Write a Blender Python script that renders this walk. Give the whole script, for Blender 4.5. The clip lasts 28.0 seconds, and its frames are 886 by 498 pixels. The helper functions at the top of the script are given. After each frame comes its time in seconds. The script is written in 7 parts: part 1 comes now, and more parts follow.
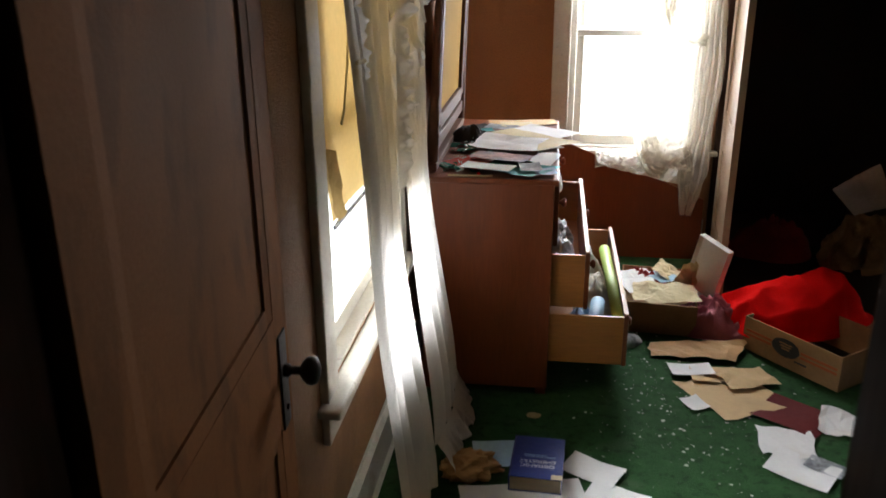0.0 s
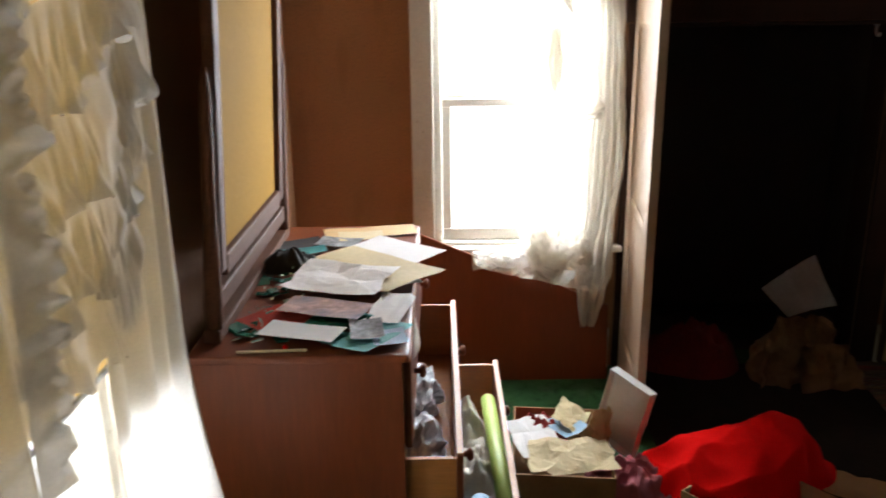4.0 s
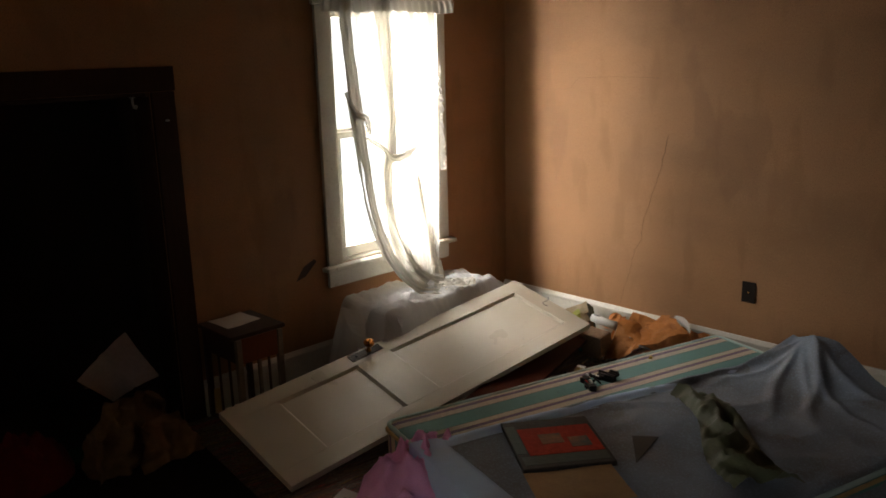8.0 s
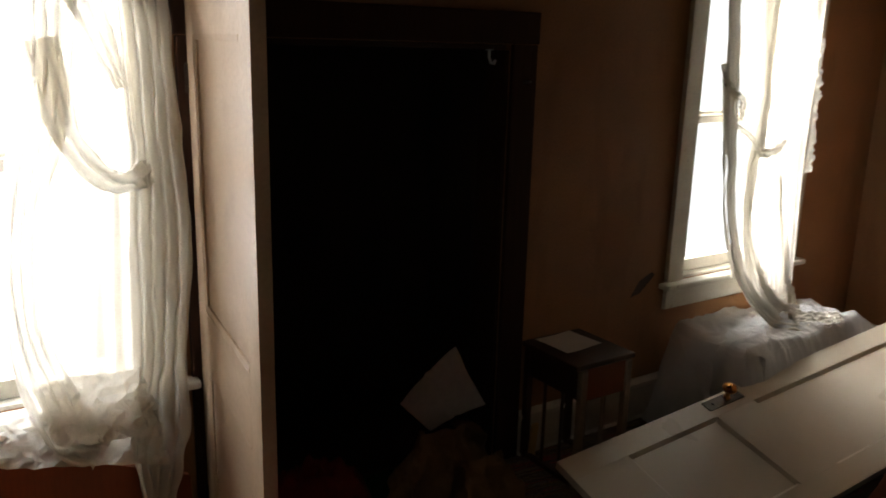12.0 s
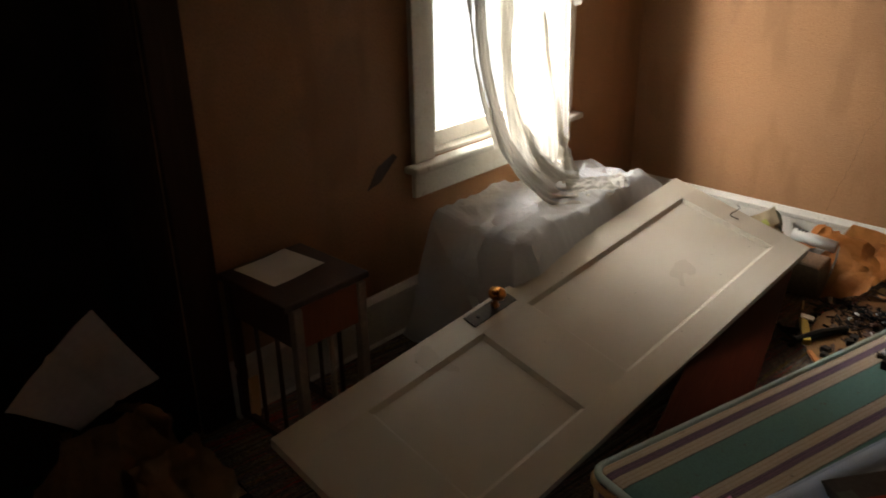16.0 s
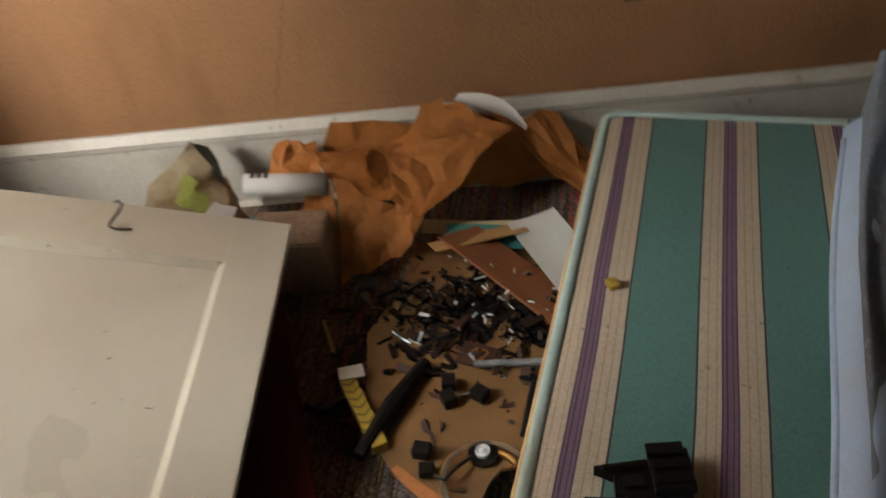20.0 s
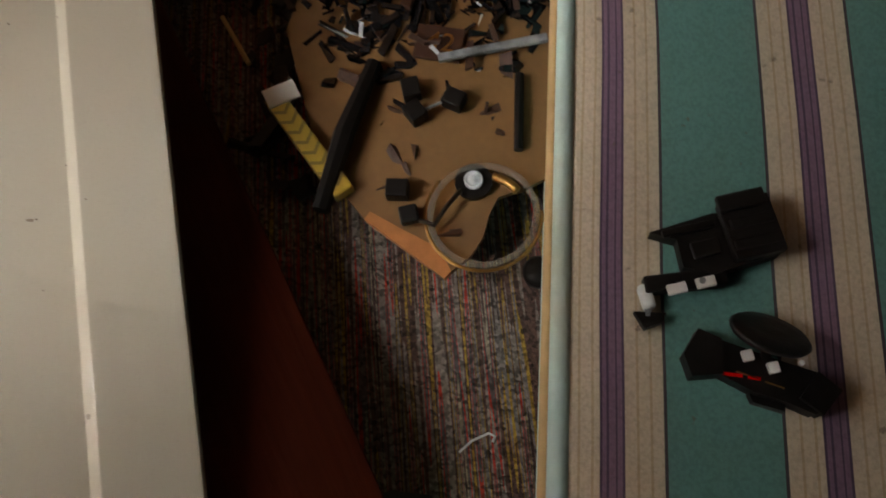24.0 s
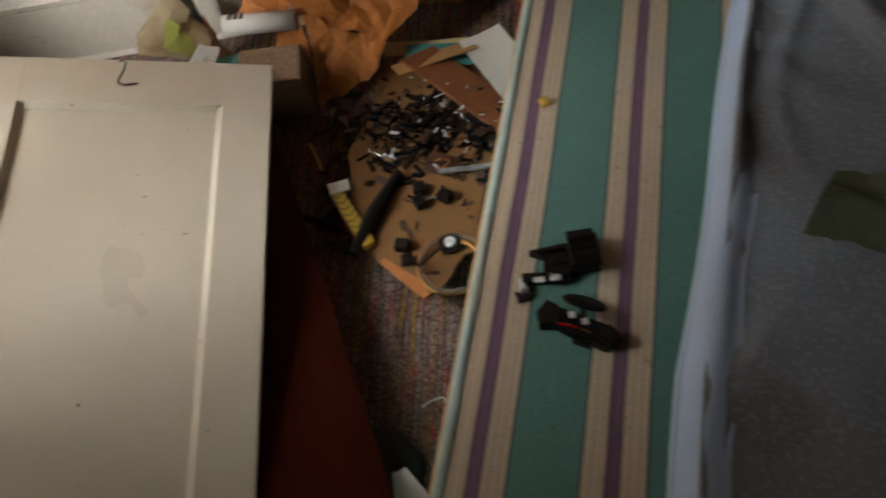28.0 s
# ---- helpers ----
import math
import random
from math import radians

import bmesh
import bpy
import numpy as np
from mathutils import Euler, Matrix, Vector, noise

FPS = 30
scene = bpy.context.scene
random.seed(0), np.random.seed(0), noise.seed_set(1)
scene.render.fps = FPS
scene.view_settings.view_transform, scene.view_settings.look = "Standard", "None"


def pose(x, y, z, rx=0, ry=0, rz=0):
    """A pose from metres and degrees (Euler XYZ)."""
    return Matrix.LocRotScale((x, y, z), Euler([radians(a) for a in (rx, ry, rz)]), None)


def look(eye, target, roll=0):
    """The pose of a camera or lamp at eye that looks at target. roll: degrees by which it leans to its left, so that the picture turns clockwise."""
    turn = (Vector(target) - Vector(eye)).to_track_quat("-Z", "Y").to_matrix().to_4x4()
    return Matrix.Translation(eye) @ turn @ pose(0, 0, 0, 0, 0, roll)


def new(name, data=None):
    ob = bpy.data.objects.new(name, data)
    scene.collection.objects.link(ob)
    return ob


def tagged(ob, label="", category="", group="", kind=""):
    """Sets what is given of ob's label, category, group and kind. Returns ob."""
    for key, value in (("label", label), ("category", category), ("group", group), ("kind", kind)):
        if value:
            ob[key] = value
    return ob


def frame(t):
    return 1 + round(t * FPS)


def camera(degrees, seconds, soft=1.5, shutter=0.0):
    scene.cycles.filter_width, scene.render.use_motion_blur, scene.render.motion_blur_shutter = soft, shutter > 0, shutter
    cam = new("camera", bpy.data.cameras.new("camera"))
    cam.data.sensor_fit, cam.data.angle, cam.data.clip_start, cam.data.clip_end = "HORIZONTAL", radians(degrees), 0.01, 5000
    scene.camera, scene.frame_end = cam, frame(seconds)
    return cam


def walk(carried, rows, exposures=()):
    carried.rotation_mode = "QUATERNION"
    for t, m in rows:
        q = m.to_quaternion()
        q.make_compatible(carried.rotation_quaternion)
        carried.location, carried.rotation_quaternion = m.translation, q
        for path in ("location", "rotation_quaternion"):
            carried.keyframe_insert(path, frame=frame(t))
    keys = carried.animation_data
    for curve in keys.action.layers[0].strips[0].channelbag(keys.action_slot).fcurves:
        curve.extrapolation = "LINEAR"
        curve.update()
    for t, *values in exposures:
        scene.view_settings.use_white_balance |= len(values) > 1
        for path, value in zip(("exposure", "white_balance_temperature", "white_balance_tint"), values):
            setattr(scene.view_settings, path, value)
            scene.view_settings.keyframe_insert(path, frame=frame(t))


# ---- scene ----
# ---- camera ----
cam = camera(57.0, 28.0, soft=1.7, shutter=0.5)
EXPOSURES = [(0, -0.2, 6050, 10), (1, -0.03, 6050, 10), (2.5, -0.1, 6050, 10), (5, 0, 6050, 10), (6, -0.28, 6250, 10), (8, -0.85, 6500, 10), (11, -0.95, 6450, 10), (13.5, -1.25, 6400, 10), (14.5, -1.12, 6450, 10), (16, -0.9, 6500, 10), (17, -0.9, 6500, 10), (19, -0.85, 6500, 10), (20, -0.95, 6500, 10), (21, -1.05, 6500, 10), (22, -1.5, 6500, 10), (24.5, -1.12, 6550, 10), (26, -1.28, 6600, 10), (27, -1.18, 6550, 10), (28, -1, 6400, 10)]
PATH = [
    (0, (-4.558, -4.88, 1.709), (-4.811, -3.014, 1.035), -0.4),
    (0.5, (-4.587, -4.679, 1.711), (-4.831, -2.81, 1.042), -0.3),
    (1, (-4.594, -4.452, 1.717), (-4.834, -2.583, 1.047), -0.0),
    (1.5, (-4.597, -4.263, 1.739), (-4.837, -2.39, 1.081), 0.2),
    (2, (-4.614, -4.106, 1.721), (-4.858, -2.23, 1.073), 0.1),
    (2.5, (-4.599, -3.923, 1.737), (-4.854, -2.046, 1.095), 0.1),
    (4.5, (-4.404, -3.67, 1.739), (-4.228, -1.762, 1.166), -0.9),
    (5, (-4.381, -3.634, 1.784), (-4.004, -1.756, 1.209), -0.9),
    (5.5, (-4.317, -3.632, 1.792), (-3.711, -1.807, 1.244), -1.2),
    (6, (-4.252, -3.666, 1.82), (-3.455, -1.913, 1.28), -1.4),
    (6.5, (-4.195, -3.706, 1.799), (-3.191, -2.05, 1.3), -1.7),
    (7, (-4.143, -3.696, 1.779), (-2.961, -2.154, 1.303), -1.9),
    (7.5, (-4.068, -3.71, 1.752), (-2.786, -2.245, 1.293), -2.1),
    (8, (-4.11, -3.608, 1.807), (-2.757, -2.216, 1.324), -1.4),
    (8.5, (-3.964, -3.527, 1.765), (-2.618, -2.129, 1.284), -1.8),
    (9, (-3.804, -3.415, 1.759), (-2.467, -2.008, 1.277), -2.0),
    (9.5, (-3.842, -3.341, 1.739), (-2.478, -1.954, 1.273), -1.4),
    (10, (-3.865, -3.23, 1.816), (-2.527, -1.833, 1.306), 0.0),
    (10.5, (-4.016, -3.048, 1.795), (-2.747, -1.587, 1.29), 0.6),
    (11, (-4.124, -2.806, 1.725), (-2.928, -1.277, 1.244), 0.7),
    (11.5, (-4.315, -2.522, 1.62), (-3.159, -0.953, 1.171), 1.4),
    (13.5, (-3.901, -2.09, 1.702), (-3.09, -0.431, 0.935), 0.1),
    (14, (-3.793, -1.935, 1.636), (-2.654, -0.467, 0.896), 0.5),
    (14.5, (-3.592, -2.012, 1.564), (-2.355, -0.612, 0.851), -0.4),
    (15, (-3.505, -1.978, 1.531), (-2.217, -0.641, 0.787), -0.3),
    (15.5, (-3.444, -1.972, 1.537), (-2.157, -0.658, 0.751), -0.7),
    (16, (-3.411, -1.926, 1.502), (-2.076, -0.676, 0.692), -1.0),
    (16.5, (-3.364, -1.947, 1.477), (-1.969, -0.778, 0.649), -1.7),
    (17, (-3.283, -1.971, 1.452), (-1.822, -0.902, 0.602), -2.6),
    (17.5, (-3.03, -1.909, 1.422), (-1.523, -0.956, 0.517), -2.7),
    (18, (-2.779, -1.804, 1.41), (-1.257, -0.953, 0.431), -2.5),
    (18.5, (-2.504, -1.609, 1.396), (-0.963, -0.898, 0.338), -2.6),
    (19, (-2.196, -1.532, 1.324), (-0.625, -0.954, 0.229), -4.1),
    (19.5, (-1.907, -1.465, 1.222), (-0.293, -1.142, 0.086), -5.2),
    (20, (-1.635, -1.393, 1.119), (-0.08, -1.268, -0.132), -7.7),
    (20.5, (-1.524, -1.392, 0.974), (-0.101, -1.39, -0.432), -10.6),
    (21, (-1.425, -1.466, 0.847), (-0.262, -1.465, -0.78), -15.2),
    (21.5, (-1.38, -1.483, 0.772), (-0.42, -1.442, -0.982), -19.3),
    (22, (-1.327, -1.438, 0.758), (-0.529, -1.474, -1.076), -15.4),
    (22.5, (-1.28, -1.382, 0.774), (-0.582, -1.41, -1.1), -14.8),
    (24.5, (-1.27, -1.262, 1.105), (-0.581, -1.222, -0.772), -14.8),
    (25, (-1.325, -1.192, 1.16), (-0.649, -1.201, -0.722), -10.0),
    (25.5, (-1.397, -1.14, 1.157), (-0.689, -1.152, -0.714), -8.1),
    (26, (-1.442, -1.083, 1.178), (-0.725, -1.125, -0.689), -3.9),
    (26.5, (-1.482, -1.152, 1.289), (-0.781, -1.086, -0.583), -12.0),
    (27, (-1.566, -1.222, 1.415), (-0.797, -1.084, -0.426), -16.5),
    (27.5, (-1.644, -1.318, 1.408), (-0.647, -1.094, -0.312), -17.8),
    (28, (-1.785, -1.44, 1.399), (-0.643, -1.309, -0.237), -14.0),
]
walk(cam, [(t, look(eye, target, roll)) for t, eye, target, roll in PATH], EXPOSURES)

# ---- plan: north wall y = 0, east wall x = 0, the room lies to the south-west ----
WEST, SOUTH, CEIL = -5.12, -4.26, 2.42
WALL = 0.16
SILL, HEAD = 0.63, 2.03                     # window openings
W3 = (-1.41, -0.67)                         # openings along the wall
W2 = (-4.47, -3.73)
W1 = (-3.00, -2.06)
CLOSET = (-3.50, -2.43, 0.0, 1.635)
ENTRY = (-5.03, -4.285, 2.03)

# ---- light: an overcast day beyond the three windows ----
world = bpy.data.worlds.new("overcast_sky")
scene.world = world
world.use_nodes = True
wn = world.node_tree
sky = wn.nodes.new("ShaderNodeTexSky")
sky.sky_type, sky.sun_disc = "NISHITA", False
sky.sun_elevation, sky.sun_rotation = radians(48), radians(-60)
wn.links.new(sky.outputs["Color"], wn.nodes["Background"].inputs["Color"])
wn.nodes["Background"].inputs["Strength"].default_value = 0.08
sun_data = bpy.data.lights.new("sun", "SUN")
sun_data.energy, sun_data.angle, sun_data.color = 0.7, radians(14), (1.0, 0.96, 0.9)
sun_ob = new("sun", sun_data)
sun_ob.matrix_world = look((-8, 6, 9), (-2.5, -2, 0))


def window_light(name, centre, facing, w, h, power, down, colour=(0.99, 0.985, 0.99)):
    data = bpy.data.lights.new(name, "AREA")
    data.shape, data.size, data.size_y, data.energy = "RECTANGLE", w, h, power
    data.color = colour
    ob = new(name, data)
    ob.matrix_world = look(centre, Vector(centre) + Vector(facing) + Vector((0, 0, -math.tan(radians(down)))))
    return ob


POWER = 62


def daylight_backdrop(name, centre, facing, w, h, glow):
    """A plain bright overcast sky beyond a window."""
    m = bpy.data.materials.new(name)
    m.use_nodes = True
    n = m.node_tree.nodes
    e = n.new("ShaderNodeEmission")
    e.inputs["Color"].default_value, e.inputs["Strength"].default_value = (1.0, 0.985, 0.95, 1), glow
    m.node_tree.links.new(e.outputs["Emission"], n["Material Output"].inputs["Surface"])
    bm = bmesh.new()
    bmesh.ops.create_grid(bm, x_segments=1, y_segments=1, size=0.5)
    me = bpy.data.meshes.new(name)
    bm.to_mesh(me)
    bm.free()
    me.materials.append(m)
    ob = new(name, me)
    ob.matrix_world = look(centre, Vector(centre) + Vector(facing)) @ Matrix.Diagonal((w, h, 1, 1))
    return tagged(ob, "plain bright overcast sky outside the window", "sky", kind="structure")


daylight_backdrop("backdrop_north", (-2.5, 1.9, 1.6), (0, -1, 0), 18.0, 7.0, 3.4)
daylight_backdrop("backdrop_west", (WEST - 1.8, -1.6, 1.6), (1, 0, 0), 16.0, 7.0, 2.2)
MID = (SILL + HEAD) / 2
window_light("window_sky_north_east", (-1.80, 0.80, MID + 0.15), (0.86, -0.51, 0), 0.95, 1.5, POWER * 8.6, 10, (1.0, 0.95, 0.88))
window_light("window_sky_north_east_high", (-1.42, 0.75, HEAD - 0.05), (0.72, -0.72, 0), 1.0, 1.1, POWER * 1.7, 24, (1.0, 0.95, 0.88))
window_light("window_sky_north_east_gap", (-0.84, 0.30, 1.58), (0.05, -1.0, 0), 0.30, 0.8, POWER * 0.26, 46, (1.0, 0.98, 0.95)).data.spread = radians(38)
window_light("window_sky_north_west", ((W2[0] + W2[1]) / 2, 0.22, MID), (-0.25, -0.97, 0), 0.80, 1.45, POWER * 2.0, 25)
window_light("window_sky_west", (WEST - 0.42, (W1[0] + W1[1]) / 2, MID), (0.97, -0.10, 0), 0.9, 1.45, POWER * 1.05, 25).data.spread = radians(68)

# ---- materials ----
MATS = {}


def mat(name, colour, rough=0.6, metal=0.0, vary=0.25, scale=6.0, fine=60.0, bump=0.15, stain=None, stain_scale=1.3, stain_at=0.58,
        sheen=0.0, through_light=0.0, clear=0.0, spec=0.5, stretch=(1, 1, 1), island=0.0, gloss=0.12):
    """A node material: two scales of colour variation, stains with soft rims, and a fine relief."""
    if name in MATS:
        return MATS[name]
    m = bpy.data.materials.new(name)
    m.use_nodes = True
    t = m.node_tree
    n, l = t.nodes, t.links
    b = n["Principled BSDF"]
    tc = n.new("ShaderNodeTexCoord")
    mp = n.new("ShaderNodeMapping")
    mp.inputs["Scale"].default_value = stretch
    l.new(tc.outputs["Object"], mp.inputs["Vector"])

    def tex(s, detail=4.0):
        x = n.new("ShaderNodeTexNoise")
        x.inputs["Scale"].default_value, x.inputs["Detail"].default_value = s, detail
        l.new(mp.outputs["Vector"], x.inputs["Vector"])
        return x

    big, small = tex(scale), tex(fine, 6.0)
    mix = n.new("ShaderNodeMath")
    mix.operation = "ADD"
    l.new(big.outputs["Fac"], mix.inputs[0])
    l.new(small.outputs["Fac"], mix.inputs[1])
    ramp = n.new("ShaderNodeValToRGB")
    lo = [c * (1 - vary) for c in colour]
    hi = [min(1, c * (1 + vary)) for c in colour]
    ramp.color_ramp.elements[0].position, ramp.color_ramp.elements[0].color = 0.3, (*lo, 1)
    ramp.color_ramp.elements[1].position, ramp.color_ramp.elements[1].color = 0.7, (*hi, 1)
    half = n.new("ShaderNodeMath")
    half.operation = "MULTIPLY"
    half.inputs[1].default_value = 0.5
    l.new(mix.outputs[0], half.inputs[0])
    l.new(half.outputs[0], ramp.inputs["Fac"])
    out = ramp.outputs["Color"]
    if stain:
        st = tex(stain_scale, 8.0)
        sr = n.new("ShaderNodeValToRGB")
        sr.color_ramp.elements[0].position, sr.color_ramp.elements[1].position = stain_at - 0.05, stain_at + 0.17
        l.new(st.outputs["Fac"], sr.inputs["Fac"])
        sm = n.new("ShaderNodeMix")
        sm.data_type = "RGBA"
        l.new(sr.outputs["Color"], sm.inputs["Factor"])
        l.new(out, sm.inputs["A"])
        sm.inputs["B"].default_value = (*stain, 1)
        out = sm.outputs["Result"]
    if island:
        g = n.new("ShaderNodeNewGeometry")
        hs = n.new("ShaderNodeHueSaturation")
        r2 = n.new("ShaderNodeMapRange")
        r2.inputs["To Min"].default_value, r2.inputs["To Max"].default_value = 1 - island, 1 + island
        l.new(g.outputs["Random Per Island"], r2.inputs["Value"])
        l.new(r2.outputs["Result"], hs.inputs["Value"])
        l.new(out, hs.inputs["Color"])
        out = hs.outputs["Color"]
    l.new(out, b.inputs["Base Color"])
    b.inputs["Roughness"].default_value = rough
    b.inputs["Metallic"].default_value = metal
    b.inputs["Specular IOR Level"].default_value = spec
    b.inputs["Sheen Weight"].default_value = sheen
    b.inputs["Coat Weight"].default_value = clear
    rv = n.new("ShaderNodeMapRange")
    rv.inputs["To Min"].default_value, rv.inputs["To Max"].default_value = max(0.02, rough - gloss), min(1, rough + gloss)
    l.new(big.outputs["Fac"], rv.inputs["Value"])
    l.new(rv.outputs["Result"], b.inputs["Roughness"])
    if bump:
        bp = n.new("ShaderNodeBump")
        bp.inputs["Strength"].default_value, bp.inputs["Distance"].default_value = bump, 0.01
        l.new(mix.outputs[0], bp.inputs["Height"])
        l.new(bp.outputs["Normal"], b.inputs["Normal"])
    if through_light:
        tr = n.new("ShaderNodeBsdfTranslucent")
        l.new(out, tr.inputs["Color"])
        ms = n.new("ShaderNodeMixShader")
        ms.inputs["Fac"].default_value = through_light
        l.new(b.outputs["BSDF"], ms.inputs[1])
        l.new(tr.outputs["BSDF"], ms.inputs[2])
        l.new(ms.outputs["Shader"], n["Material Output"].inputs["Surface"])
    MATS[name] = m
    return m


def sheer(name, colour, open_share, translucent=0.55):
    """Thin woven cloth: part open, part translucent, part diffuse, with a weave and soiling."""
    m = mat(name, colour, rough=0.9, vary=0.1, scale=5, fine=180, bump=0.1, stain=[c * 0.75 for c in colour], stain_scale=2.0, through_light=translucent)
    t = m.node_tree
    n, l = t.nodes, t.links
    last = n["Material Output"].inputs["Surface"].links[0].from_socket
    tp = n.new("ShaderNodeBsdfTransparent")
    ms = n.new("ShaderNodeMixShader")
    ms.inputs["Fac"].default_value = open_share
    l.new(last, ms.inputs[1])
    l.new(tp.outputs["BSDF"], ms.inputs[2])
    l.new(ms.outputs["Shader"], n["Material Output"].inputs["Surface"])
    return m


def striped_ticking(name):
    """Mattress ticking: woven stripes across the local y axis."""
    m = mat(name, (0.5, 0.45, 0.36), rough=0.85, vary=0.1, fine=400, bump=0.12, sheen=0.1)
    t = m.node_tree
    n, l = t.nodes, t.links
    b = n["Principled BSDF"]
    tc = n.new("ShaderNodeTexCoord")
    sep = n.new("ShaderNodeSeparateXYZ")
    l.new(tc.outputs["Object"], sep.inputs[0])
    wob = n.new("ShaderNodeTexNoise")
    wob.inputs["Scale"].default_value = 2.5
    l.new(tc.outputs["Object"], wob.inputs["Vector"])
    ws = n.new("ShaderNodeMath")
    ws.operation, ws.inputs[1].default_value = "MULTIPLY_ADD", 0.008
    l.new(wob.outputs["Fac"], ws.inputs[0])
    l.new(sep.outputs["Y"], ws.inputs[2])
    neg = n.new("ShaderNodeMath")
    neg.operation, neg.inputs[1].default_value = "MULTIPLY", -1 / 0.193
    l.new(ws.outputs[0], neg.inputs[0])
    off = n.new("ShaderNodeMath")
    off.operation, off.inputs[1].default_value = "SUBTRACT", 0.005 / 0.193
    l.new(neg.outputs[0], off.inputs[0])
    fr = n.new("ShaderNodeMath")
    fr.operation = "FRACT"
    l.new(off.outputs[0], fr.inputs[0])
    ramp = n.new("ShaderNodeValToRGB")
    ramp.color_ramp.interpolation = "CONSTANT"
    cream, dark, plum, teal = (0.54, 0.455, 0.34, 1), (0.05, 0.035, 0.045, 1), (0.19, 0.115, 0.18, 1), (0.098, 0.235, 0.212, 1)
    tan = (0.44, 0.34, 0.22, 1)
    line = (0.075, 0.045, 0.085, 1)
    stops = [(0, dark), (0.014, cream), (0.07, tan), (0.082, cream), (0.13, tan), (0.14, cream), (0.168, line), (0.177, plum), (0.198, line),
             (0.207, plum), (0.236, line), (0.245, plum), (0.268, line), (0.277, cream), (0.33, tan), (0.342, cream), (0.39, tan), (0.40, cream),
             (0.45, dark), (0.467, teal)]
    stops = [(q * 1.045, c) for q, c in stops]
    els = ramp.color_ramp.elements
    els[0].position, els[0].color = stops[0]
    els[1].position, els[1].color = stops[1]
    for p, c in stops[2:]:
        e = els.new(p)
        e.color = c
    l.new(fr.outputs[0], ramp.inputs["Fac"])
    weave = n.new("ShaderNodeTexNoise")
    weave.inputs["Scale"].default_value, weave.inputs["Detail"].default_value = 260, 3
    l.new(tc.outputs["Object"], weave.inputs["Vector"])
    mx = n.new("ShaderNodeMix")
    mx.data_type, mx.blend_type = "RGBA", "MULTIPLY"
    mx.inputs["Factor"].default_value = 0.4
    wr = n.new("ShaderNodeValToRGB")
    wr.color_ramp.elements[0].color, wr.color_ramp.elements[1].color = (0.55, 0.55, 0.55, 1), (1, 1, 1, 1)
    wr.color_ramp.elements[0].position, wr.color_ramp.elements[1].position = 0.35, 0.6
    l.new(weave.outputs["Fac"], wr.inputs["Fac"])
    l.new(ramp.outputs["Color"], mx.inputs["A"])
    l.new(wr.outputs["Color"], mx.inputs["B"])
    l.new(mx.outputs["Result"], b.inputs["Base Color"])
    return m


def striped_carpet(name):
    """Loop carpet in thin uneven multicoloured stripes along the local x axis."""
    m = mat(name, (0.1, 0.07, 0.05), rough=0.95, bump=0.6, fine=300, vary=0.5)
    t = m.node_tree
    n, l = t.nodes, t.links
    b = n["Principled BSDF"]
    tc = n.new("ShaderNodeTexCoord")
    mp = n.new("ShaderNodeMapping")
    mp.inputs["Scale"].default_value = (1.2, 84, 1)
    l.new(tc.outputs["Object"], mp.inputs["Vector"])
    tx = n.new("ShaderNodeTexNoise")
    tx.inputs["Scale"].default_value, tx.inputs["Detail"].default_value = 1.0, 1.0
    l.new(mp.outputs["Vector"], tx.inputs["Vector"])
    ramp = n.new("ShaderNodeValToRGB")
    ramp.color_ramp.interpolation = "CONSTANT"
    cols = [(0, (0.06, 0.035, 0.03, 1)), (0.34, (0.17, 0.15, 0.14, 1)), (0.41, (0.30, 0.19, 0.03, 1)), (0.435, (0.09, 0.05, 0.04, 1)), (0.50, (0.20, 0.17, 0.15, 1)),
            (0.56, (0.38, 0.035, 0.02, 1)), (0.585, (0.10, 0.08, 0.08, 1)), (0.65, (0.26, 0.22, 0.16, 1)), (0.7, (0.08, 0.05, 0.05, 1))]
    els = ramp.color_ramp.elements
    els[0].position, els[0].color = cols[0]
    els[1].position, els[1].color = cols[1]
    for p, c in cols[2:]:
        els.new(p).color = c
    l.new(tx.outputs["Fac"], ramp.inputs["Fac"])
    sp = n.new("ShaderNodeTexVoronoi")
    sp.inputs["Scale"].default_value = 230
    l.new(tc.outputs["Object"], sp.inputs["Vector"])
    hs = n.new("ShaderNodeMapRange")
    hs.inputs["To Min"].default_value, hs.inputs["To Max"].default_value = 0.15, 1.9
    bw = n.new("ShaderNodeRGBToBW")
    l.new(sp.outputs["Color"], bw.inputs[0])
    l.new(bw.outputs[0], hs.inputs["Value"])
    vm = n.new("ShaderNodeVectorMath")
    vm.operation = "SCALE"
    l.new(ramp.outputs["Color"], vm.inputs[0])
    l.new(hs.outputs["Result"], vm.inputs["Scale"])
    l.new(vm.outputs[0], b.inputs["Base Color"])
    return m


def glass(name, tint=(1, 1, 1), rough=0.02, alpha=0.12):
    m = bpy.data.materials.new(name)
    m.use_nodes = True
    n, l = m.node_tree.nodes, m.node_tree.links
    b = n["Principled BSDF"]
    b.inputs["Base Color"].default_value = (*tint, 1)
    b.inputs["Roughness"].default_value = rough
    tp = n.new("ShaderNodeBsdfTransparent")
    tp.inputs["Color"].default_value = (*tint, 1)
    ms = n.new("ShaderNodeMixShader")
    ms.inputs["Fac"].default_value = alpha
    l.new(tp.outputs["BSDF"], ms.inputs[1])
    l.new(b.outputs["BSDF"], ms.inputs[2])
    l.new(ms.outputs["Shader"], n["Material Output"].inputs["Surface"])
    return m


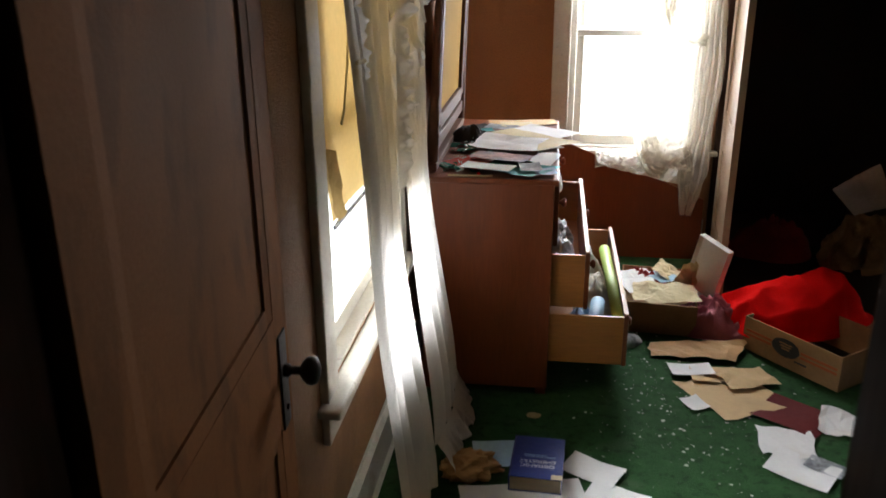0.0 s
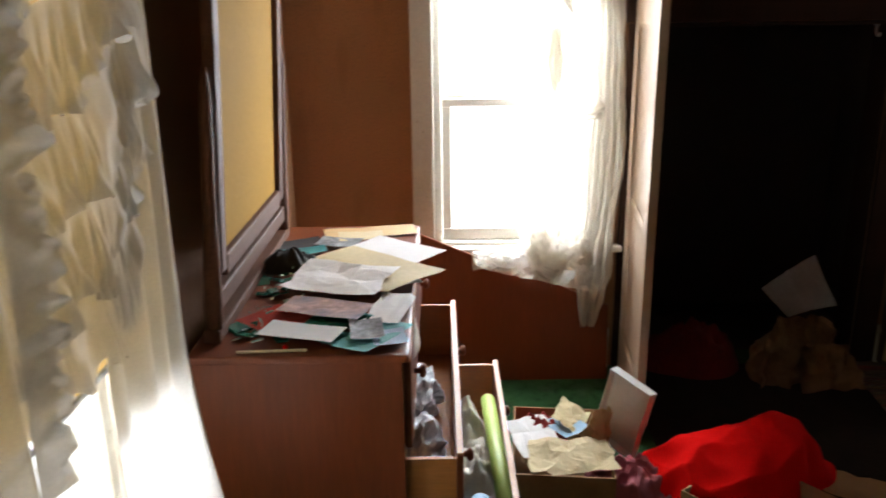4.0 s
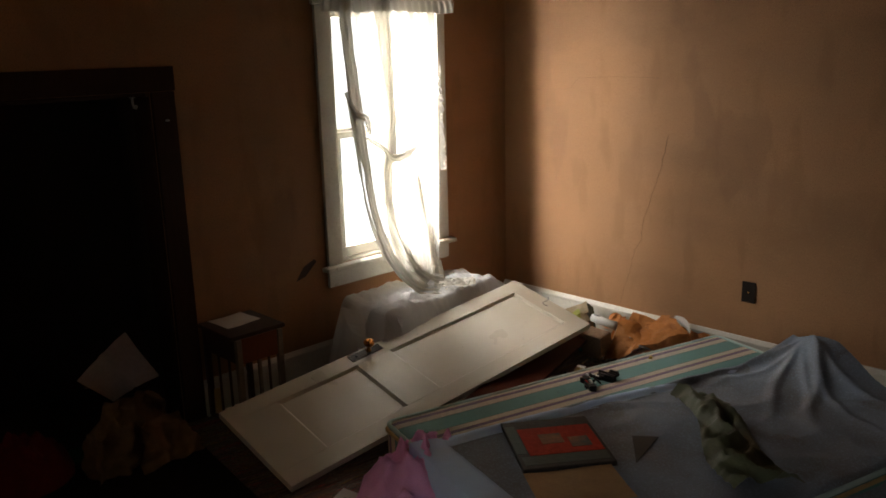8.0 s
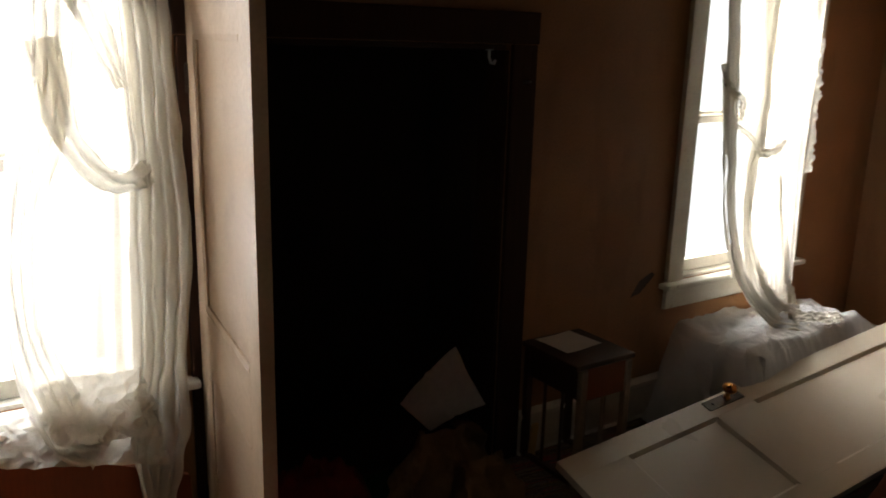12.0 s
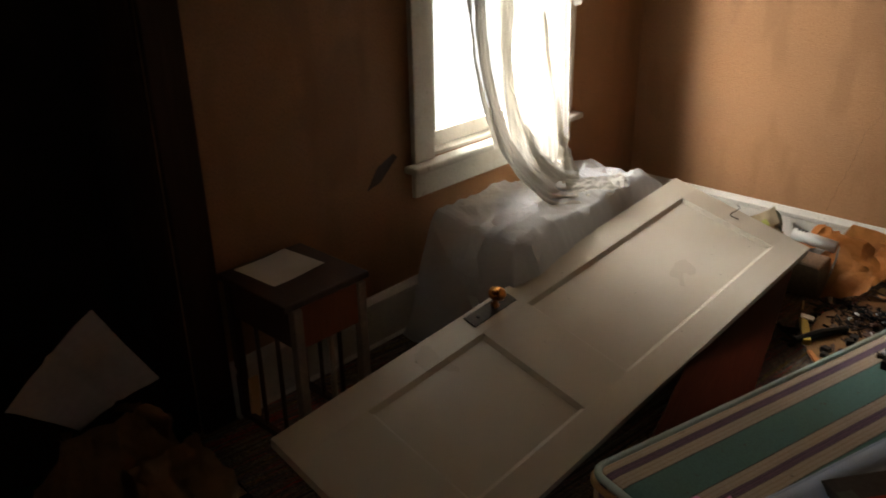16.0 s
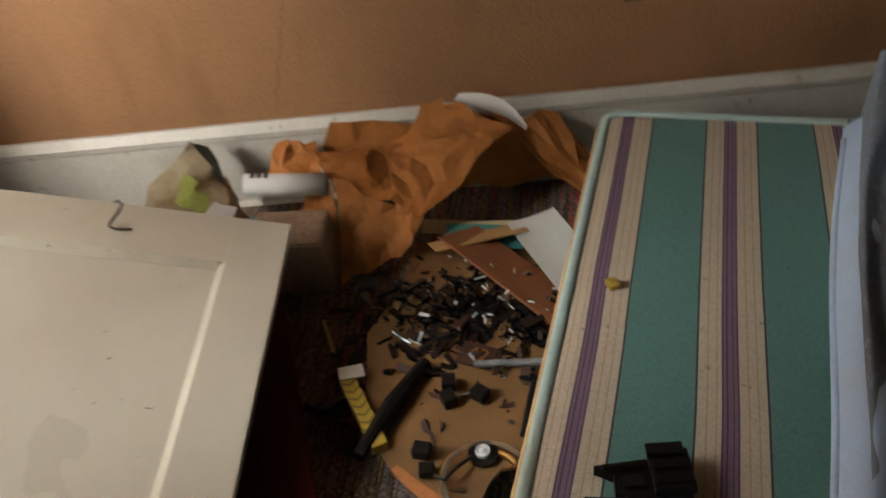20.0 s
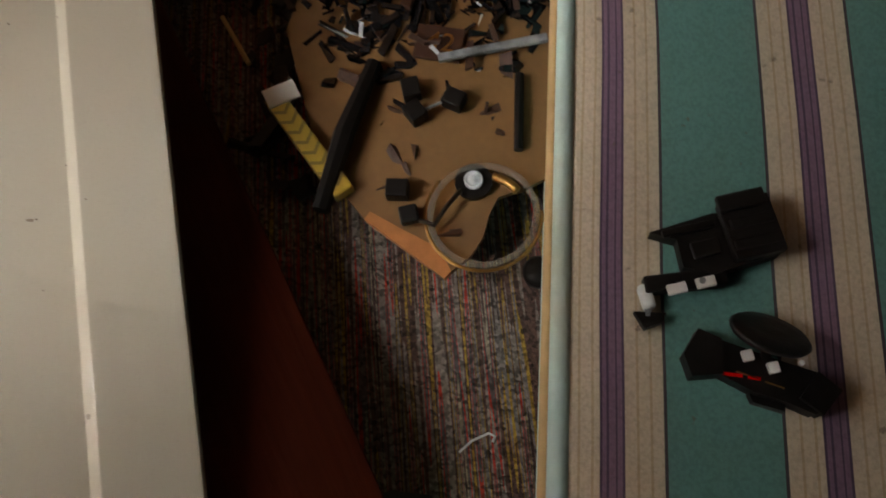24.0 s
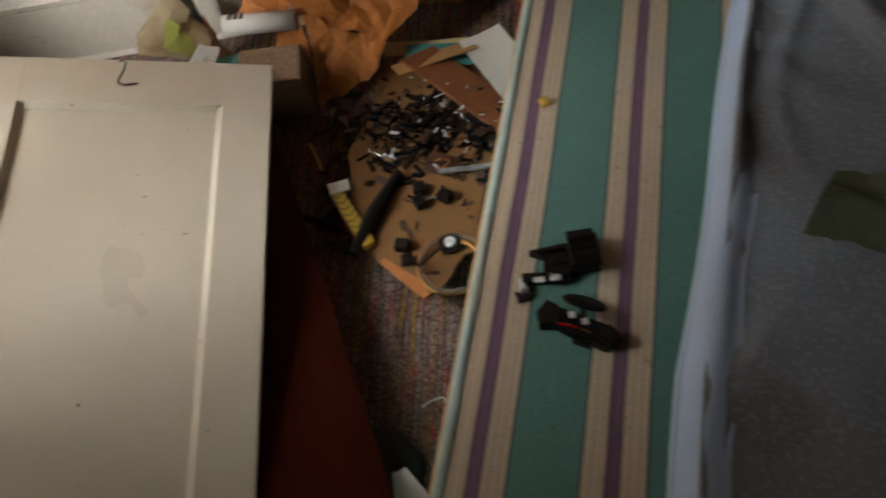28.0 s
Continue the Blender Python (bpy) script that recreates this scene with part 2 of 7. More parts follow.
M_WALL = mat("tan_wallpaper", (0.35, 0.176, 0.077), rough=0.75, vary=0.13, scale=2.2, fine=120, bump=0.35, stretch=(1, 1, 2.0), stain=(0.235, 0.120, 0.052), stain_scale=0.9, stain_at=0.55)
# The ceiling stays out of view; its dark colour holds back bounced light.
M_CEIL = mat("unseen_dark_ceiling", (0.09, 0.06, 0.035), rough=0.85, vary=0.1)
M_TRIM = mat("worn_white_trim", (0.62, 0.59, 0.52), rough=0.45, vary=0.12, scale=5, fine=90, bump=0.1, stain=(0.42, 0.36, 0.27), stain_scale=5, stain_at=0.62)
M_DARKTRIM = mat("dark_stained_trim", (0.040, 0.016, 0.009), rough=0.7, spec=0.2, vary=0.35, stretch=(1, 1, 0.1), fine=80)
M_GREEN = mat("green_low_pile", (0.025, 0.070, 0.022), rough=0.9, spec=0.12, vary=0.45, scale=14, fine=170, bump=0.5, stain=(0.05, 0.085, 0.04), stain_scale=6, stain_at=0.62)
M_DOOR = mat("cream_door_paint", (0.58, 0.535, 0.44), rough=0.28, spec=0.6, vary=0.025, scale=3, fine=300, bump=0.01, gloss=0.02)
M_DIRTYDOOR = mat("soiled_door_paint", (0.26, 0.108, 0.037), rough=0.8, spec=0.05, vary=0.1, scale=3, fine=120, bump=0.08, stain=(0.17, 0.078, 0.031), stain_scale=1.6, stain_at=0.55)
M_CLOSETDOOR = mat("worn_tan_door_paint", (0.42, 0.31, 0.21), rough=0.5, vary=0.15, scale=3, fine=90, bump=0.1, stain=(0.28, 0.19, 0.11), stain_scale=3, stain_at=0.56)
M_WOOD = mat("dresser_veneer", (0.185, 0.045, 0.011), rough=0.45, spec=0.35, vary=0.20, scale=3, fine=45, bump=0.06, stretch=(2.5, 2.5, 0.25))
M_DRAWERWOOD = mat("drawer_side_pine", (0.43, 0.165, 0.032), rough=0.5, vary=0.2, scale=5, fine=60, stretch=(0.3, 3, 3), bump=0.08)
M_RAILWOOD = mat("bed_rail_mahogany", (0.048, 0.0085, 0.0035), spec=0.05, rough=0.5, vary=0.3, scale=4, fine=50, stretch=(0.2, 3, 3))
M_FRAMEWOOD = mat("dull_brown_frame_wood", (0.105, 0.042, 0.020), rough=0.65, spec=0.2, vary=0.3, scale=4, fine=50, stretch=(3, 0.3, 3))
M_DARKWOOD = mat("dark_brown_wood", (0.05, 0.020, 0.010), rough=0.5, vary=0.35, scale=4, fine=50, stretch=(3, 3, 0.3))
M_OCHRE = mat("ochre_backing_board", (0.36, 0.205, 0.035), rough=0.9, spec=0.1, vary=0.1, scale=2)
M_SHADE = mat("yellow_window_shade", (0.60, 0.42, 0.15), rough=0.7, vary=0.1, scale=2, bump=0.05, through_light=0.07)
M_CURTAIN = sheer("soiled_white_curtain", (0.74, 0.71, 0.65), 0.05, 0.38)
M_DRAPE = sheer("doubled_white_curtain", (0.70, 0.66, 0.58), 0.0, 0.17)
M_FOLDED = sheer("folded_thin_curtain", (0.76, 0.73, 0.66), 0.04, 0.40)
M_SHEER = sheer("thin_white_sheer", (0.78, 0.75, 0.68), 0.24, 0.42)
M_IRON = mat("dark_bronze", (0.035, 0.026, 0.02), rough=0.4, metal=0.7, vary=0.3)
M_BRASS = mat("worn_brass", (0.55, 0.30, 0.09), rough=0.32, metal=0.9, vary=0.3, stain=(0.1, 0.05, 0.02), stain_scale=20)
M_DARKBRASS = mat("tarnished_brass", (0.62, 0.27, 0.06), rough=0.3, metal=0.85, vary=0.4, scale=30, stain=(0.04, 0.02, 0.01), stain_scale=25, stain_at=0.5)
# Dark stand-in for the shade on the floor before the closet.
M_FLOORSHADE = mat("dark_floor_shade", (0.022, 0.016, 0.013), rough=0.95, spec=0.1, vary=0.4, scale=9, fine=160, bump=0.4)
M_PLATE = mat("brown_bakelite", (0.012, 0.007, 0.005), rough=0.6, spec=0.2, vary=0.2)
M_PAPER = mat("white_paper", (0.74, 0.73, 0.70), rough=0.8, vary=0.05, scale=4, bump=0.03, stain=(0.62, 0.58, 0.5), stain_scale=4, stain_at=0.6)
# White paper with the dimness round the closet put into its colour.
M_DIMPAPER = mat("shade_greyed_paper", (0.40, 0.36, 0.33), rough=0.85, vary=0.12, scale=5, bump=0.05, stain=(0.30, 0.26, 0.22), stain_scale=4)
M_OLDPAPER = mat("yellowed_paper", (0.62, 0.52, 0.30), rough=0.8, vary=0.1, scale=4, bump=0.05)
M_KRAFT = mat("kraft_paper", (0.46, 0.265, 0.10), rough=0.75, vary=0.12, scale=7, fine=80, bump=0.12, stain=(0.28, 0.15, 0.06), stain_scale=3)
M_KRAFTPALE = mat("pale_manila", (0.58, 0.395, 0.18), rough=0.75, vary=0.08, scale=5, bump=0.05, stain=(0.38, 0.26, 0.13), stain_scale=3, stain_at=0.6)
M_BAG = mat("brown_paper_bag", (0.43, 0.158, 0.032), rough=0.7, vary=0.16, scale=7, fine=60, bump=0.25)
M_CARD = mat("corrugated_cardboard", (0.36, 0.21, 0.09), rough=0.8, vary=0.14, scale=8, fine=70, bump=0.1, stain=(0.22, 0.12, 0.05), stain_scale=4, stain_at=0.6)
M_CARDEDGE = mat("orange_card_edge", (0.42, 0.16, 0.045), rough=0.8)
M_TEALPAPER = mat("teal_paper", (0.06, 0.30, 0.29), rough=0.6, vary=0.1)
M_BLUEPAPER = mat("light_blue_paper", (0.32, 0.47, 0.60), rough=0.6, vary=0.1)
M_REDPAPER = mat("brick_red_paper", (0.36, 0.036, 0.016), rough=0.8, spec=0.15, vary=0.35, scale=18)
M_PINKPRINT = mat("printed_card", (0.50, 0.33, 0.30), rough=0.5, vary=0.5, scale=25, stain=(0.2, 0.2, 0.25), stain_scale=12, stain_at=0.52)
M_MAROON = mat("maroon_folder", (0.12, 0.015, 0.014), rough=0.7, spec=0.15, vary=0.12)
M_NAVY = mat("navy_book_cloth", (0.012, 0.025, 0.14), rough=0.45, vary=0.2)
M_PAGES = mat("book_page_block", (0.50, 0.40, 0.25), rough=0.8, vary=0.15, stretch=(1, 1, 60))
M_GREY = mat("grey_photo_print", (0.22, 0.23, 0.24), rough=0.4, vary=0.6, scale=30, stain=(0.5, 0.5, 0.5), stain_scale=14)
M_GREENGLASS = mat("green_glass_shard", (0.02, 0.12, 0.08), rough=0.08, vary=0.3, spec=0.8)
M_SILVER = mat("crumpled_grey_plastic", (0.70, 0.73, 0.78), rough=0.32, vary=0.35, scale=14, bump=0.3, spec=0.8)
M_WHITECLOTH = mat("soiled_white_cloth", (0.74, 0.70, 0.60), rough=0.9, vary=0.12, scale=7, bump=0.2, sheen=0.2)
# Paler copy of the sheet blue: window light on foot and hem as colour.
M_LITSHEET = mat("lit_blue_bedsheet", (0.48, 0.62, 0.82), rough=0.85, vary=0.1, scale=5, fine=220, bump=0.12, stain=(0.46, 0.52, 0.60), stain_scale=3)
M_BLUECLOTH = mat("pale_blue_cloth", (0.26, 0.36, 0.50), rough=0.9, vary=0.12, scale=7, bump=0.2)
M_LIME = mat("lime_green_tube", (0.40, 0.53, 0.10), rough=0.5, vary=0.08)
M_RED = mat("bright_red_fleece", (0.86, 0.004, 0.002), rough=0.95, vary=0.1, scale=9, fine=200, bump=0.25, spec=0.08, through_light=0.15)
M_MAUVE = mat("mauve_terry_cloth", (0.42, 0.125, 0.15), rough=0.95, vary=0.3, scale=14, fine=220, bump=0.5)
M_PINK = mat("pink_knit_cloth", (0.95, 0.44, 0.76), rough=0.95, vary=0.16, scale=10, fine=200, bump=0.35)
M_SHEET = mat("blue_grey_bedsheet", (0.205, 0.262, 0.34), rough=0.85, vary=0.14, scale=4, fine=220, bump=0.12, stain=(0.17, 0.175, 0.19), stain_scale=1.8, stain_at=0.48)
M_TICKING = striped_ticking("striped_ticking")
M_TRIMTEAL = mat("pale_teal_piping", (0.44, 0.60, 0.57), rough=0.8, vary=0.1, stain=(0.4, 0.28, 0.1), stain_scale=3)
M_CARPET = striped_carpet("striped_loop_carpet")
M_BLACK = mat("black_plastic", (0.007, 0.0055, 0.005), rough=0.5, vary=0.3, spec=0.22)
M_LITTERCARD = mat("water_stained_cardboard", (0.19, 0.095, 0.029), rough=0.75, vary=0.12, scale=9, fine=90, bump=0.08, stain=(0.13, 0.06, 0.02), stain_scale=7, stain_at=0.56)
M_WELT = mat("ochre_welt", (0.50, 0.34, 0.15), rough=0.8, vary=0.15)
M_DARKTILE = mat("dark_maroon_tile", (0.055, 0.022, 0.012), rough=0.5, vary=0.2)
M_DULLPRINT = mat("dull_cover_print", (0.24, 0.085, 0.03), rough=0.6, vary=0.5, scale=25, stain=(0.05, 0.055, 0.045), stain_scale=12, stain_at=0.52)
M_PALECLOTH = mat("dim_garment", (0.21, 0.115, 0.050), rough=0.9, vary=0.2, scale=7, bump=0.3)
M_BLACKGLOSS = mat("glossy_black_shard", (0.008, 0.008, 0.009), rough=0.10, vary=0.5, scale=20, island=0.6, spec=0.6)
M_WHITEPLASTIC = mat("white_plastic", (0.74, 0.74, 0.72), rough=0.4, vary=0.08)
M_YELLOW = mat("yellow_plastic", (0.46, 0.31, 0.04), rough=0.4, vary=0.1)
M_CHEVRON = mat("faded_olive_print", (0.22, 0.16, 0.04), rough=0.5, vary=0.2)
M_PALELEG = mat("worn_pale_leg_paint", (0.21, 0.16, 0.12), rough=0.6, vary=0.3, scale=12, bump=0.1)
M_OLIVE = mat("olive_plastic_bag", (0.065, 0.075, 0.04), rough=0.5, vary=0.15, scale=12, bump=0.3, spec=0.3)
M_DULLGREEN = mat("dull_dark_green_print", (0.03, 0.05, 0.04), rough=0.6, vary=0.3)
M_WINE = mat("dark_wine_cloth", (0.21, 0.016, 0.012), rough=0.9, vary=0.3, bump=0.3)
M_DARKRED = mat("dark_red_cloth", (0.26, 0.018, 0.012), rough=0.9, vary=0.25, scale=12, bump=0.3)
M_CLEAR = glass("clear_plastic", (0.86, 0.78, 0.66), 0.08, 0.12)
M_PANE = glass("window_pane", (0.97, 0.98, 0.98), 0.01, 0.05)
M_FILM = sheer("milky_plastic_film", (0.66, 0.66, 0.66), 0.24, 0.28)
M_FILM.node_tree.nodes["Principled BSDF"].inputs["Specular IOR Level"].default_value = 0.9
M_TWEED = mat("grey_tweed_print", (0.29, 0.19, 0.12), rough=0.8, vary=0.4, scale=60, fine=220, bump=0.3)
M_BLACKPAPER = mat("burnt_black_paper", (0.02, 0.017, 0.015), rough=0.7, vary=0.4)
M_INK = mat("dark_print", (0.03, 0.03, 0.035), rough=0.6)
M_ORANGEBAND = mat("orange_box_print", (0.42, 0.10, 0.02), rough=0.7, vary=0.1)
M_REDBOARD = mat("dull_red_brown_board", (0.24, 0.085, 0.03), rough=0.7, vary=0.2, scale=8, stretch=(0.3, 2, 1))
M_CRUMBS = mat("clear_glass_crumbs", (0.45, 0.62, 0.55), rough=0.06, vary=0.3, spec=0.9, island=0.5)
M_DUST = mat("paint_flakes", (0.55, 0.53, 0.48), rough=0.9, vary=0.2, island=0.4)
# Near black: closet shade in the colour, and less bounce from unseen walls.
M_CLOSET = mat("darkened_unlit_surfaces", (0.05, 0.028, 0.02), rough=0.8, vary=0.3)
M_PACKAGE = mat("stained_cream_card", (0.44, 0.37, 0.24), rough=0.75, vary=0.18, scale=12, stain=(0.22, 0.15, 0.07), stain_scale=9, stain_at=0.56)
M_DULLLIME = mat("faded_lime_print", (0.34, 0.38, 0.09), rough=0.6, vary=0.2, scale=16)


def overlay(material, colour, scale, at, soft=0.06, stretch=(1, 1, 1), amount=1.0, detail=5.0):
    """Lays flecks or fibres of a further tone over a material's colour, where a noise passes a level."""
    t = material.node_tree
    n, l = t.nodes, t.links
    b = n["Principled BSDF"]
    under = b.inputs["Base Color"].links[0].from_socket
    tc, mp, tx = n.new("ShaderNodeTexCoord"), n.new("ShaderNodeMapping"), n.new("ShaderNodeTexNoise")
    mp.inputs["Scale"].default_value = stretch
    mp.inputs["Location"].default_value = (scale * 0.37, 1.7, 0.9)
    tx.inputs["Scale"].default_value, tx.inputs["Detail"].default_value = scale, detail
    l.new(tc.outputs["Object"], mp.inputs["Vector"])
    l.new(mp.outputs["Vector"], tx.inputs["Vector"])
    rg = n.new("ShaderNodeMapRange")
    rg.inputs["From Min"].default_value, rg.inputs["From Max"].default_value, rg.inputs["To Max"].default_value = at, at + soft, amount
    l.new(tx.outputs["Fac"], rg.inputs["Value"])
    mx = n.new("ShaderNodeMix")
    mx.data_type = "RGBA"
    l.new(rg.outputs["Result"], mx.inputs["Factor"])
    l.new(under, mx.inputs["A"])
    mx.inputs["B"].default_value = (*colour, 1)
    l.new(mx.outputs["Result"], b.inputs["Base Color"])


# wallpaper: woven flecks, faint upright fibres, water marks; soiled paint, cloth and ticking
overlay(M_WALL, (0.22, 0.105, 0.045), 230, 0.50, 0.14, (1, 1, 0.45), 0.5)
overlay(M_WALL, (0.42, 0.25, 0.125), 210, 0.58, 0.10, (1, 1, 0.5), 0.45)
overlay(M_WALL, (0.24, 0.118, 0.048), 7, 0.54, 0.10, (1, 1, 0.30), 0.45, 8.0)
overlay(M_WALL, (0.17, 0.085, 0.040), 1.7, 0.60, 0.03, (1, 1, 0.5), 0.30, 9.0)
overlay(M_DOOR, (0.36, 0.29, 0.19), 420, 0.60, 0.12, amount=0.3)
overlay(M_DOOR, (0.49, 0.42, 0.31), 3, 0.40, 0.40, amount=0.5, detail=3.0)
overlay(M_DOOR, (0.16, 0.09, 0.05), 60, 0.755, 0.015, amount=0.7, detail=2.0)
overlay(M_DIRTYDOOR, (0.12, 0.055, 0.022), 14, 0.55, 0.12, (1, 1, 0.4), 0.5, 8.0)
overlay(M_SHEET, (0.12, 0.10, 0.085), 5, 0.60, 0.06, amount=0.55, detail=9.0)
overlay(M_SHEET, (0.33, 0.42, 0.53), 120, 0.52, 0.12, amount=0.35)
overlay(M_TICKING, (0.10, 0.075, 0.055), 60, 0.70, 0.03, amount=0.55, detail=3.0)
overlay(M_BAG, (0.22, 0.070, 0.015), 11, 0.54, 0.10, amount=0.5, detail=9.0)
overlay(M_TRIM, (0.30, 0.24, 0.16), 40, 0.66, 0.05, amount=0.5)
overlay(M_GREEN, (0.012, 0.030, 0.010), 30, 0.54, 0.10, amount=0.6)
M_CRACK = mat("plaster_crack", (0.17, 0.09, 0.04), rough=0.9)


# ---- mesh helpers ----
def mesh_ob(name, bm, material, smooth=False):
    me = bpy.data.meshes.new(name)
    bm.normal_update()
    bm.to_mesh(me)
    bm.free()
    for mm in (material if isinstance(material, (list, tuple)) else [material]):
        me.materials.append(mm)
    if smooth:
        for p in me.polygons:
            p.use_smooth = True
    return new(name, me)


def part(name, bm, material, parent, label="", smooth=False):
    ob = mesh_ob(name, bm, material, smooth)
    ob.parent = parent
    return tagged(ob, label=label)


def thing(name, label, category, m=None, group="", kind=""):
    ob = new(name)
    ob.empty_display_size = 0.05
    if m is not None:
        ob.matrix_world = m
    return tagged(ob, label, category, group, kind)


def solo(name, bm, material, label, category, m=None, smooth=False, group="", kind=""):
    ob = mesh_ob(name, bm, material, smooth)
    if m is not None:
        ob.matrix_world = m
    return tagged(ob, label, category, group, kind)


def box(x0, x1, y0, y1, z0, z1, bevel=0.0, bm=None):
    own = bmesh.new()
    bmesh.ops.create_cube(own, size=1, matrix=Matrix.LocRotScale(((x0 + x1) / 2, (y0 + y1) / 2, (z0 + z1) / 2), None, (x1 - x0, y1 - y0, z1 - z0)))
    if bevel:
        bmesh.ops.bevel(own, geom=own.edges[:], offset=bevel, segments=2, affect="EDGES", profile=0.5)
    if bm is None:
        return own
    me = bpy.data.meshes.new("tmp")
    own.to_mesh(me)
    own.free()
    bm.from_mesh(me)
    bpy.data.meshes.remove(me)
    return bm


def grid(nu, nv, f):
    """A sheet of nu by nv cells through the points f(u, v)."""
    bm = bmesh.new()
    vs = [[bm.verts.new(f(i / nu, j / nv)) for j in range(nv + 1)] for i in range(nu + 1)]
    for i in range(nu):
        for j in range(nv):
            bm.faces.new((vs[i][j], vs[i + 1][j], vs[i + 1][j + 1], vs[i][j + 1]))
    return bm


def tube(points, radius, sides=8, caps=True):
    """A round bar along points; radius may be a list."""
    bm = bmesh.new()
    pts = [Vector(p) for p in points]
    rings = []
    for i, p in enumerate(pts):
        d = (pts[min(i + 1, len(pts) - 1)] - pts[max(i - 1, 0)]).normalized()
        a = d.orthogonal().normalized() if i == 0 else (a - a.dot(d) * d).normalized()
        b = d.cross(a)
        r = radius[i] if isinstance(radius, (list, tuple)) else radius
        rings.append([bm.verts.new(p + r * (math.cos(k * math.tau / sides) * a + math.sin(k * math.tau / sides) * b)) for k in range(sides)])
    for r0, r1 in zip(rings, rings[1:]):
        for k in range(sides):
            bm.faces.new((r0[k], r0[(k + 1) % sides], r1[(k + 1) % sides], r1[k]))
    if caps:
        bm.faces.new(rings[0][::-1])
        bm.faces.new(rings[-1])
    return bm


def lathe(profile, sides=20):
    """A turned shape round z through (radius, z) pairs."""
    bm = bmesh.new()
    rings = [[bm.verts.new((r * math.cos(k * math.tau / sides), r * math.sin(k * math.tau / sides), z)) for k in range(sides)] for r, z in profile]
    for r0, r1 in zip(rings, rings[1:]):
        for k in range(sides):
            bm.faces.new((r0[k], r0[(k + 1) % sides], r1[(k + 1) % sides], r1[k]))
    bm.faces.new(rings[0][::-1])
    bm.faces.new(rings[-1])
    return bm


def fbm(x, y, z, octaves=4):
    return noise.fractal(Vector((x, y, z)), 1.0, 2.0, octaves)


def ridge(x, y, z):
    return 1 - abs(noise.noise(Vector((x, y, z)))) * 2


def loose_sheet(name, label, w, h, m, material, curl=0.006, seed=0.0, category="paper", cells=8, crumple=0.0, group=""):
    """A sheet of paper that lies loosely, its corners a little up."""
    def f(u, v):
        x, y = (u - 0.5) * w, (v - 0.5) * h
        z = 0.002 + curl * (abs(noise.noise(Vector((x * 5 + seed, y * 5, seed)))) + (2 * u - 1) ** 2 * 0.5 * abs(math.sin(seed + 1)) + (2 * v - 1) ** 2 * 0.4 * abs(math.cos(seed)))
        return x, y, z
    if crumple:
        a = crumple * 0.7
        sheet = creased((-w / 2, -h / 2, a), (w / 2, -h / 2, a * 1.3), (w / 2, h / 2, a), (-w / 2, h / 2, a * 1.6), max(4, cells // 3), max(3, cells // 4), a, round(abs(seed) * 97) % 997)
        for v in sheet.verts:
            v.co.z = max(0.001, v.co.z)
        return solo(name, sheet, material, label, category, m, group=group)
    return solo(name, grid(cells, cells, f), material, label, category, m, smooth=True, group=group)


def heap(rx, ry, h, seed, folds=9.0, depth=0.35, n=44, ragged=0.18, power=1.4):
    """A dropped cloth: a closed mound with folds, its rim on the ground."""
    def f(u, v):
        a, r = u * math.tau, v
        rim = 1 + ragged * noise.noise(Vector((math.cos(a) * 1.7 + seed, math.sin(a) * 1.7, seed)))
        x, y = math.cos(a) * r * rx * rim, math.sin(a) * r * ry * rim
        base = (1 - r ** 2) ** (1 / power)
        k = ridge(x * folds + seed, y * folds, seed * 0.7) * 0.6 + fbm(x * folds * 1.7, y * folds * 1.7, seed) * 0.4
        z = h * base * (1 - depth * 0.5 + depth * k) + 0.004
        return x, y, max(0.002, z)
    bm = grid(n, n // 2, f)
    bmesh.ops.remove_doubles(bm, verts=bm.verts[:], dist=1e-5)
    return bm


def crumpled(w, d, h, seed, n=16, sharp=8.0):
    """A crushed paper lump with hard facets, resting on its base."""
    bm = bmesh.new()
    bmesh.ops.create_icosphere(bm, subdivisions=4, radius=1.0)
    for v in bm.verts:
        c = v.co.copy()
        cell = noise.cell_vector(c * sharp * 0.32 + Vector((seed, seed * 0.3, 0)))
        k = 0.66 + 0.34 * ridge(c.x * 1.5 + seed, c.y * 1.5, c.z * 1.5) + 0.16 * (cell.x - 0.5) + 0.20 * noise.noise(c * sharp * 0.4 + Vector((seed, 0, 0)))
        v.co = Vector((c.x * w / 2 * k, c.y * d / 2 * k, max(0.0, (c.z * k + 0.55) * h / 1.55)))
    return bm


def slab(outline, t):
    """A flat piece with the given outline, t thick."""
    bm = bmesh.new()
    k = len(outline)
    lo = [bm.verts.new((x, y, 0)) for x, y in outline]
    hi = [bm.verts.new((x, y, t)) for x, y in outline]
    bm.faces.new(lo[::-1])
    bm.faces.new(hi)
    for i in range(k):
        bm.faces.new((lo[i], lo[(i + 1) % k], hi[(i + 1) % k], hi[i]))
    bmesh.ops.recalc_face_normals(bm, faces=bm.faces[:])
    return bm


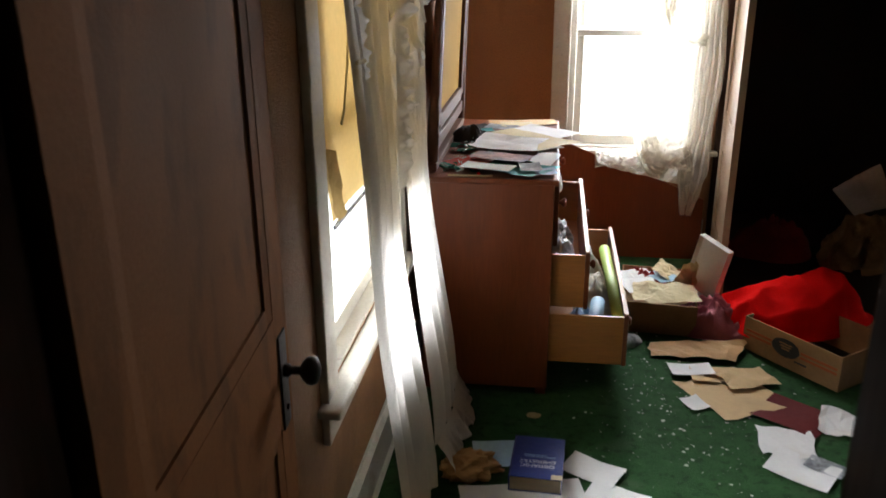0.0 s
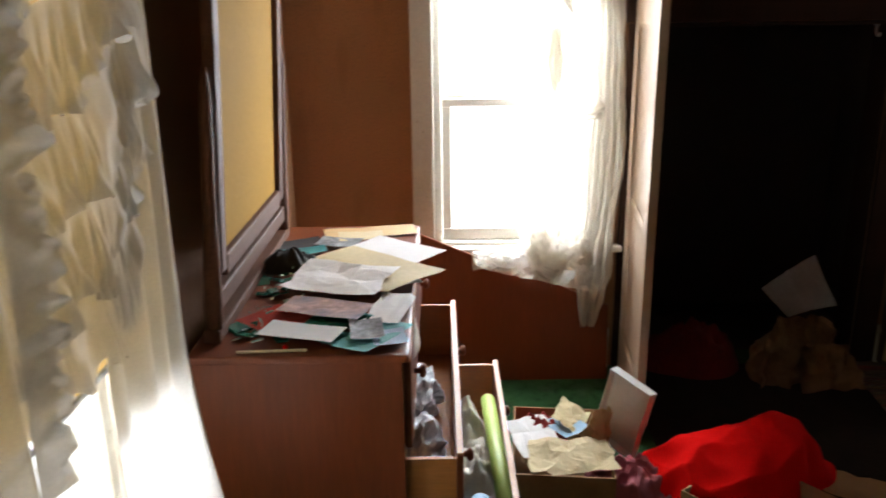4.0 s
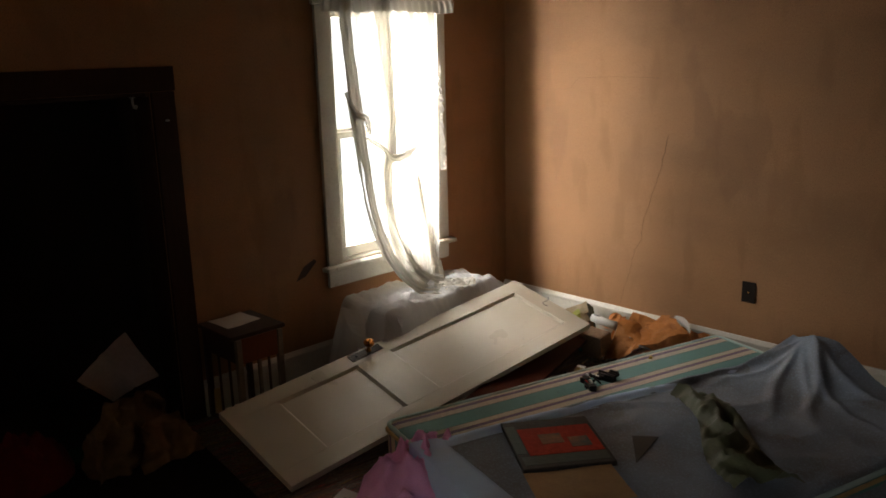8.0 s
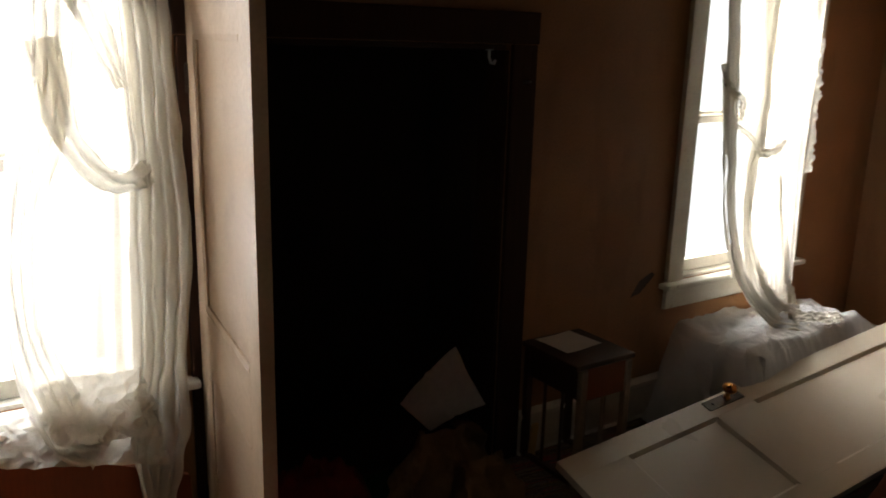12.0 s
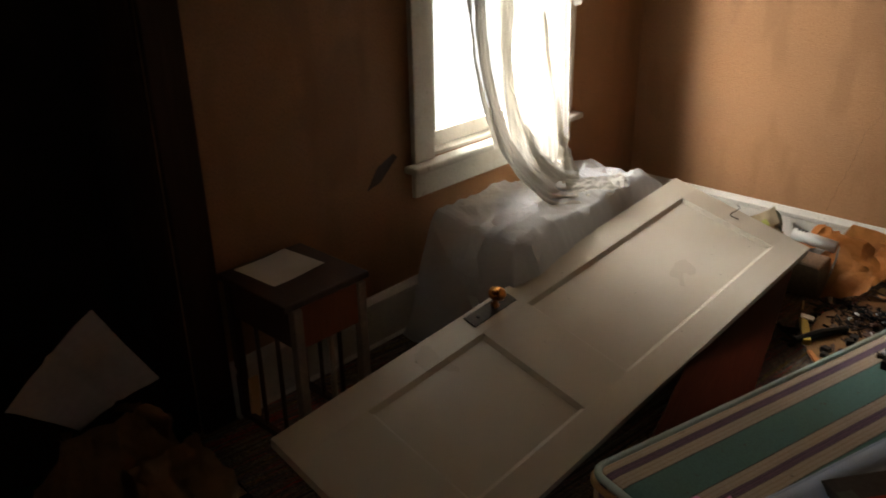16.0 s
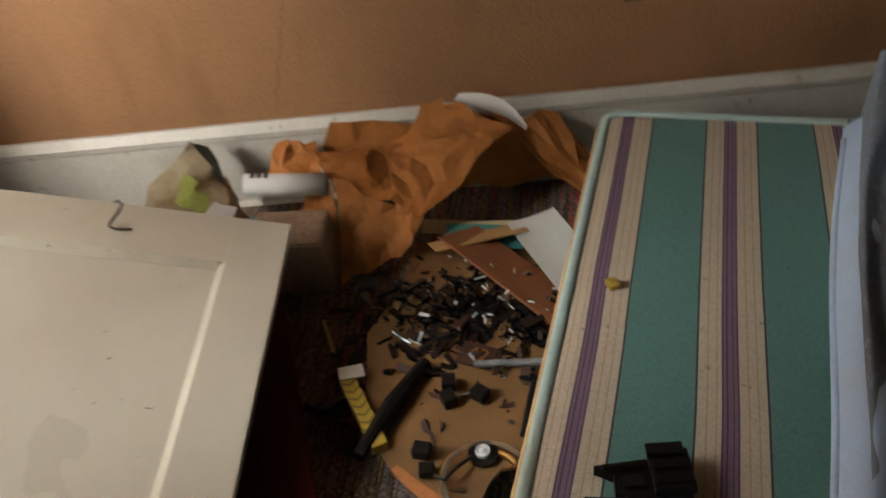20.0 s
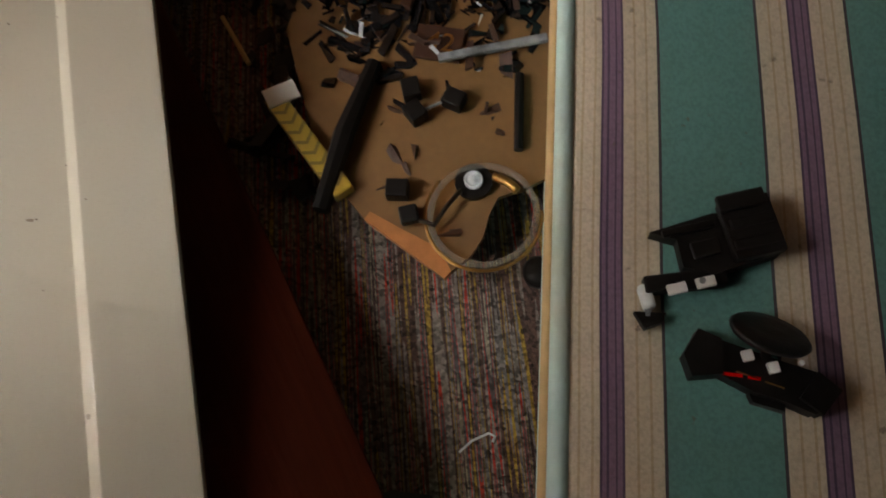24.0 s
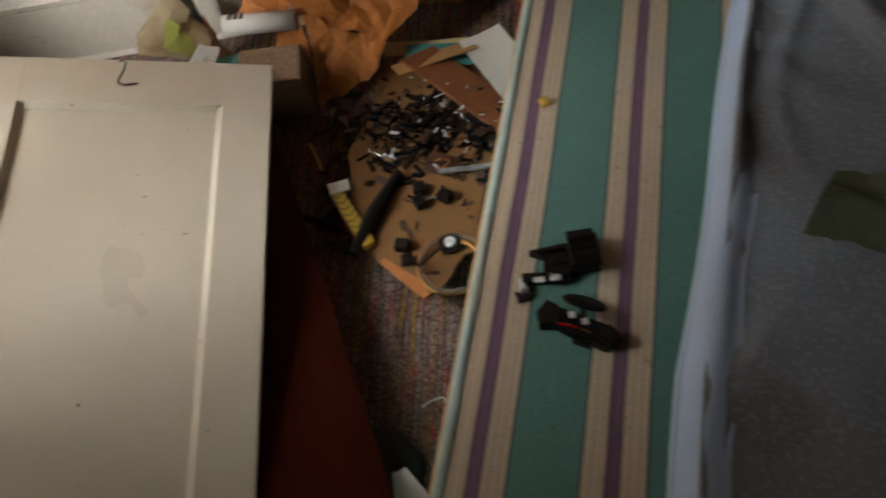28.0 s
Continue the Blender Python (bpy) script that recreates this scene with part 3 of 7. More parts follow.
def creased(c00, c10, c11, c01, n, m_, amp, seed):
    """A stiff creased sheet between four corners: broad flat facets with sharp folds."""
    random.seed(seed)
    k = [[(random.uniform(-1, 1), random.uniform(-1, 1), random.uniform(-1, 1)) for j in range(m_ + 1)] for i in range(n + 1)]
    c = [Vector(p) for p in (c00, c10, c11, c01)]
    nor = (c[1] - c[0]).cross(c[3] - c[0]).normalized()

    def f(u, v):
        i, j = round(u * n), round(v * m_)
        p = c[0] * (1 - u) * (1 - v) + c[1] * u * (1 - v) + c[2] * u * v + c[3] * (1 - u) * v
        r = k[i][j]
        return p + nor * amp * (0.6 * r[0] + 1.6 * noise.noise(p * 11 + Vector((seed, 0, 0)))) + (c[1] - c[0]) * r[1] * 0.25 / n + (c[3] - c[0]) * r[2] * 0.25 / m_
    bm = grid(n, m_, f)
    bmesh.ops.triangulate(bm, faces=bm.faces[:])
    bmesh.ops.subdivide_edges(bm, edges=bm.edges[:], cuts=2, use_grid_fill=True)
    bmesh.ops.smooth_vert(bm, verts=bm.verts[:], factor=0.12, use_axis_x=True, use_axis_y=True, use_axis_z=True)
    for v in bm.verts:
        q = v.co * 34 + Vector((seed, 3, 1))
        v.co += nor * amp * (0.34 * (0.5 - abs(noise.noise(q))) + 0.10 * noise.noise(q * 2.7))
    return bm


def rumpled(rx, ry, h, seed, pinch=9.0, folds=0.035):
    """A dropped cloth: a low mound broken by sharp folds that fan out to a ragged rim."""
    def f(u, v):
        a = u * math.tau
        rim = 1 + 0.22 * noise.noise(Vector((math.cos(a) * 1.6, math.sin(a) * 1.6, seed))) + 0.08 * math.sin(5 * a + seed)
        x, y = math.cos(a) * v * rx * rim, math.sin(a) * v * ry * rim
        k = (1 - v ** 2.2)
        z = h * k * (0.75 + 0.5 * noise.noise(Vector((x * 6, y * 6, seed))))
        z += folds * abs(ridge(x * pinch + seed, y * pinch, seed)) * (0.4 + 0.6 * k) + folds * 0.45 * abs(ridge(x * pinch * 2.3, y * pinch * 2.1 + x * 5, seed + 3)) * min(1, (1 - v) * 5)
        z += 0.012 * math.sin(a * 9 + 3 * v) * v * (1 - v) * 3
        return x, y, max(0.004, z * min(1, (1 - v) * 7 + 0.12))
    bm = grid(84, 30, f)
    bmesh.ops.remove_doubles(bm, verts=bm.verts[:], dist=1e-5)
    return bm


def shard_pile(count, cx, cy, sx, sy, z, size, seed):
    random.seed(seed)
    bm = bmesh.new()
    for i in range(count):
        x, y = random.gauss(cx, sx), random.gauss(cy, sy)
        s = size * random.uniform(0.35, 1.2)
        ln, wd, th = s * random.uniform(0.8, 3.0), s * random.uniform(0.15, 0.8), s * random.uniform(0.1, 0.4)
        m = pose(x, y, z + th / 2 + random.uniform(0, 0.022) * math.exp(-((x - cx) / sx) ** 2), random.uniform(-22, 22), random.uniform(-22, 22), random.uniform(0, 360))
        own = bmesh.new()
        bmesh.ops.create_cube(own, size=1, matrix=m @ Matrix.Diagonal((ln, wd, th, 1)))
        for v in own.verts:
            v.co += Vector((random.uniform(-0.2, 0.2) * s, random.uniform(-0.2, 0.2) * s, random.uniform(-0.08, 0.08) * s))
        me = bpy.data.meshes.new("tmp")
        own.to_mesh(me)
        own.free()
        bm.from_mesh(me)
        bpy.data.meshes.remove(me)
    return bm


# ---- the shell ----
def wall_boxes(a0, a1, z1, openings, place):
    """A wall from a0 to a1 with rectangular openings (b0, b1, z0, z1); place maps a box along it into the room."""
    bm = bmesh.new()
    cuts = sorted(openings)
    at = a0
    for b0, b1, lo, hi in cuts:
        place(bm, at, b0, 0, z1)
        if lo > 0:
            place(bm, b0, b1, 0, lo)
        if hi < z1:
            place(bm, b0, b1, hi, z1)
        at = b1
    place(bm, at, a1, 0, z1)
    return bm


def structure(name, bm, material, label, category):
    return solo(name, bm, material, label, category, kind="structure")


structure("wall_north", wall_boxes(WEST - WALL, WALL, CEIL, [(*W2, SILL, HEAD), CLOSET, (*W3, SILL, HEAD)],
          lambda bm, a, b, lo, hi: box(a, b, 0, WALL, lo, hi, bm=bm)), M_WALL, "tan papered plaster wall with two windows and a closet", "wall")
structure("wall_west", wall_boxes(SOUTH - WALL, 0, CEIL, [(*W1, SILL, HEAD)],
          lambda bm, a, b, lo, hi: box(WEST - WALL, WEST, a, b, lo, hi, bm=bm)), M_WALL, "tan papered plaster wall with one window", "wall")
structure("wall_east", box(0, WALL, SOUTH - WALL, 0, 0, CEIL), M_WALL, "tan papered plaster wall with thin cracks", "wall")
# Unseen wall, coloured near black so that it bounces little light.
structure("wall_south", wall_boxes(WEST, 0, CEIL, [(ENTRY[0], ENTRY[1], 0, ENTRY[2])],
          lambda bm, a, b, lo, hi: box(a, b, SOUTH - WALL, SOUTH, lo, hi, bm=bm)), M_CLOSET, "unseen wall with the entry doorway, darkened to cut bounced light", "wall")
structure("ceiling", box(WEST - WALL, WALL, -6.6, 1.0, CEIL, CEIL + 0.12), M_CEIL, "unseen plaster ceiling, darkened to cut bounced light", "ceiling")
structure("floor", box(WEST - WALL, WALL, -6.6, 1.0, -0.12, 0), M_GREEN, "dark green low-pile carpet floor strewn with flakes", "floor")
# hallway behind the entry, unseen and darkened to cut bounced light
structure("wall_hall_west", box(WEST - WALL, WEST, -6.6, SOUTH - WALL, 0, CEIL), M_CLOSET, "plain unseen hallway wall, darkened to cut bounced light", "wall")
structure("wall_hall_east", box(-3.95, -3.79, -6.6, SOUTH - WALL, 0, CEIL), M_CLOSET, "plain unseen hallway wall, darkened to cut bounced light", "wall")
structure("wall_hall_south", box(WEST, -3.95, -6.6, -6.45, 0, CEIL), M_CLOSET, "plain unseen hallway wall, darkened to cut bounced light", "wall")
# closet: walls and floor carry the shade inside as near-black colour
structure("wall_closet_west", box(-3.75, -3.65, WALL, 0.9, 0, CEIL), M_CLOSET, "closet wall, coloured near black for the shade inside", "wall")
structure("wall_closet_east", box(-2.25, -2.15, WALL, 0.9, 0, CEIL), M_CLOSET, "closet wall, coloured near black for the shade inside", "wall")
structure("wall_closet_north", box(-3.65, -2.25, 0.8, 0.9, 0, CEIL), M_CLOSET, "closet wall, coloured near black for the shade inside", "wall")
structure("floor_closet", box(-3.65, -2.25, WALL + 0.002, 0.8, 0.0, 0.012), M_CLOSET, "closet floor, coloured near black for the shade inside", "floor")


def baseboard(name, p0, p1, out, h=0.205, t=0.018):
    """A baseboard with a rounded cap and a small shoe, from p0 to p1 along a wall; out points into the room."""
    p0, p1, o = Vector((*p0, 0)), Vector((*p1, 0)), Vector((*out, 0))
    prof = [(0.002, 0.0), (t + 0.012, 0.0), (t + 0.012, 0.012), (t, 0.02), (t, h - 0.04), (t + 0.006, h - 0.034), (t + 0.008, h - 0.02), (t * 0.6, h), (0.002, h)]
    bm = bmesh.new()
    ends = [[bm.verts.new(p + o * d + Vector((0, 0, z))) for d, z in prof] for p in (p0, p1)]
    k = len(prof)
    for i in range(k):
        bm.faces.new((ends[0][i], ends[0][(i + 1) % k], ends[1][(i + 1) % k], ends[1][i]))
    bm.faces.new(ends[0][::-1])
    bm.faces.new(ends[1])
    bmesh.ops.recalc_face_normals(bm, faces=bm.faces[:])
    return structure(name, bm, M_TRIM, "scuffed off-white wooden baseboard", "baseboard")


baseboard("baseboard_east", (0, SOUTH), (0, -0.0), (-1, 0), h=0.225)
baseboard("baseboard_north", (-2.315, 0), (-0.03, 0), (0, -1), h=0.2)
baseboard("baseboard_north_west", (WEST, 0), (-3.63, 0), (0, -1), h=0.2)
baseboard("baseboard_west", (WEST, -3.2), (WEST, -0.03), (1, 0), h=0.2)
baseboard("baseboard_south", (-4.1, SOUTH), (-0.03, SOUTH), (0, 1), h=0.2)


def casing(name, parent, boxes_, material):
    for n, b in boxes_:
        part(n, box(*b, bevel=0.004), material, parent)


# closet casing: dark stained boards
ct = thing("closet_casing", "dark stained wooden casing round the closet opening", "trim", kind="structure")
cx0, cx1, ch = CLOSET[0], CLOSET[1], CLOSET[3]
casing("c", ct, [("side_board", (cx1, cx1 + 0.11, -0.022, -0.001, 0, ch)), ("side_board", (cx0 - 0.11, cx0, -0.022, -0.001, 0, ch)),
                 ("head_board", (cx0 - 0.12, cx1 + 0.115, -0.024, -0.001, ch + 0.002, ch + 0.112)), ("jamb", (cx1 - 0.016, cx1 - 0.001, 0.0, WALL, 0, ch - 0.02)),
                 ("jamb", (cx0 + 0.001, cx0 + 0.016, 0.0, WALL, 0, ch - 0.02)), ("head_jamb", (cx0 + 0.016, cx1 - 0.016, 0.0, WALL, ch - 0.018, ch - 0.001))], M_DARKTRIM)
# entry casing
et = thing("entry_casing", "dark stained wooden casing of the entry doorway", "trim", kind="structure")
ex0, ex1, eh = ENTRY
casing("e", et, [("side_board", (ex1, ex1 + 0.11, SOUTH + 0.001, SOUTH + 0.022, 0, eh)), ("side_board", (ex0 - 0.09, ex0, SOUTH + 0.001, SOUTH + 0.022, 0, eh)),
                 ("head_board", (ex0 - 0.1, ex1 + 0.12, SOUTH + 0.001, SOUTH + 0.024, eh + 0.001, eh + 0.12)),
                 ("jamb", (ex1 - 0.02, ex1 - 0.001, SOUTH - WALL, SOUTH, 0, eh)), ("jamb", (ex0 + 0.001, ex0 + 0.02, SOUTH - WALL, SOUTH, 0, eh)),
                 ("side_board", (ex1, ex1 + 0.11, SOUTH - WALL - 0.022, SOUTH - WALL - 0.001, 0, eh))], M_DARKTRIM)


def window(name, m, w, label, drop=0.0):
    """A double-hung window: local x along the wall, y out of the room, z up from the sill. w: opening width."""
    win = thing(name, label, "window", m, kind="structure")
    h = HEAD - SILL
    mid = h * 0.5 - drop
    for s in (-1, 1):
        a = s * w / 2
        lo, hi = (a, a + 0.10) if s > 0 else (a - 0.10, a)
        part("casing_side", box(lo, hi, -0.024, -0.001, -0.0, h, bevel=0.004), M_TRIM, win)
        lo, hi = (a - 0.022, a - 0.001) if s > 0 else (a + 0.001, a + 0.022)
        part("jamb", box(lo, hi, 0.0, WALL, 0.0, h), M_TRIM, win)
        part("stop_bead", box(min(a, a - s * 0.036), max(a, a - s * 0.036), 0.02, 0.045, 0.012, h - 0.02, bevel=0.003), M_TRIM, win)
    part("casing_head", box(-w / 2 - 0.115, w / 2 + 0.115, -0.028, -0.001, h + 0.002, h + 0.115, bevel=0.005), M_TRIM, win)
    part("head_jamb", box(-w / 2, w / 2, 0.0, WALL, h - 0.02, h - 0.001), M_TRIM, win)
    part("sill", box(-w / 2 - 0.135, w / 2 + 0.135, -0.062, 0.0, -0.028, -0.001, bevel=0.008), M_TRIM, win)
    part("sill_board", box(-w / 2 + 0.001, w / 2 - 0.001, 0.001, WALL, -0.02, 0.012), M_TRIM, win)
    part("apron", box(-w / 2 - 0.10, w / 2 + 0.10, -0.022, -0.001, -0.125, -0.03, bevel=0.004), M_TRIM, win)
    iw = w / 2 - 0.038
    for n, y0, z0, z1 in (("lower_sash", 0.046, 0.014, mid + 0.025), ("upper_sash", 0.084, mid - 0.015, h - 0.022)):
        sash = part(n, box(-iw, iw, y0, y0 + 0.034, z0, z0 + 0.055, bevel=0.003), M_TRIM, win)
        part("top_rail", box(-iw, iw, y0, y0 + 0.034, z1 - 0.036, z1, bevel=0.003), M_TRIM, sash)
        for s in (-1, 1):
            part("stile", box(min(s * iw, s * (iw - 0.042)), max(s * iw, s * (iw - 0.042)), y0 + 0.001, y0 + 0.033, z0 + 0.055, z1 - 0.036, bevel=0.003), M_TRIM, sash)
        pane = part("pane", box(-iw + 0.04, iw - 0.04, y0 + 0.014, y0 + 0.018, z0 + 0.05, z1 - 0.03), M_PANE, sash)
        pane.visible_shadow = False
    return win


window("window_3", pose((W3[0] + W3[1]) / 2, 0, SILL), W3[1] - W3[0], "white double-hung window with torn sheer curtains")
window("window_2", pose((W2[0] + W2[1]) / 2, 0, SILL), W2[1] - W2[0], "white double-hung window above a leaning board", drop=0.045)
window("window_1", pose(WEST, (W1[0] + W1[1]) / 2, SILL, 0, 0, 90), W1[1] - W1[0], "white double-hung window with a torn yellow shade")


def panel_door(parent, w, h, t, material, panels, stile=0.105, deep=0.009, moulding_mat=None, stile_far=None, mould=0.016, slope=0.003):
    """A framed door in local x (width) and z (height), its face at y = -t/2: stiles, rails and sunken panels with mouldings."""
    zs = [0.0]
    for lo, hi in panels:
        zs += [lo, hi]
    zs.append(h)
    far = stile_far or stile
    part("stile", box(0.0, stile, -t / 2, t / 2, 0, h, bevel=0.0012), material, parent)
    part("stile", box(w - far, w, -t / 2, t / 2, 0, h, bevel=0.0012), material, parent)
    for a, b in zip(zs[::2], zs[1::2]):
        part("rail", box(stile + 0.0002, w - far - 0.0002, -t / 2, t / 2, a, b), material, parent)
    for lo, hi in panels:
        pan = part("panel", box(stile - 0.004, w - far + 0.004, -t / 2 + deep, t / 2 - deep, lo - 0.004, hi + 0.004), material, parent)
        k = mould
        for y0, y1 in ((-t / 2 + 0.001, -t / 2 + deep), (t / 2 - deep, t / 2 - 0.001)):
            for b in ((stile, stile + k, lo, hi), (w - far - k, w - far, lo, hi), (stile + k, w - far - k, lo, lo + k), (stile + k, w - far - k, hi - k, hi)):
                bm = box(b[0], b[1], y0, y1, b[2], b[3])
                # slope the moulding towards the panel
                out_y = -t / 2 + 0.001 if y0 < 0 else t / 2 - 0.001
                cx, cz = w / 2, (lo + hi) / 2
                for v in bm.verts:
                    if abs(v.co.y - out_y) < 1e-4:
                        if b[1] - b[0] <= k + 1e-6 and abs(v.co.x - (b[1] if b[0] < cx else b[0])) < 1e-5:
                            v.co.y += slope if y0 < 0 else -slope
                        elif b[3] - b[2] <= k + 1e-6 and abs(v.co.z - (b[3] if b[2] < cz else b[2])) < 1e-5:
                            v.co.y += slope if y0 < 0 else -slope
                part("moulding", bm, moulding_mat or material, pan)


def knob_set(parent, x, z, face, knob_mat, plate_mat):
    """A long lock plate with a round knob and a keyhole on the face at y = face (sign gives the side)."""
    s = -1 if face < 0 else 1
    pl = part("lock_plate", box(x - 0.026, x + 0.026, min(face, face + s * 0.004), max(face, face + s * 0.004), z - 0.12, z + 0.08, bevel=0.0015), plate_mat, parent, "dark oblong lock plate")
    prof = [(0.013, 0), (0.014, 0.008), (0.009, 0.014), (0.009, 0.03), (0.018, 0.036), (0.027, 0.045), (0.029, 0.055), (0.025, 0.064), (0.012, 0.069), (0.002, 0.070)]
    bm = lathe(prof, 20)
    bmesh.ops.transform(bm, matrix=Matrix.Translation((x, face + s * 0.004, z)) @ Matrix.Rotation(radians(90 if s < 0 else -90), 4, "X"), verts=bm.verts[:])
    part("knob", bm, knob_mat, parent, "round turned door knob", smooth=True)
    kb = lathe([(0.006, 0), (0.006, 0.004), (0.001, 0.0045)], 10)
    bmesh.ops.transform(kb, matrix=Matrix.Translation((x, face + s * 0.004, z - 0.08)) @ Matrix.Rotation(radians(90 if s < 0 else -90), 4, "X"), verts=kb.verts[:])
    part("keyhole", kb, M_BLACK, pl)


# entry door, swung open against the west wall
ed = thing("entry_door", "open brown panelled door with soiled paint swung against the wall", "door", pose(-5.008, SOUTH + 0.012, 0.012, 0, 0, 95.3))
panel_door(ed, 0.78, 2.0, 0.036, M_DIRTYDOOR, [(0.22, 0.84), (1.07, 1.87)], stile=0.095, moulding_mat=M_DIRTYDOOR, mould=0.032)
knob_set(ed, 0.725, 0.945, -0.018, M_IRON, M_IRON)
for hz in (0.25, 1.75):
    part("hinge", tube([(0.0, 0.02, hz - 0.045), (0.0, 0.02, hz + 0.045)], 0.008), M_IRON, ed)

# closet door, standing open into the room
cd = thing("closet_door", "open painted closet door standing out into the room", "door", pose(-3.565, -0.028, 0.02, 0, 0, -96.5))
panel_door(cd, 0.71, 1.74, 0.034, M_CLOSETDOOR, [(0.2, 0.66), (0.85, 1.62)], stile=0.1)
for hz in (0.2, 1.5):
    part("hinge", tube([(0.0, -0.02, hz - 0.04), (0.0, -0.02, hz + 0.04)], 0.007), M_IRON, cd)

# the unhinged door that lies aslant in the corner
ux = Vector((0.9946, -0.0288, 0.0993)).normalized()
uy = Vector((0.0024, 0.9666, 0.2564))
uy = (uy - uy.dot(ux) * ux).normalized()
un = ux.cross(uy)
fd_c = Vector((-1.449, -0.7156, 0.2265))
FD = Matrix.Translation(fd_c) @ Matrix(((ux.x, uy.x, un.x, 0), (ux.y, uy.y, un.y, 0), (ux.z, uy.z, un.z, 0), (0, 0, 0, 1)))
DL, DW = 2.018, 0.587
fd = thing("unhinged_door", "cream two-panel wooden door lying aslant on rubbish", "door",
           FD @ Matrix.Translation((-DL / 2, -DW / 2, -0.018)) @ Matrix(((0, 0, 1, 0), (1, 0, 0, 0), (0, 1, 0, 0), (0, 0, 0, 1))))
panel_door(fd, DW, DL, 0.034, M_DOOR, [(0.252, 0.723), (0.939, 1.906)], stile=0.097, deep=0.0125, mould=0.012, slope=0.010)
knob_set(fd, DW - 0.040, 0.842, 0.017, M_DARKBRASS, M_IRON)
wx, wy, wz = DW * 0.49, 0.019, DL - 0.035
for k, (name_, pts) in enumerate((("bent_wire", [(0.016, 0.003, -0.030), (0.014, 0.010, -0.026), (0.004, 0.022, -0.014), (-0.002, 0.034, -0.004), (0.006, 0.040, -0.002), (0.010, 0.036, -0.004)]),
                                 ("wire_end", [(0.016, 0.003, -0.030), (0.004, 0.004, -0.036), (-0.012, 0.005, -0.034), (-0.022, 0.003, -0.030)]))):
    part(name_, tube([(wx + x, wy + y, wz + z) for x, y, z in pts], 0.0021, 6), M_IRON, fd, "bent dark wire on the door top" if k == 0 else "")
random.seed(8)
for k in range(14):
    cx, cz, r = random.uniform(0.05, DW - 0.05), random.uniform(0.1, DL - 0.1), random.uniform(0.0008, 0.0022)
    inside = 0.11 < cx < DW - 0.11 and (0.265 < cz < 0.71 or 0.955 < cz < 1.89)
    rail_zone = cx < 0.092 or cx > DW - 0.092
    if inside or rail_zone:
        y0 = 0.017 - 0.0125 if inside else 0.017
        chip = lathe([(0.0004, 0), (r, 0.0002), (r * 0.6, 0.0008), (0.0004, 0.0009)], 7)
        bmesh.ops.transform(chip, matrix=Matrix.Translation((cx, y0, cz)) @ Matrix.Rotation(radians(-90), 4, "X") @ Matrix.Diagonal((1, 1.7, 1, 1)), verts=chip.verts[:])
        part("paint_chip", chip, M_DARKWOOD, fd)

# ---- window cloths ----
NORTH = Matrix(((1, 0, 0, 0), (0, -1, 0, 0), (0, 0, 1, 0), (0, 0, 0, 1)))          # along x, out to the south
WESTM = Matrix(((0, 1, 0, WEST), (1, 0, 0, 0), (0, 0, 1, 0), (0, 0, 0, 1)))        # along y, out to the east


def panel_cloth(m, top, mid, bot, z0, z1, outs, folds, amp, seed, mid_at=0.5, ragged=0.0, nu=90, nv=46, hem=0.0):
    """A hanging cloth: its span along the wall at top, middle and foot, the distance from the wall at those, and folds."""
    def q(a, b, c, v):
        if v < mid_at:
            s = v / mid_at
            return a + (b - a) * s * s * (3 - 2 * s)
        s = (v - mid_at) / (1 - mid_at)
        return b + (c - b) * s * s * (3 - 2 * s)

    def f(u, v):
        a0, a1 = q(top[0], mid[0], bot[0], v), q(top[1], mid[1], bot[1], v)
        uu = u + 0.03 * noise.noise(Vector((u * 3, v * 2.2, seed)))
        a = a0 + (a1 - a0) * uu
        wave = math.sin(uu * folds * math.tau + 1.4 * noise.noise(Vector((u * 2, v * 1.5, seed + 3))) * 2)
        wave += 0.5 * noise.noise(Vector((u * folds * 1.3, v * 3.0, seed + 7)))
        o = q(outs[0], outs[1], outs[2], v) + amp * wave * (0.6 + 0.4 * noise.noise(Vector((u * 3, v * 3, seed + 9))))
        z = z0 + (z1 - z0) * v + 0.012 * noise.noise(Vector((u * 6, v * 5, seed + 5))) * v
        if ragged:
            z += ragged * v ** 3 * (noise.noise(Vector((u * 5 + seed, 0.3, 2.0))) + 0.5 * noise.noise(Vector((u * 14 + seed, 0.3, 5.0))))
        if hem and v > 0.93:
            o += hem * math.sin(u * folds * 4 * math.tau)
        return m @ Vector((a, max(0.012, o), max(0.006, z)))
    return grid(nu, nv, f)


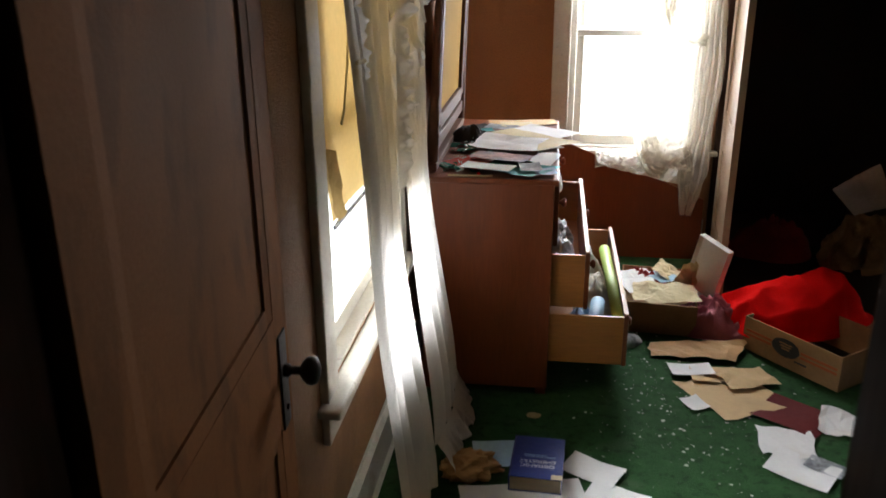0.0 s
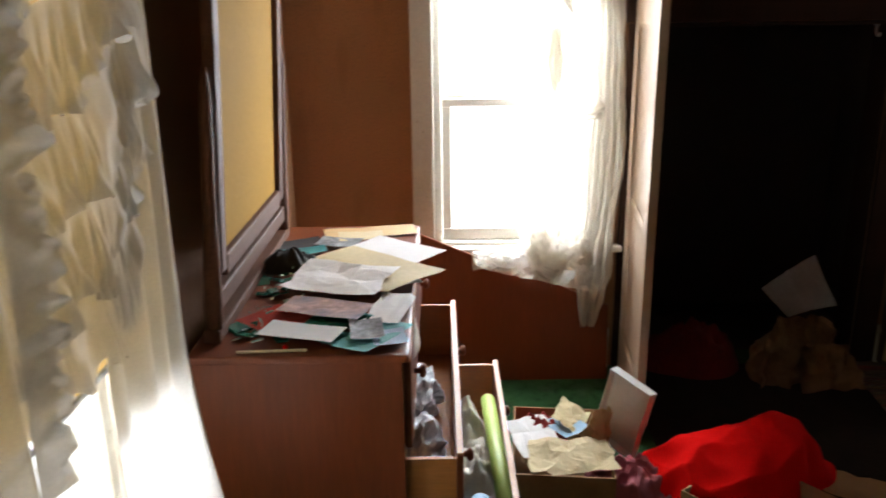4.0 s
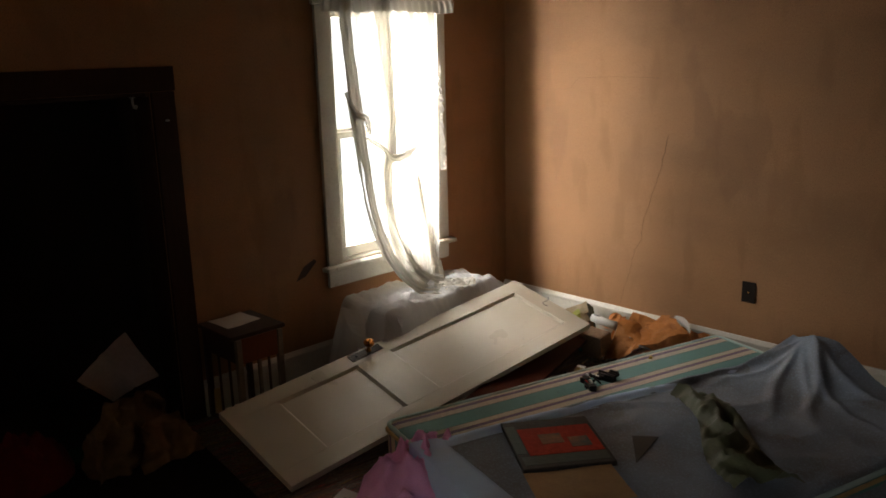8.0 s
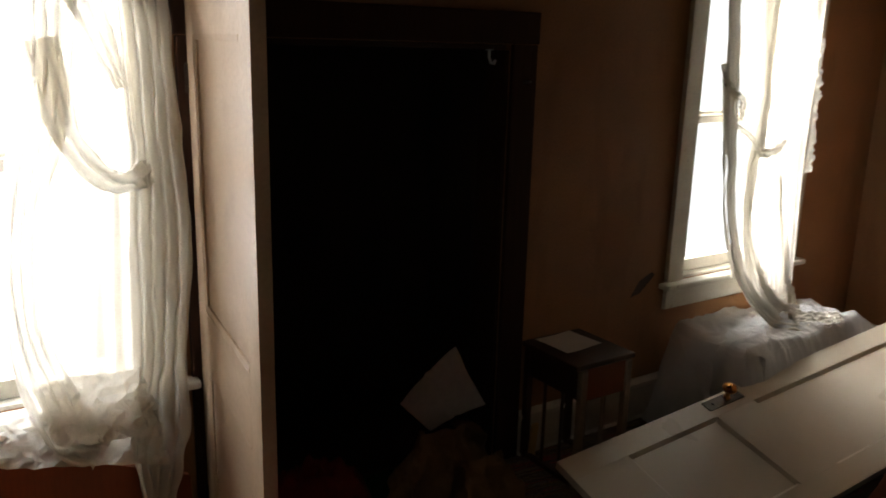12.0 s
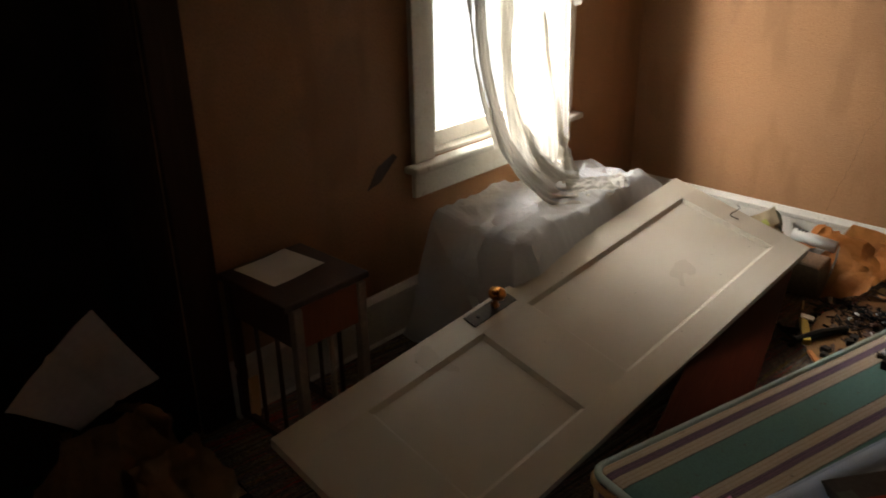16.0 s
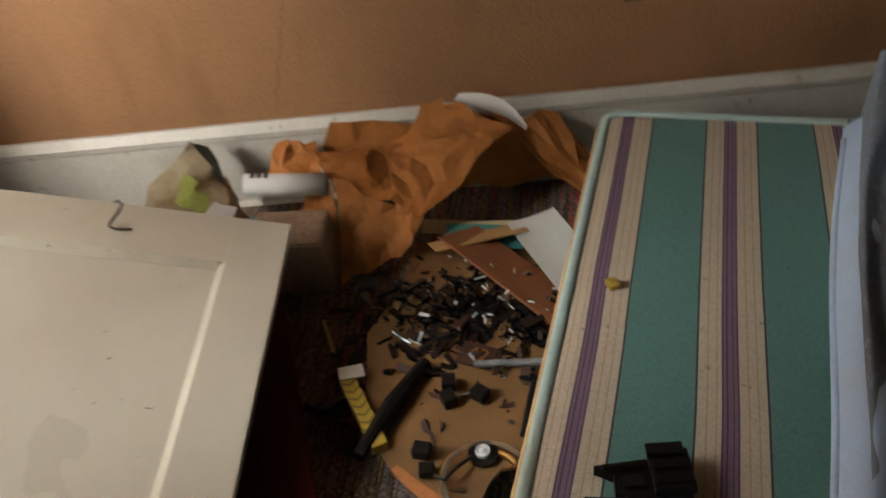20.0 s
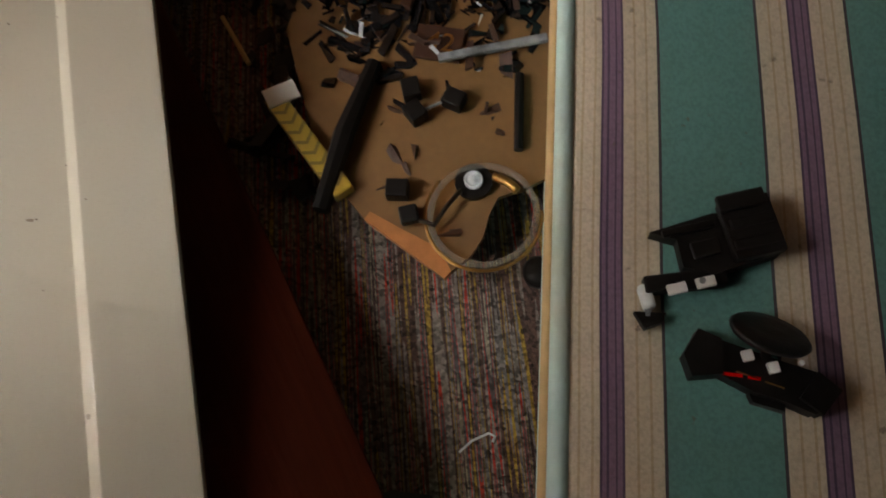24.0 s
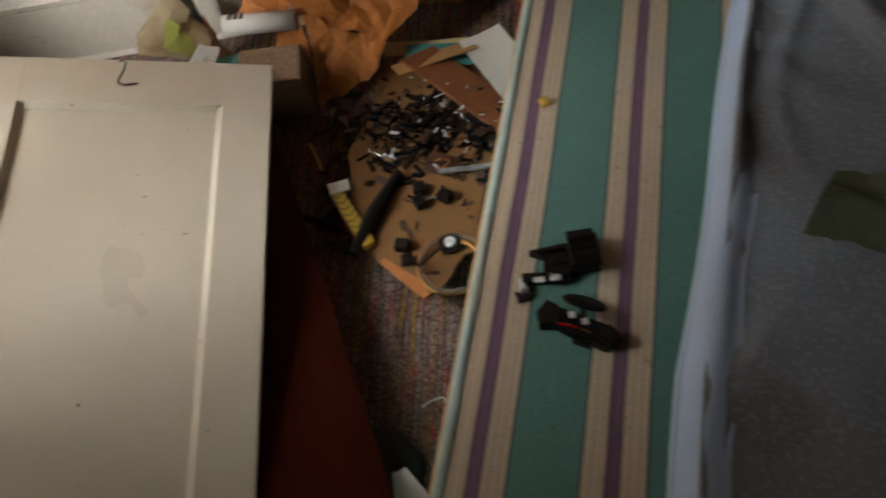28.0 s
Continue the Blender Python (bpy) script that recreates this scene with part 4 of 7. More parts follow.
def ruffle(m, path, width, waves, amp, seed, lean=(0.0, 0.0, -1.0), n=120):
    """A gathered frill along a path of (along, out, z)."""
    pts = [Vector(p) for p in path]
    seg = [(b - a).length for a, b in zip(pts, pts[1:])]
    total = sum(seg)

    def at(s):
        d = s * total
        for (a, b), k in zip(zip(pts, pts[1:]), seg):
            if d <= k or (a, b) == (pts[-2], pts[-1]):
                return a + (b - a) * min(1, d / k)
            d -= k
    def f(u, v):
        p = at(u)
        s = u * waves + 1.3 * noise.noise(Vector((u * 4, seed, 1)))
        w = 1.5 * noise.noise(Vector((s * 2.1, v * 0.9, seed))) + 0.7 * noise.noise(Vector((s * 5.3, v * 2.5, seed + 5))) * (0.4 + v)
        e = Vector(lean) * width * v * (0.85 + 0.45 * noise.noise(Vector((u * 5, seed, 4))) + 0.10 * noise.noise(Vector((s * 2.6, seed, 7))))
        return m @ (p + e + Vector((0.25 * amp * v * noise.noise(Vector((u * 11, v, seed))), amp * v * (w + 0.8), 0.2 * amp * v * w + 0.008 * v * noise.noise(Vector((u * 16, v * 2, seed))))))
    return grid(n * 2, 12, f)


def rod(m, a0, a1, out, z, parent):
    part("curtain_rod", tube([m @ Vector((a0, 0.02, z)), m @ Vector((a0, out, z)), m @ Vector((a1, out, z)), m @ Vector((a1, 0.02, z))], 0.006, 8), M_IRON, parent)


# west window: yellow shade, two panels and a ruffled jabot
sh = thing("window_shade", "torn yellowed roller shade hanging askew in the window", "window shade")
part("roller", tube([WESTM @ Vector((W1[0] + 0.02, 0.03, HEAD - 0.03)), WESTM @ Vector((W1[1] - 0.02, 0.03, HEAD - 0.03))], 0.018, 10), M_DARKWOOD, sh)


def shade_f(u, v):
    cut = 0.12 * max(0, v - 0.80) / 0.20                     # the torn corner at the south side
    gap = 0.035 * max(0, 1 - v / 0.62)                        # it hangs a little clear of the jamb
    a = W1[0] + 0.006 + gap + cut + (0.90 - gap - cut) * u
    low = 1.045 + 0.012 * math.sin(u * 5)
    bow = 0.022 * math.sin(v * math.pi) * (1 - u) + 0.012 * v * noise.noise(Vector((u * 3, v * 2, 2)))
    return WESTM @ Vector((a, -0.004 + bow, HEAD - 0.03 + (low - HEAD + 0.03) * v))


part("shade_cloth", grid(26, 40, shade_f), M_SHADE, sh, "yellow shade cloth", smooth=True)
part("slat", box(WEST + 0.002, WEST + 0.010, W1[0] + 0.10, W1[1] - 0.03, 1.034, 1.047, bevel=0.002), M_GREY, sh, "grey hem slat")
part("torn_corner", creased(WESTM @ Vector((W1[0] + 0.012, 0.004, 1.27)), WESTM @ Vector((W1[0] + 0.13, 0.006, 1.05)), WESTM @ Vector((W1[0] + 0.145, 0.03, 1.075)), WESTM @ Vector((W1[0] + 0.05, 0.03, 1.26)), 6, 2, 0.004, 51), M_SHADE, sh, "curled torn corner of the shade")
pull = [WESTM @ Vector((W1[0] + 0.11 + 0.055 * math.sin(i * 0.5), 0.05, 1.72 - 0.052 * i + 0.03 * max(0, i - 7) ** 1.3)) for i in range(12)]
part("pull_cord", tube(pull, 0.0035, 6), M_OLDPAPER, sh, "frayed pull cord", smooth=True)

c1 = thing("curtains", "soiled white ruffled curtains trailing on the floor", "curtains")
rod(WESTM, W1[0] - 0.08, W1[1] + 0.08, 0.10, 2.10, c1)
part("panel", panel_cloth(WESTM, (-3.16, -2.68), (-3.04, -2.78), (-2.97, -2.52), 2.10, 0.008, (0.10, 0.14, 0.20), 3.6, 0.030, 1.3, hem=0.004), M_CURTAIN, c1, smooth=True)
part("panel", panel_cloth(WESTM, (-2.36, -2.06), (-2.46, -2.04), (-2.50, -1.99), 2.10, 0.12, (0.10, 0.12, 0.22), 3.8, 0.026, 4.1), M_CURTAIN, c1, smooth=True)
for i, (ya, za, yb, zb) in enumerate(((-2.10, 2.08, -2.70, 1.86), (-2.12, 1.94, -2.72, 1.70), (-2.14, 1.78, -2.76, 1.54), (-2.20, 1.62, -2.78, 1.40), (-2.28, 1.47, -2.76, 1.29))):
    part("jabot_tier", ruffle(WESTM, [(ya, 0.12, za), ((ya + yb) / 2, 0.15, (za + zb) / 2 - 0.04), (yb, 0.13, zb)], 0.17, 9, 0.020, i * 2.1, n=180), M_CURTAIN, c1, smooth=True)
part("edge_ruffle", ruffle(WESTM, [(-2.70, 0.13, 2.08), (-2.76, 0.155, 1.6), (-2.79, 0.16, 1.12)], 0.07, 14, 0.02, 8.0, lean=(1.0, 0.2, 0.0)), M_CURTAIN, c1, smooth=True)
part("edge_ruffle", ruffle(WESTM, [(-3.13, 0.12, 1.9), (-3.07, 0.14, 1.45)], 0.04, 9, 0.015, 6.0, lean=(-1.0, 0.3, 0.0), n=60), M_CURTAIN, c1, smooth=True)
part("hem_ruffle", ruffle(WESTM, [(-2.52, 0.22, 0.15), (-2.25, 0.24, 0.14), (-1.97, 0.22, 0.15)], 0.135, 6, 0.024, 11.0, lean=(0.0, 0.30, -0.95)), M_CURTAIN, c1, smooth=True)
part("tie_tab", tube([WESTM @ Vector((-3.17, 0.15, 1.50)), WESTM @ Vector((-3.07, 0.15, 1.495))], 0.005, 6), M_OLDPAPER, c1)

def band(m, path, widths, folds, amp, seed, n=90, k=14, side=(1.0, 0.0, 0.0)):
    """A gathered strip of cloth along a smooth path of (along, out, z), with lengthwise folds."""
    pts = [Vector(p) for p in path]
    ext = [pts[0] * 2 - pts[1]] + pts + [pts[-1] * 2 - pts[-2]]
    wd = list(widths) + [widths[-1]] * (len(pts) - len(widths))

    def at(s):
        i = min(int(s * (len(pts) - 1)), len(pts) - 2)
        f = s * (len(pts) - 1) - i
        p0, p1, p2, p3 = ext[i:i + 4]
        c = 0.5 * (2 * p1 + (p2 - p0) * f + (2 * p0 - 5 * p1 + 4 * p2 - p3) * f * f + (3 * p1 - p0 - 3 * p2 + p3) * f ** 3)
        return c, wd[i] + (wd[i + 1] - wd[i]) * f

    def f(u, v):
        c, w = at(u)
        d = (at(min(1, u + 0.02))[0] - at(max(0, u - 0.02))[0]).normalized()
        a = (Vector(side) - Vector(side).dot(d) * d).normalized()
        o = d.cross(a)
        if o.y < 0:
            o = -o
        q = v - 0.5 + 0.08 * noise.noise(Vector((u * 6, v * 2, seed)))
        fold = math.sin(v * folds * math.tau + 2.2 * noise.noise(Vector((u * 3, v, seed + 2)))) + 0.7 * noise.noise(Vector((u * 9, v * 5, seed + 4)))
        wid = w * (1 + 0.16 * noise.noise(Vector((u * 7, seed, 3))))
        return m @ (c + a * q * wid + o * amp * (fold + 0.9 * noise.noise(Vector((u * 26, v * 6, seed + 6)))) * (0.6 + 0.4 * min(1, w / 0.08)))
    return grid(n, k, f)


# north-west window: one panel pushed aside, caught on the sill
c2 = thing("curtains", "white ruffled curtain pushed to one side, torn at its foot", "curtains")
rod(NORTH, W2[0] - 0.08, W2[1] + 0.08, 0.08, 2.09, c2)
part("sheer_panel", panel_cloth(NORTH, (-4.0, -3.66), (-3.96, -3.68), (-3.98, -3.72), 2.09, 0.60, (0.075, 0.08, 0.10), 5.5, 0.016, 2.2, ragged=0.05), M_SHEER, c2, smooth=True)
part("gathered_strand", band(NORTH, [(-3.95, 0.10, 2.09), (-3.94, 0.10, 1.75), (-3.98, 0.105, 1.42), (-4.04, 0.11, 1.18), (-4.05, 0.115, 0.85), (-3.98, 0.135, 0.60), (-3.90, 0.15, 0.55)], (0.16, 0.15, 0.12, 0.09, 0.10, 0.14, 0.16), 4.2, 0.020, 2.1, n=120, k=30), M_FOLDED, c2, smooth=True)
part("swag", band(NORTH, [(-3.96, 0.11, 1.62), (-3.92, 0.12, 1.38), (-3.82, 0.13, 1.26), (-3.72, 0.12, 1.28)], (0.08, 0.07, 0.06, 0.07), 2.0, 0.014, 6.1, n=50, k=14, side=(0.5, 0.1, 1.0)), M_FOLDED, c2, "looped swag of cloth", smooth=True)
part("gathered_strand", band(NORTH, [(-3.72, 0.09, 2.09), (-3.71, 0.10, 1.60), (-3.70, 0.115, 1.20), (-3.72, 0.12, 0.82), (-3.75, 0.14, 0.52), (-3.765, 0.15, 0.27)], (0.15, 0.14, 0.15, 0.16, 0.16, 0.06), 4.4, 0.022, 8.4, n=130, k=34), M_FOLDED, c2, smooth=True)
part("torn_strip", band(NORTH, [(-3.88, 0.10, 2.0), (-3.87, 0.11, 1.78), (-3.82, 0.12, 1.62), (-3.78, 0.12, 1.5)], (0.09, 0.10, 0.07, 0.03), 2.5, 0.016, 1.4, n=36, k=14), M_FOLDED, c2, smooth=True)
part("torn_foot", creased((-4.30, -0.085, 0.645), (-3.76, -0.16, 0.66), (-3.73, -0.17, 0.44), (-4.28, -0.12, 0.555), 26, 9, 0.020, 61), M_FOLDED, c2, "torn foot of the curtain caught on the sill")
part("torn_foot", creased((-4.06, -0.11, 0.74), (-3.78, -0.14, 0.74), (-3.76, -0.20, 0.55), (-4.02, -0.17, 0.57), 14, 9, 0.020, 63), M_FOLDED, c2)

NORTH_EAST = Matrix.Translation((-1.04, 0, -0.02)) @ Matrix.Diagonal((0.91, 1, 1, 1)) @ Matrix.Translation((1.03, 0, 0)) @ NORTH
# north-east window: valance, a drawn sheer and trailing strands
c3 = thing("curtains", "tattered white sheer curtains under a gathered valance", "curtains")
rod(NORTH_EAST, W3[0] - 0.10, W3[1] + 0.10, 0.08, 2.13, c3)
part("valance", panel_cloth(NORTH_EAST, (-1.56, -0.50), (-1.56, -0.50), (-1.575, -0.485), 2.17, 2.015, (0.085, 0.09, 0.095), 19, 0.012, 0.7, nu=180, nv=10, hem=0.008), M_DRAPE, c3, "gathered valance", smooth=True)
part("sheer_panel", panel_cloth(NORTH_EAST, (-1.30, -0.64), (-1.20, -0.66), (-1.02, -0.76), 2.11, 0.50, (0.075, 0.08, 0.16), 7.5, 0.014, 1.9, mid_at=0.6, nu=130), M_SHEER, c3, smooth=True)
part("tail", band(NORTH_EAST, [(-1.405, 0.10, 2.11), (-1.405, 0.105, 1.95), (-1.365, 0.115, 1.53), (-1.30, 0.12, 1.15), (-1.256, 0.13, 0.88), (-1.165, 0.17, 0.63), (-1.05, 0.26, 0.47), (-0.93, 0.33, 0.437), (-0.80, 0.37, 0.445)],
                       (0.10, 0.085, 0.08, 0.045, 0.05, 0.06, 0.075, 0.09, 0.11), 2.2, 0.012, 1.1), M_DRAPE, c3, "twisted trailing curtain strand", smooth=True)
part("torn_strand", band(NORTH_EAST, [(-1.40, 0.10, 1.56), (-1.36, 0.11, 1.25), (-1.31, 0.12, 0.95), (-1.22, 0.14, 0.66)], (0.03, 0.022, 0.02, 0.03), 1.2, 0.006, 2.4, n=40, k=6), M_DRAPE, c3, smooth=True)
part("inner_strand", band(NORTH_EAST, [(-1.12, 0.10, 2.08), (-1.10, 0.10, 1.80), (-1.075, 0.10, 1.5), (-1.085, 0.11, 1.28), (-1.13, 0.11, 1.15), (-1.12, 0.12, 0.82), (-1.065, 0.15, 0.62), (-0.93, 0.22, 0.47)],
                       (0.12, 0.09, 0.05, 0.06, 0.05, 0.06, 0.10, 0.13), 3.2, 0.016, 3.7, k=20), M_FOLDED, c3, smooth=True)
part("gathered_strand", band(NORTH_EAST, [(-0.86, 0.09, 1.10), (-0.825, 0.10, 0.85), (-0.805, 0.13, 0.66), (-0.81, 0.19, 0.53), (-0.89, 0.27, 0.46)], (0.015, 0.04, 0.06, 0.09, 0.10), 2.0, 0.014, 5.2, n=60), M_DRAPE, c3, smooth=True)
part("lower_gather", band(NORTH_EAST, [(-1.04, 0.13, 0.72), (-1.0, 0.17, 0.60), (-0.93, 0.22, 0.52), (-0.84, 0.27, 0.485)], (0.03, 0.05, 0.07, 0.06), 2.2, 0.012, 7.9, n=50), M_CURTAIN, c3, smooth=True)
part("gathered_foot", creased((-0.97, -0.33, 0.435), (-0.74, -0.42, 0.435), (-0.70, -0.35, 0.465), (-0.93, -0.27, 0.46), 16, 8, 0.010, 41), M_FOLDED, c3, "crumpled foot of the curtain")
part("torn_flap", band(NORTH_EAST, [(-1.425, 0.105, 1.60), (-1.383, 0.13, 1.49), (-1.30, 0.135, 1.45), (-1.265, 0.12, 1.37)], (0.03, 0.05, 0.04, 0.02), 1.6, 0.014, 2.5, n=30, k=10), M_FOLDED, c3, "torn hanging flap", smooth=True)
part("torn_flap", band(NORTH_EAST, [(-1.29, 0.11, 1.35), (-1.16, 0.13, 1.275), (-1.10, 0.14, 1.22), (-0.975, 0.13, 1.235), (-0.885, 0.11, 1.26)], (0.015, 0.03, 0.045, 0.04, 0.012), 1.6, 0.014, 4.5, n=40, k=10, side=(0.5, 0.1, 1.0)), M_FOLDED, c3, "torn hanging flap", smooth=True)
part("edge_ruffle", ruffle(NORTH_EAST, [(-0.66, 0.08, 1.72), (-0.65, 0.09, 1.3), (-0.65, 0.09, 1.1)], 0.035, 9, 0.012, 9.5, lean=(1.0, 0.1, 0.0), n=60), M_SHEER, c3, smooth=True)

# ---- dresser and what lies on it ----
DX0, DX1, DY0, DY1, DH = -5.06, -4.535, -1.878, -0.705, 0.918
dr = thing("dresser", "dark reddish brown dresser with drawers pulled out", "dresser")
part("side_panel", box(DX0, DX1 - 0.004, DY0, DY0 + 0.022, 0.03, DH - 0.022, bevel=0.003), M_WOOD, dr)
part("side_panel", box(DX0, DX1 - 0.004, DY1 - 0.022, DY1, 0.03, DH - 0.022, bevel=0.003), M_WOOD, dr)
part("top", box(DX0 - 0.005, DX1 + 0.012, DY0 - 0.012, DY1 + 0.012, DH - 0.022, DH, bevel=0.006), M_WOOD, dr)
part("back_panel", box(DX0, DX0 + 0.012, DY0 + 0.022, DY1 - 0.022, 0.06, DH - 0.024), M_DARKWOOD, dr)
part("bottom", box(DX0 + 0.012, DX1 - 0.02, DY0 + 0.022, DY1 - 0.022, 0.07, 0.085), M_DARKWOOD, dr)
part("plinth", box(DX1 - 0.03, DX1 - 0.006, DY0 + 0.022, DY1 - 0.022, 0.03, 0.12, bevel=0.003), M_WOOD, dr)
for z in (0.128, 0.372, 0.632):
    part("rail", box(DX1 - 0.03, DX1 - 0.008, DY0 + 0.023, DY1 - 0.023, z - 0.008, z + 0.008), M_WOOD, dr)
for fx, fy in ((DX0 + 0.03, DY0 + 0.03), (DX0 + 0.03, DY1 - 0.03), (DX1 - 0.03, DY0 + 0.03), (DX1 - 0.03, DY1 - 0.03)):
    part("foot", box(fx - 0.022, fx + 0.022, fy - 0.022, fy + 0.022, 0.0, 0.07, bevel=0.005), M_WOOD, dr)


def drawer(out, z0, z1, label):
    """A drawer pulled out by so many metres: front, sides, back, bottom and two pulls."""
    x1 = DX1 + out
    y0, y1 = DY0 + 0.026, DY1 - 0.026
    d = part("drawer", box(x1 - 0.018, x1, y0 - 0.004, y1 + 0.004, z0, z1, bevel=0.004), M_WOOD, dr, label)
    part("drawer_side", box(x1 - 0.46, x1 - 0.0185, y0, y0 + 0.013, z0 + 0.006, z1 - 0.012), M_DRAWERWOOD, d, "pale pine drawer side")
    part("drawer_side", box(x1 - 0.46, x1 - 0.0185, y1 - 0.013, y1, z0 + 0.006, z1 - 0.012), M_DRAWERWOOD, d, "pale pine drawer side")
    part("drawer_back", box(x1 - 0.46, x1 - 0.448, y0 + 0.0135, y1 - 0.0135, z0 + 0.012, z1 - 0.02), M_DRAWERWOOD, d)
    part("drawer_bottom", box(x1 - 0.448, x1 - 0.0185, y0 + 0.0135, y1 - 0.0135, z0 + 0.012, z0 + 0.018), M_DRAWERWOOD, d)
    part("drawer_lip", box(x1 - 0.0182, x1 - 0.001, y0, y1, z1 + 0.0005, z1 + 0.004), M_DRAWERWOOD, d, "worn pale top edge")
    for y in (y0 + 0.2, y1 - 0.2):
        bm = lathe([(0.008, 0), (0.008, 0.012), (0.017, 0.018), (0.02, 0.026), (0.012, 0.033), (0.002, 0.034)], 14)
        bmesh.ops.transform(bm, matrix=Matrix.Translation((x1, y, (z0 + z1) / 2)) @ Matrix.Rotation(radians(90), 4, "Y"), verts=bm.verts[:])
        part("pull", bm, M_WOOD, d, smooth=True)


drawer(0.015, 0.645, 0.885, "top drawer standing slightly open")
drawer(0.145, 0.384, 0.622, "drawer pulled out and full of plastic")
drawer(0.31, 0.140, 0.366, "bottom drawer pulled far out, full of clothes")

mf = thing("dresser_mirror", "dark wooden mirror frame with an ochre backing board", "mirror frame", Matrix.Translation((DX0 + 0.04, -1.31, DH)) @ Matrix.Rotation(radians(3), 4, "Y"))
MW, MZ0, MZ1 = 0.40, 0.16, 1.02
part("backing_board", box(-0.012, -0.004, -MW + 0.02, MW - 0.02, MZ0 + 0.02, MZ1 - 0.02), M_OCHRE, mf, "bare ochre backing board")
for y0, y1, z0, z1 in ((-MW - 0.025, -MW + 0.03, MZ0, MZ1), (MW - 0.03, MW + 0.025, MZ0, MZ1), (-MW + 0.03, MW - 0.03, MZ0 - 0.02, MZ0 + 0.04), (-MW + 0.03, MW - 0.03, MZ1 - 0.05, MZ1 + 0.01)):
    part("frame_bar", box(-0.016, 0.014, y0, y1, z0, z1, bevel=0.006), M_FRAMEWOOD, mf)
for y in (-MW - 0.07, MW + 0.07):
    part("post", tube([(0, y, 0.0), (0, y, 0.1), (0, y, 0.35), (0, y, 0.62), (0.0, y, 0.68)], [0.02, 0.024, 0.017, 0.015, 0.006], 10), M_FRAMEWOOD, mf, smooth=True)
    part("pivot", tube([(0, y, 0.52), (0, y * 0.93, 0.52)], 0.009, 8), M_IRON, mf)
part("base_rail", box(-0.022, 0.022, -MW - 0.1, MW + 0.1, 0.001, 0.035, bevel=0.006), M_FRAMEWOOD, mf)
part("base_rail", box(-0.018, 0.014, -MW - 0.05, MW + 0.05, 0.07, 0.125, bevel=0.006), M_FRAMEWOOD, mf)

TOP = DH
for n, lab, cx, cy, w, h, a, lift, material, crum in (
        ("sheet", "blush card lying flat on the dresser top", -4.70, -0.80, 0.34, 0.13, 12, 0.002, M_KRAFTPALE, 0),
        ("photograph", "dark glossy photographs strewn on the dresser", -4.93, -0.97, 0.16, 0.13, 23, 0.003, M_BLACKPAPER, 0),
        ("envelope", "grey-green envelope among papers on the dresser", -4.93, -1.06, 0.20, 0.08, 15, 0.006, M_TEALPAPER, 0),
        ("photograph", "grey photograph print on the dresser", -4.80, -0.95, 0.15, 0.11, -12, 0.009, M_GREY, 0),
        ("paper", "pale tan paper on the dresser", -4.73, -0.87, 0.16, 0.11, 9, 0.008, M_OLDPAPER, 0),
        ("paper", "white paper with a lifted corner on the dresser", -4.60, -1.07, 0.30, 0.19, -38, 0.014, M_PAPER, 0),
        ("envelope", "yellow envelope on the heap of papers", -4.67, -1.27, 0.42, 0.26, -42, 0.018, M_OLDPAPER, 0),
        ("paper", "crumpled white paper on the heap", -4.745, -1.40, 0.29, 0.25, -14, 0.024, M_PAPER, 0.012),
        ("paper", "white paper hanging over the dresser edge", -4.60, -1.36, 0.16, 0.16, 20, 0.012, M_PAPER, 0.004),
        ("greeting_card", "colour printed card on the dresser", -4.76, -1.62, 0.24, 0.12, -17, 0.018, M_PINKPRINT, 0),
        ("paper", "brick red paper under other papers", -4.87, -1.68, 0.20, 0.15, -40, 0.006, M_REDPAPER, 0),
        ("paper", "dark green paper under other papers", -4.72, -1.70, 0.15, 0.12, -20, 0.009, M_GREENGLASS, 0),
        ("paper", "turquoise paper on the dresser", -4.655, -1.76, 0.20, 0.21, -32, 0.005, M_TEALPAPER, 0),
        ("envelope", "white envelope near the dresser edge", -4.80, -1.775, 0.21, 0.10, -17, 0.016, M_PAPER, 0),
        ("photograph", "grey photograph with a white border", -4.635, -1.765, 0.085, 0.13, 8, 0.014, M_GREY, 0),
        ("paper", "lilac-grey paper at the dresser corner", -4.575, -1.80, 0.085, 0.10, 10, 0.003, M_BLUEPAPER, 0),
        ("paper", "white paper at the dresser front edge", -4.585, -1.60, 0.10, 0.22, -12, 0.010, M_PAPER, 0.006)):
    loose_sheet(n, lab, w, h, pose(cx, cy, TOP + lift, 0, 0, a), material, curl=0.008, seed=cx * 7 + cy * 3, crumple=crum, cells=16 if crum else 8, group="papers on the dresser")
solo("pencil", tube([(-0.085, 0, 0.004), (0.085, 0, 0.004)], 0.004, 6), M_OLDPAPER, "pale wooden stick on the dresser edge", "pencil", pose(-4.86, -1.862, TOP, 0, 0, 3))
solo("red_bead", lathe([(0.001, 0), (0.006, 0.003), (0.0075, 0.007), (0.005, 0.011), (0.001, 0.013)], 12), M_RED, "small red bead on the dresser", "bead", pose(-4.83, -1.845, TOP), smooth=True)
random.seed(5)
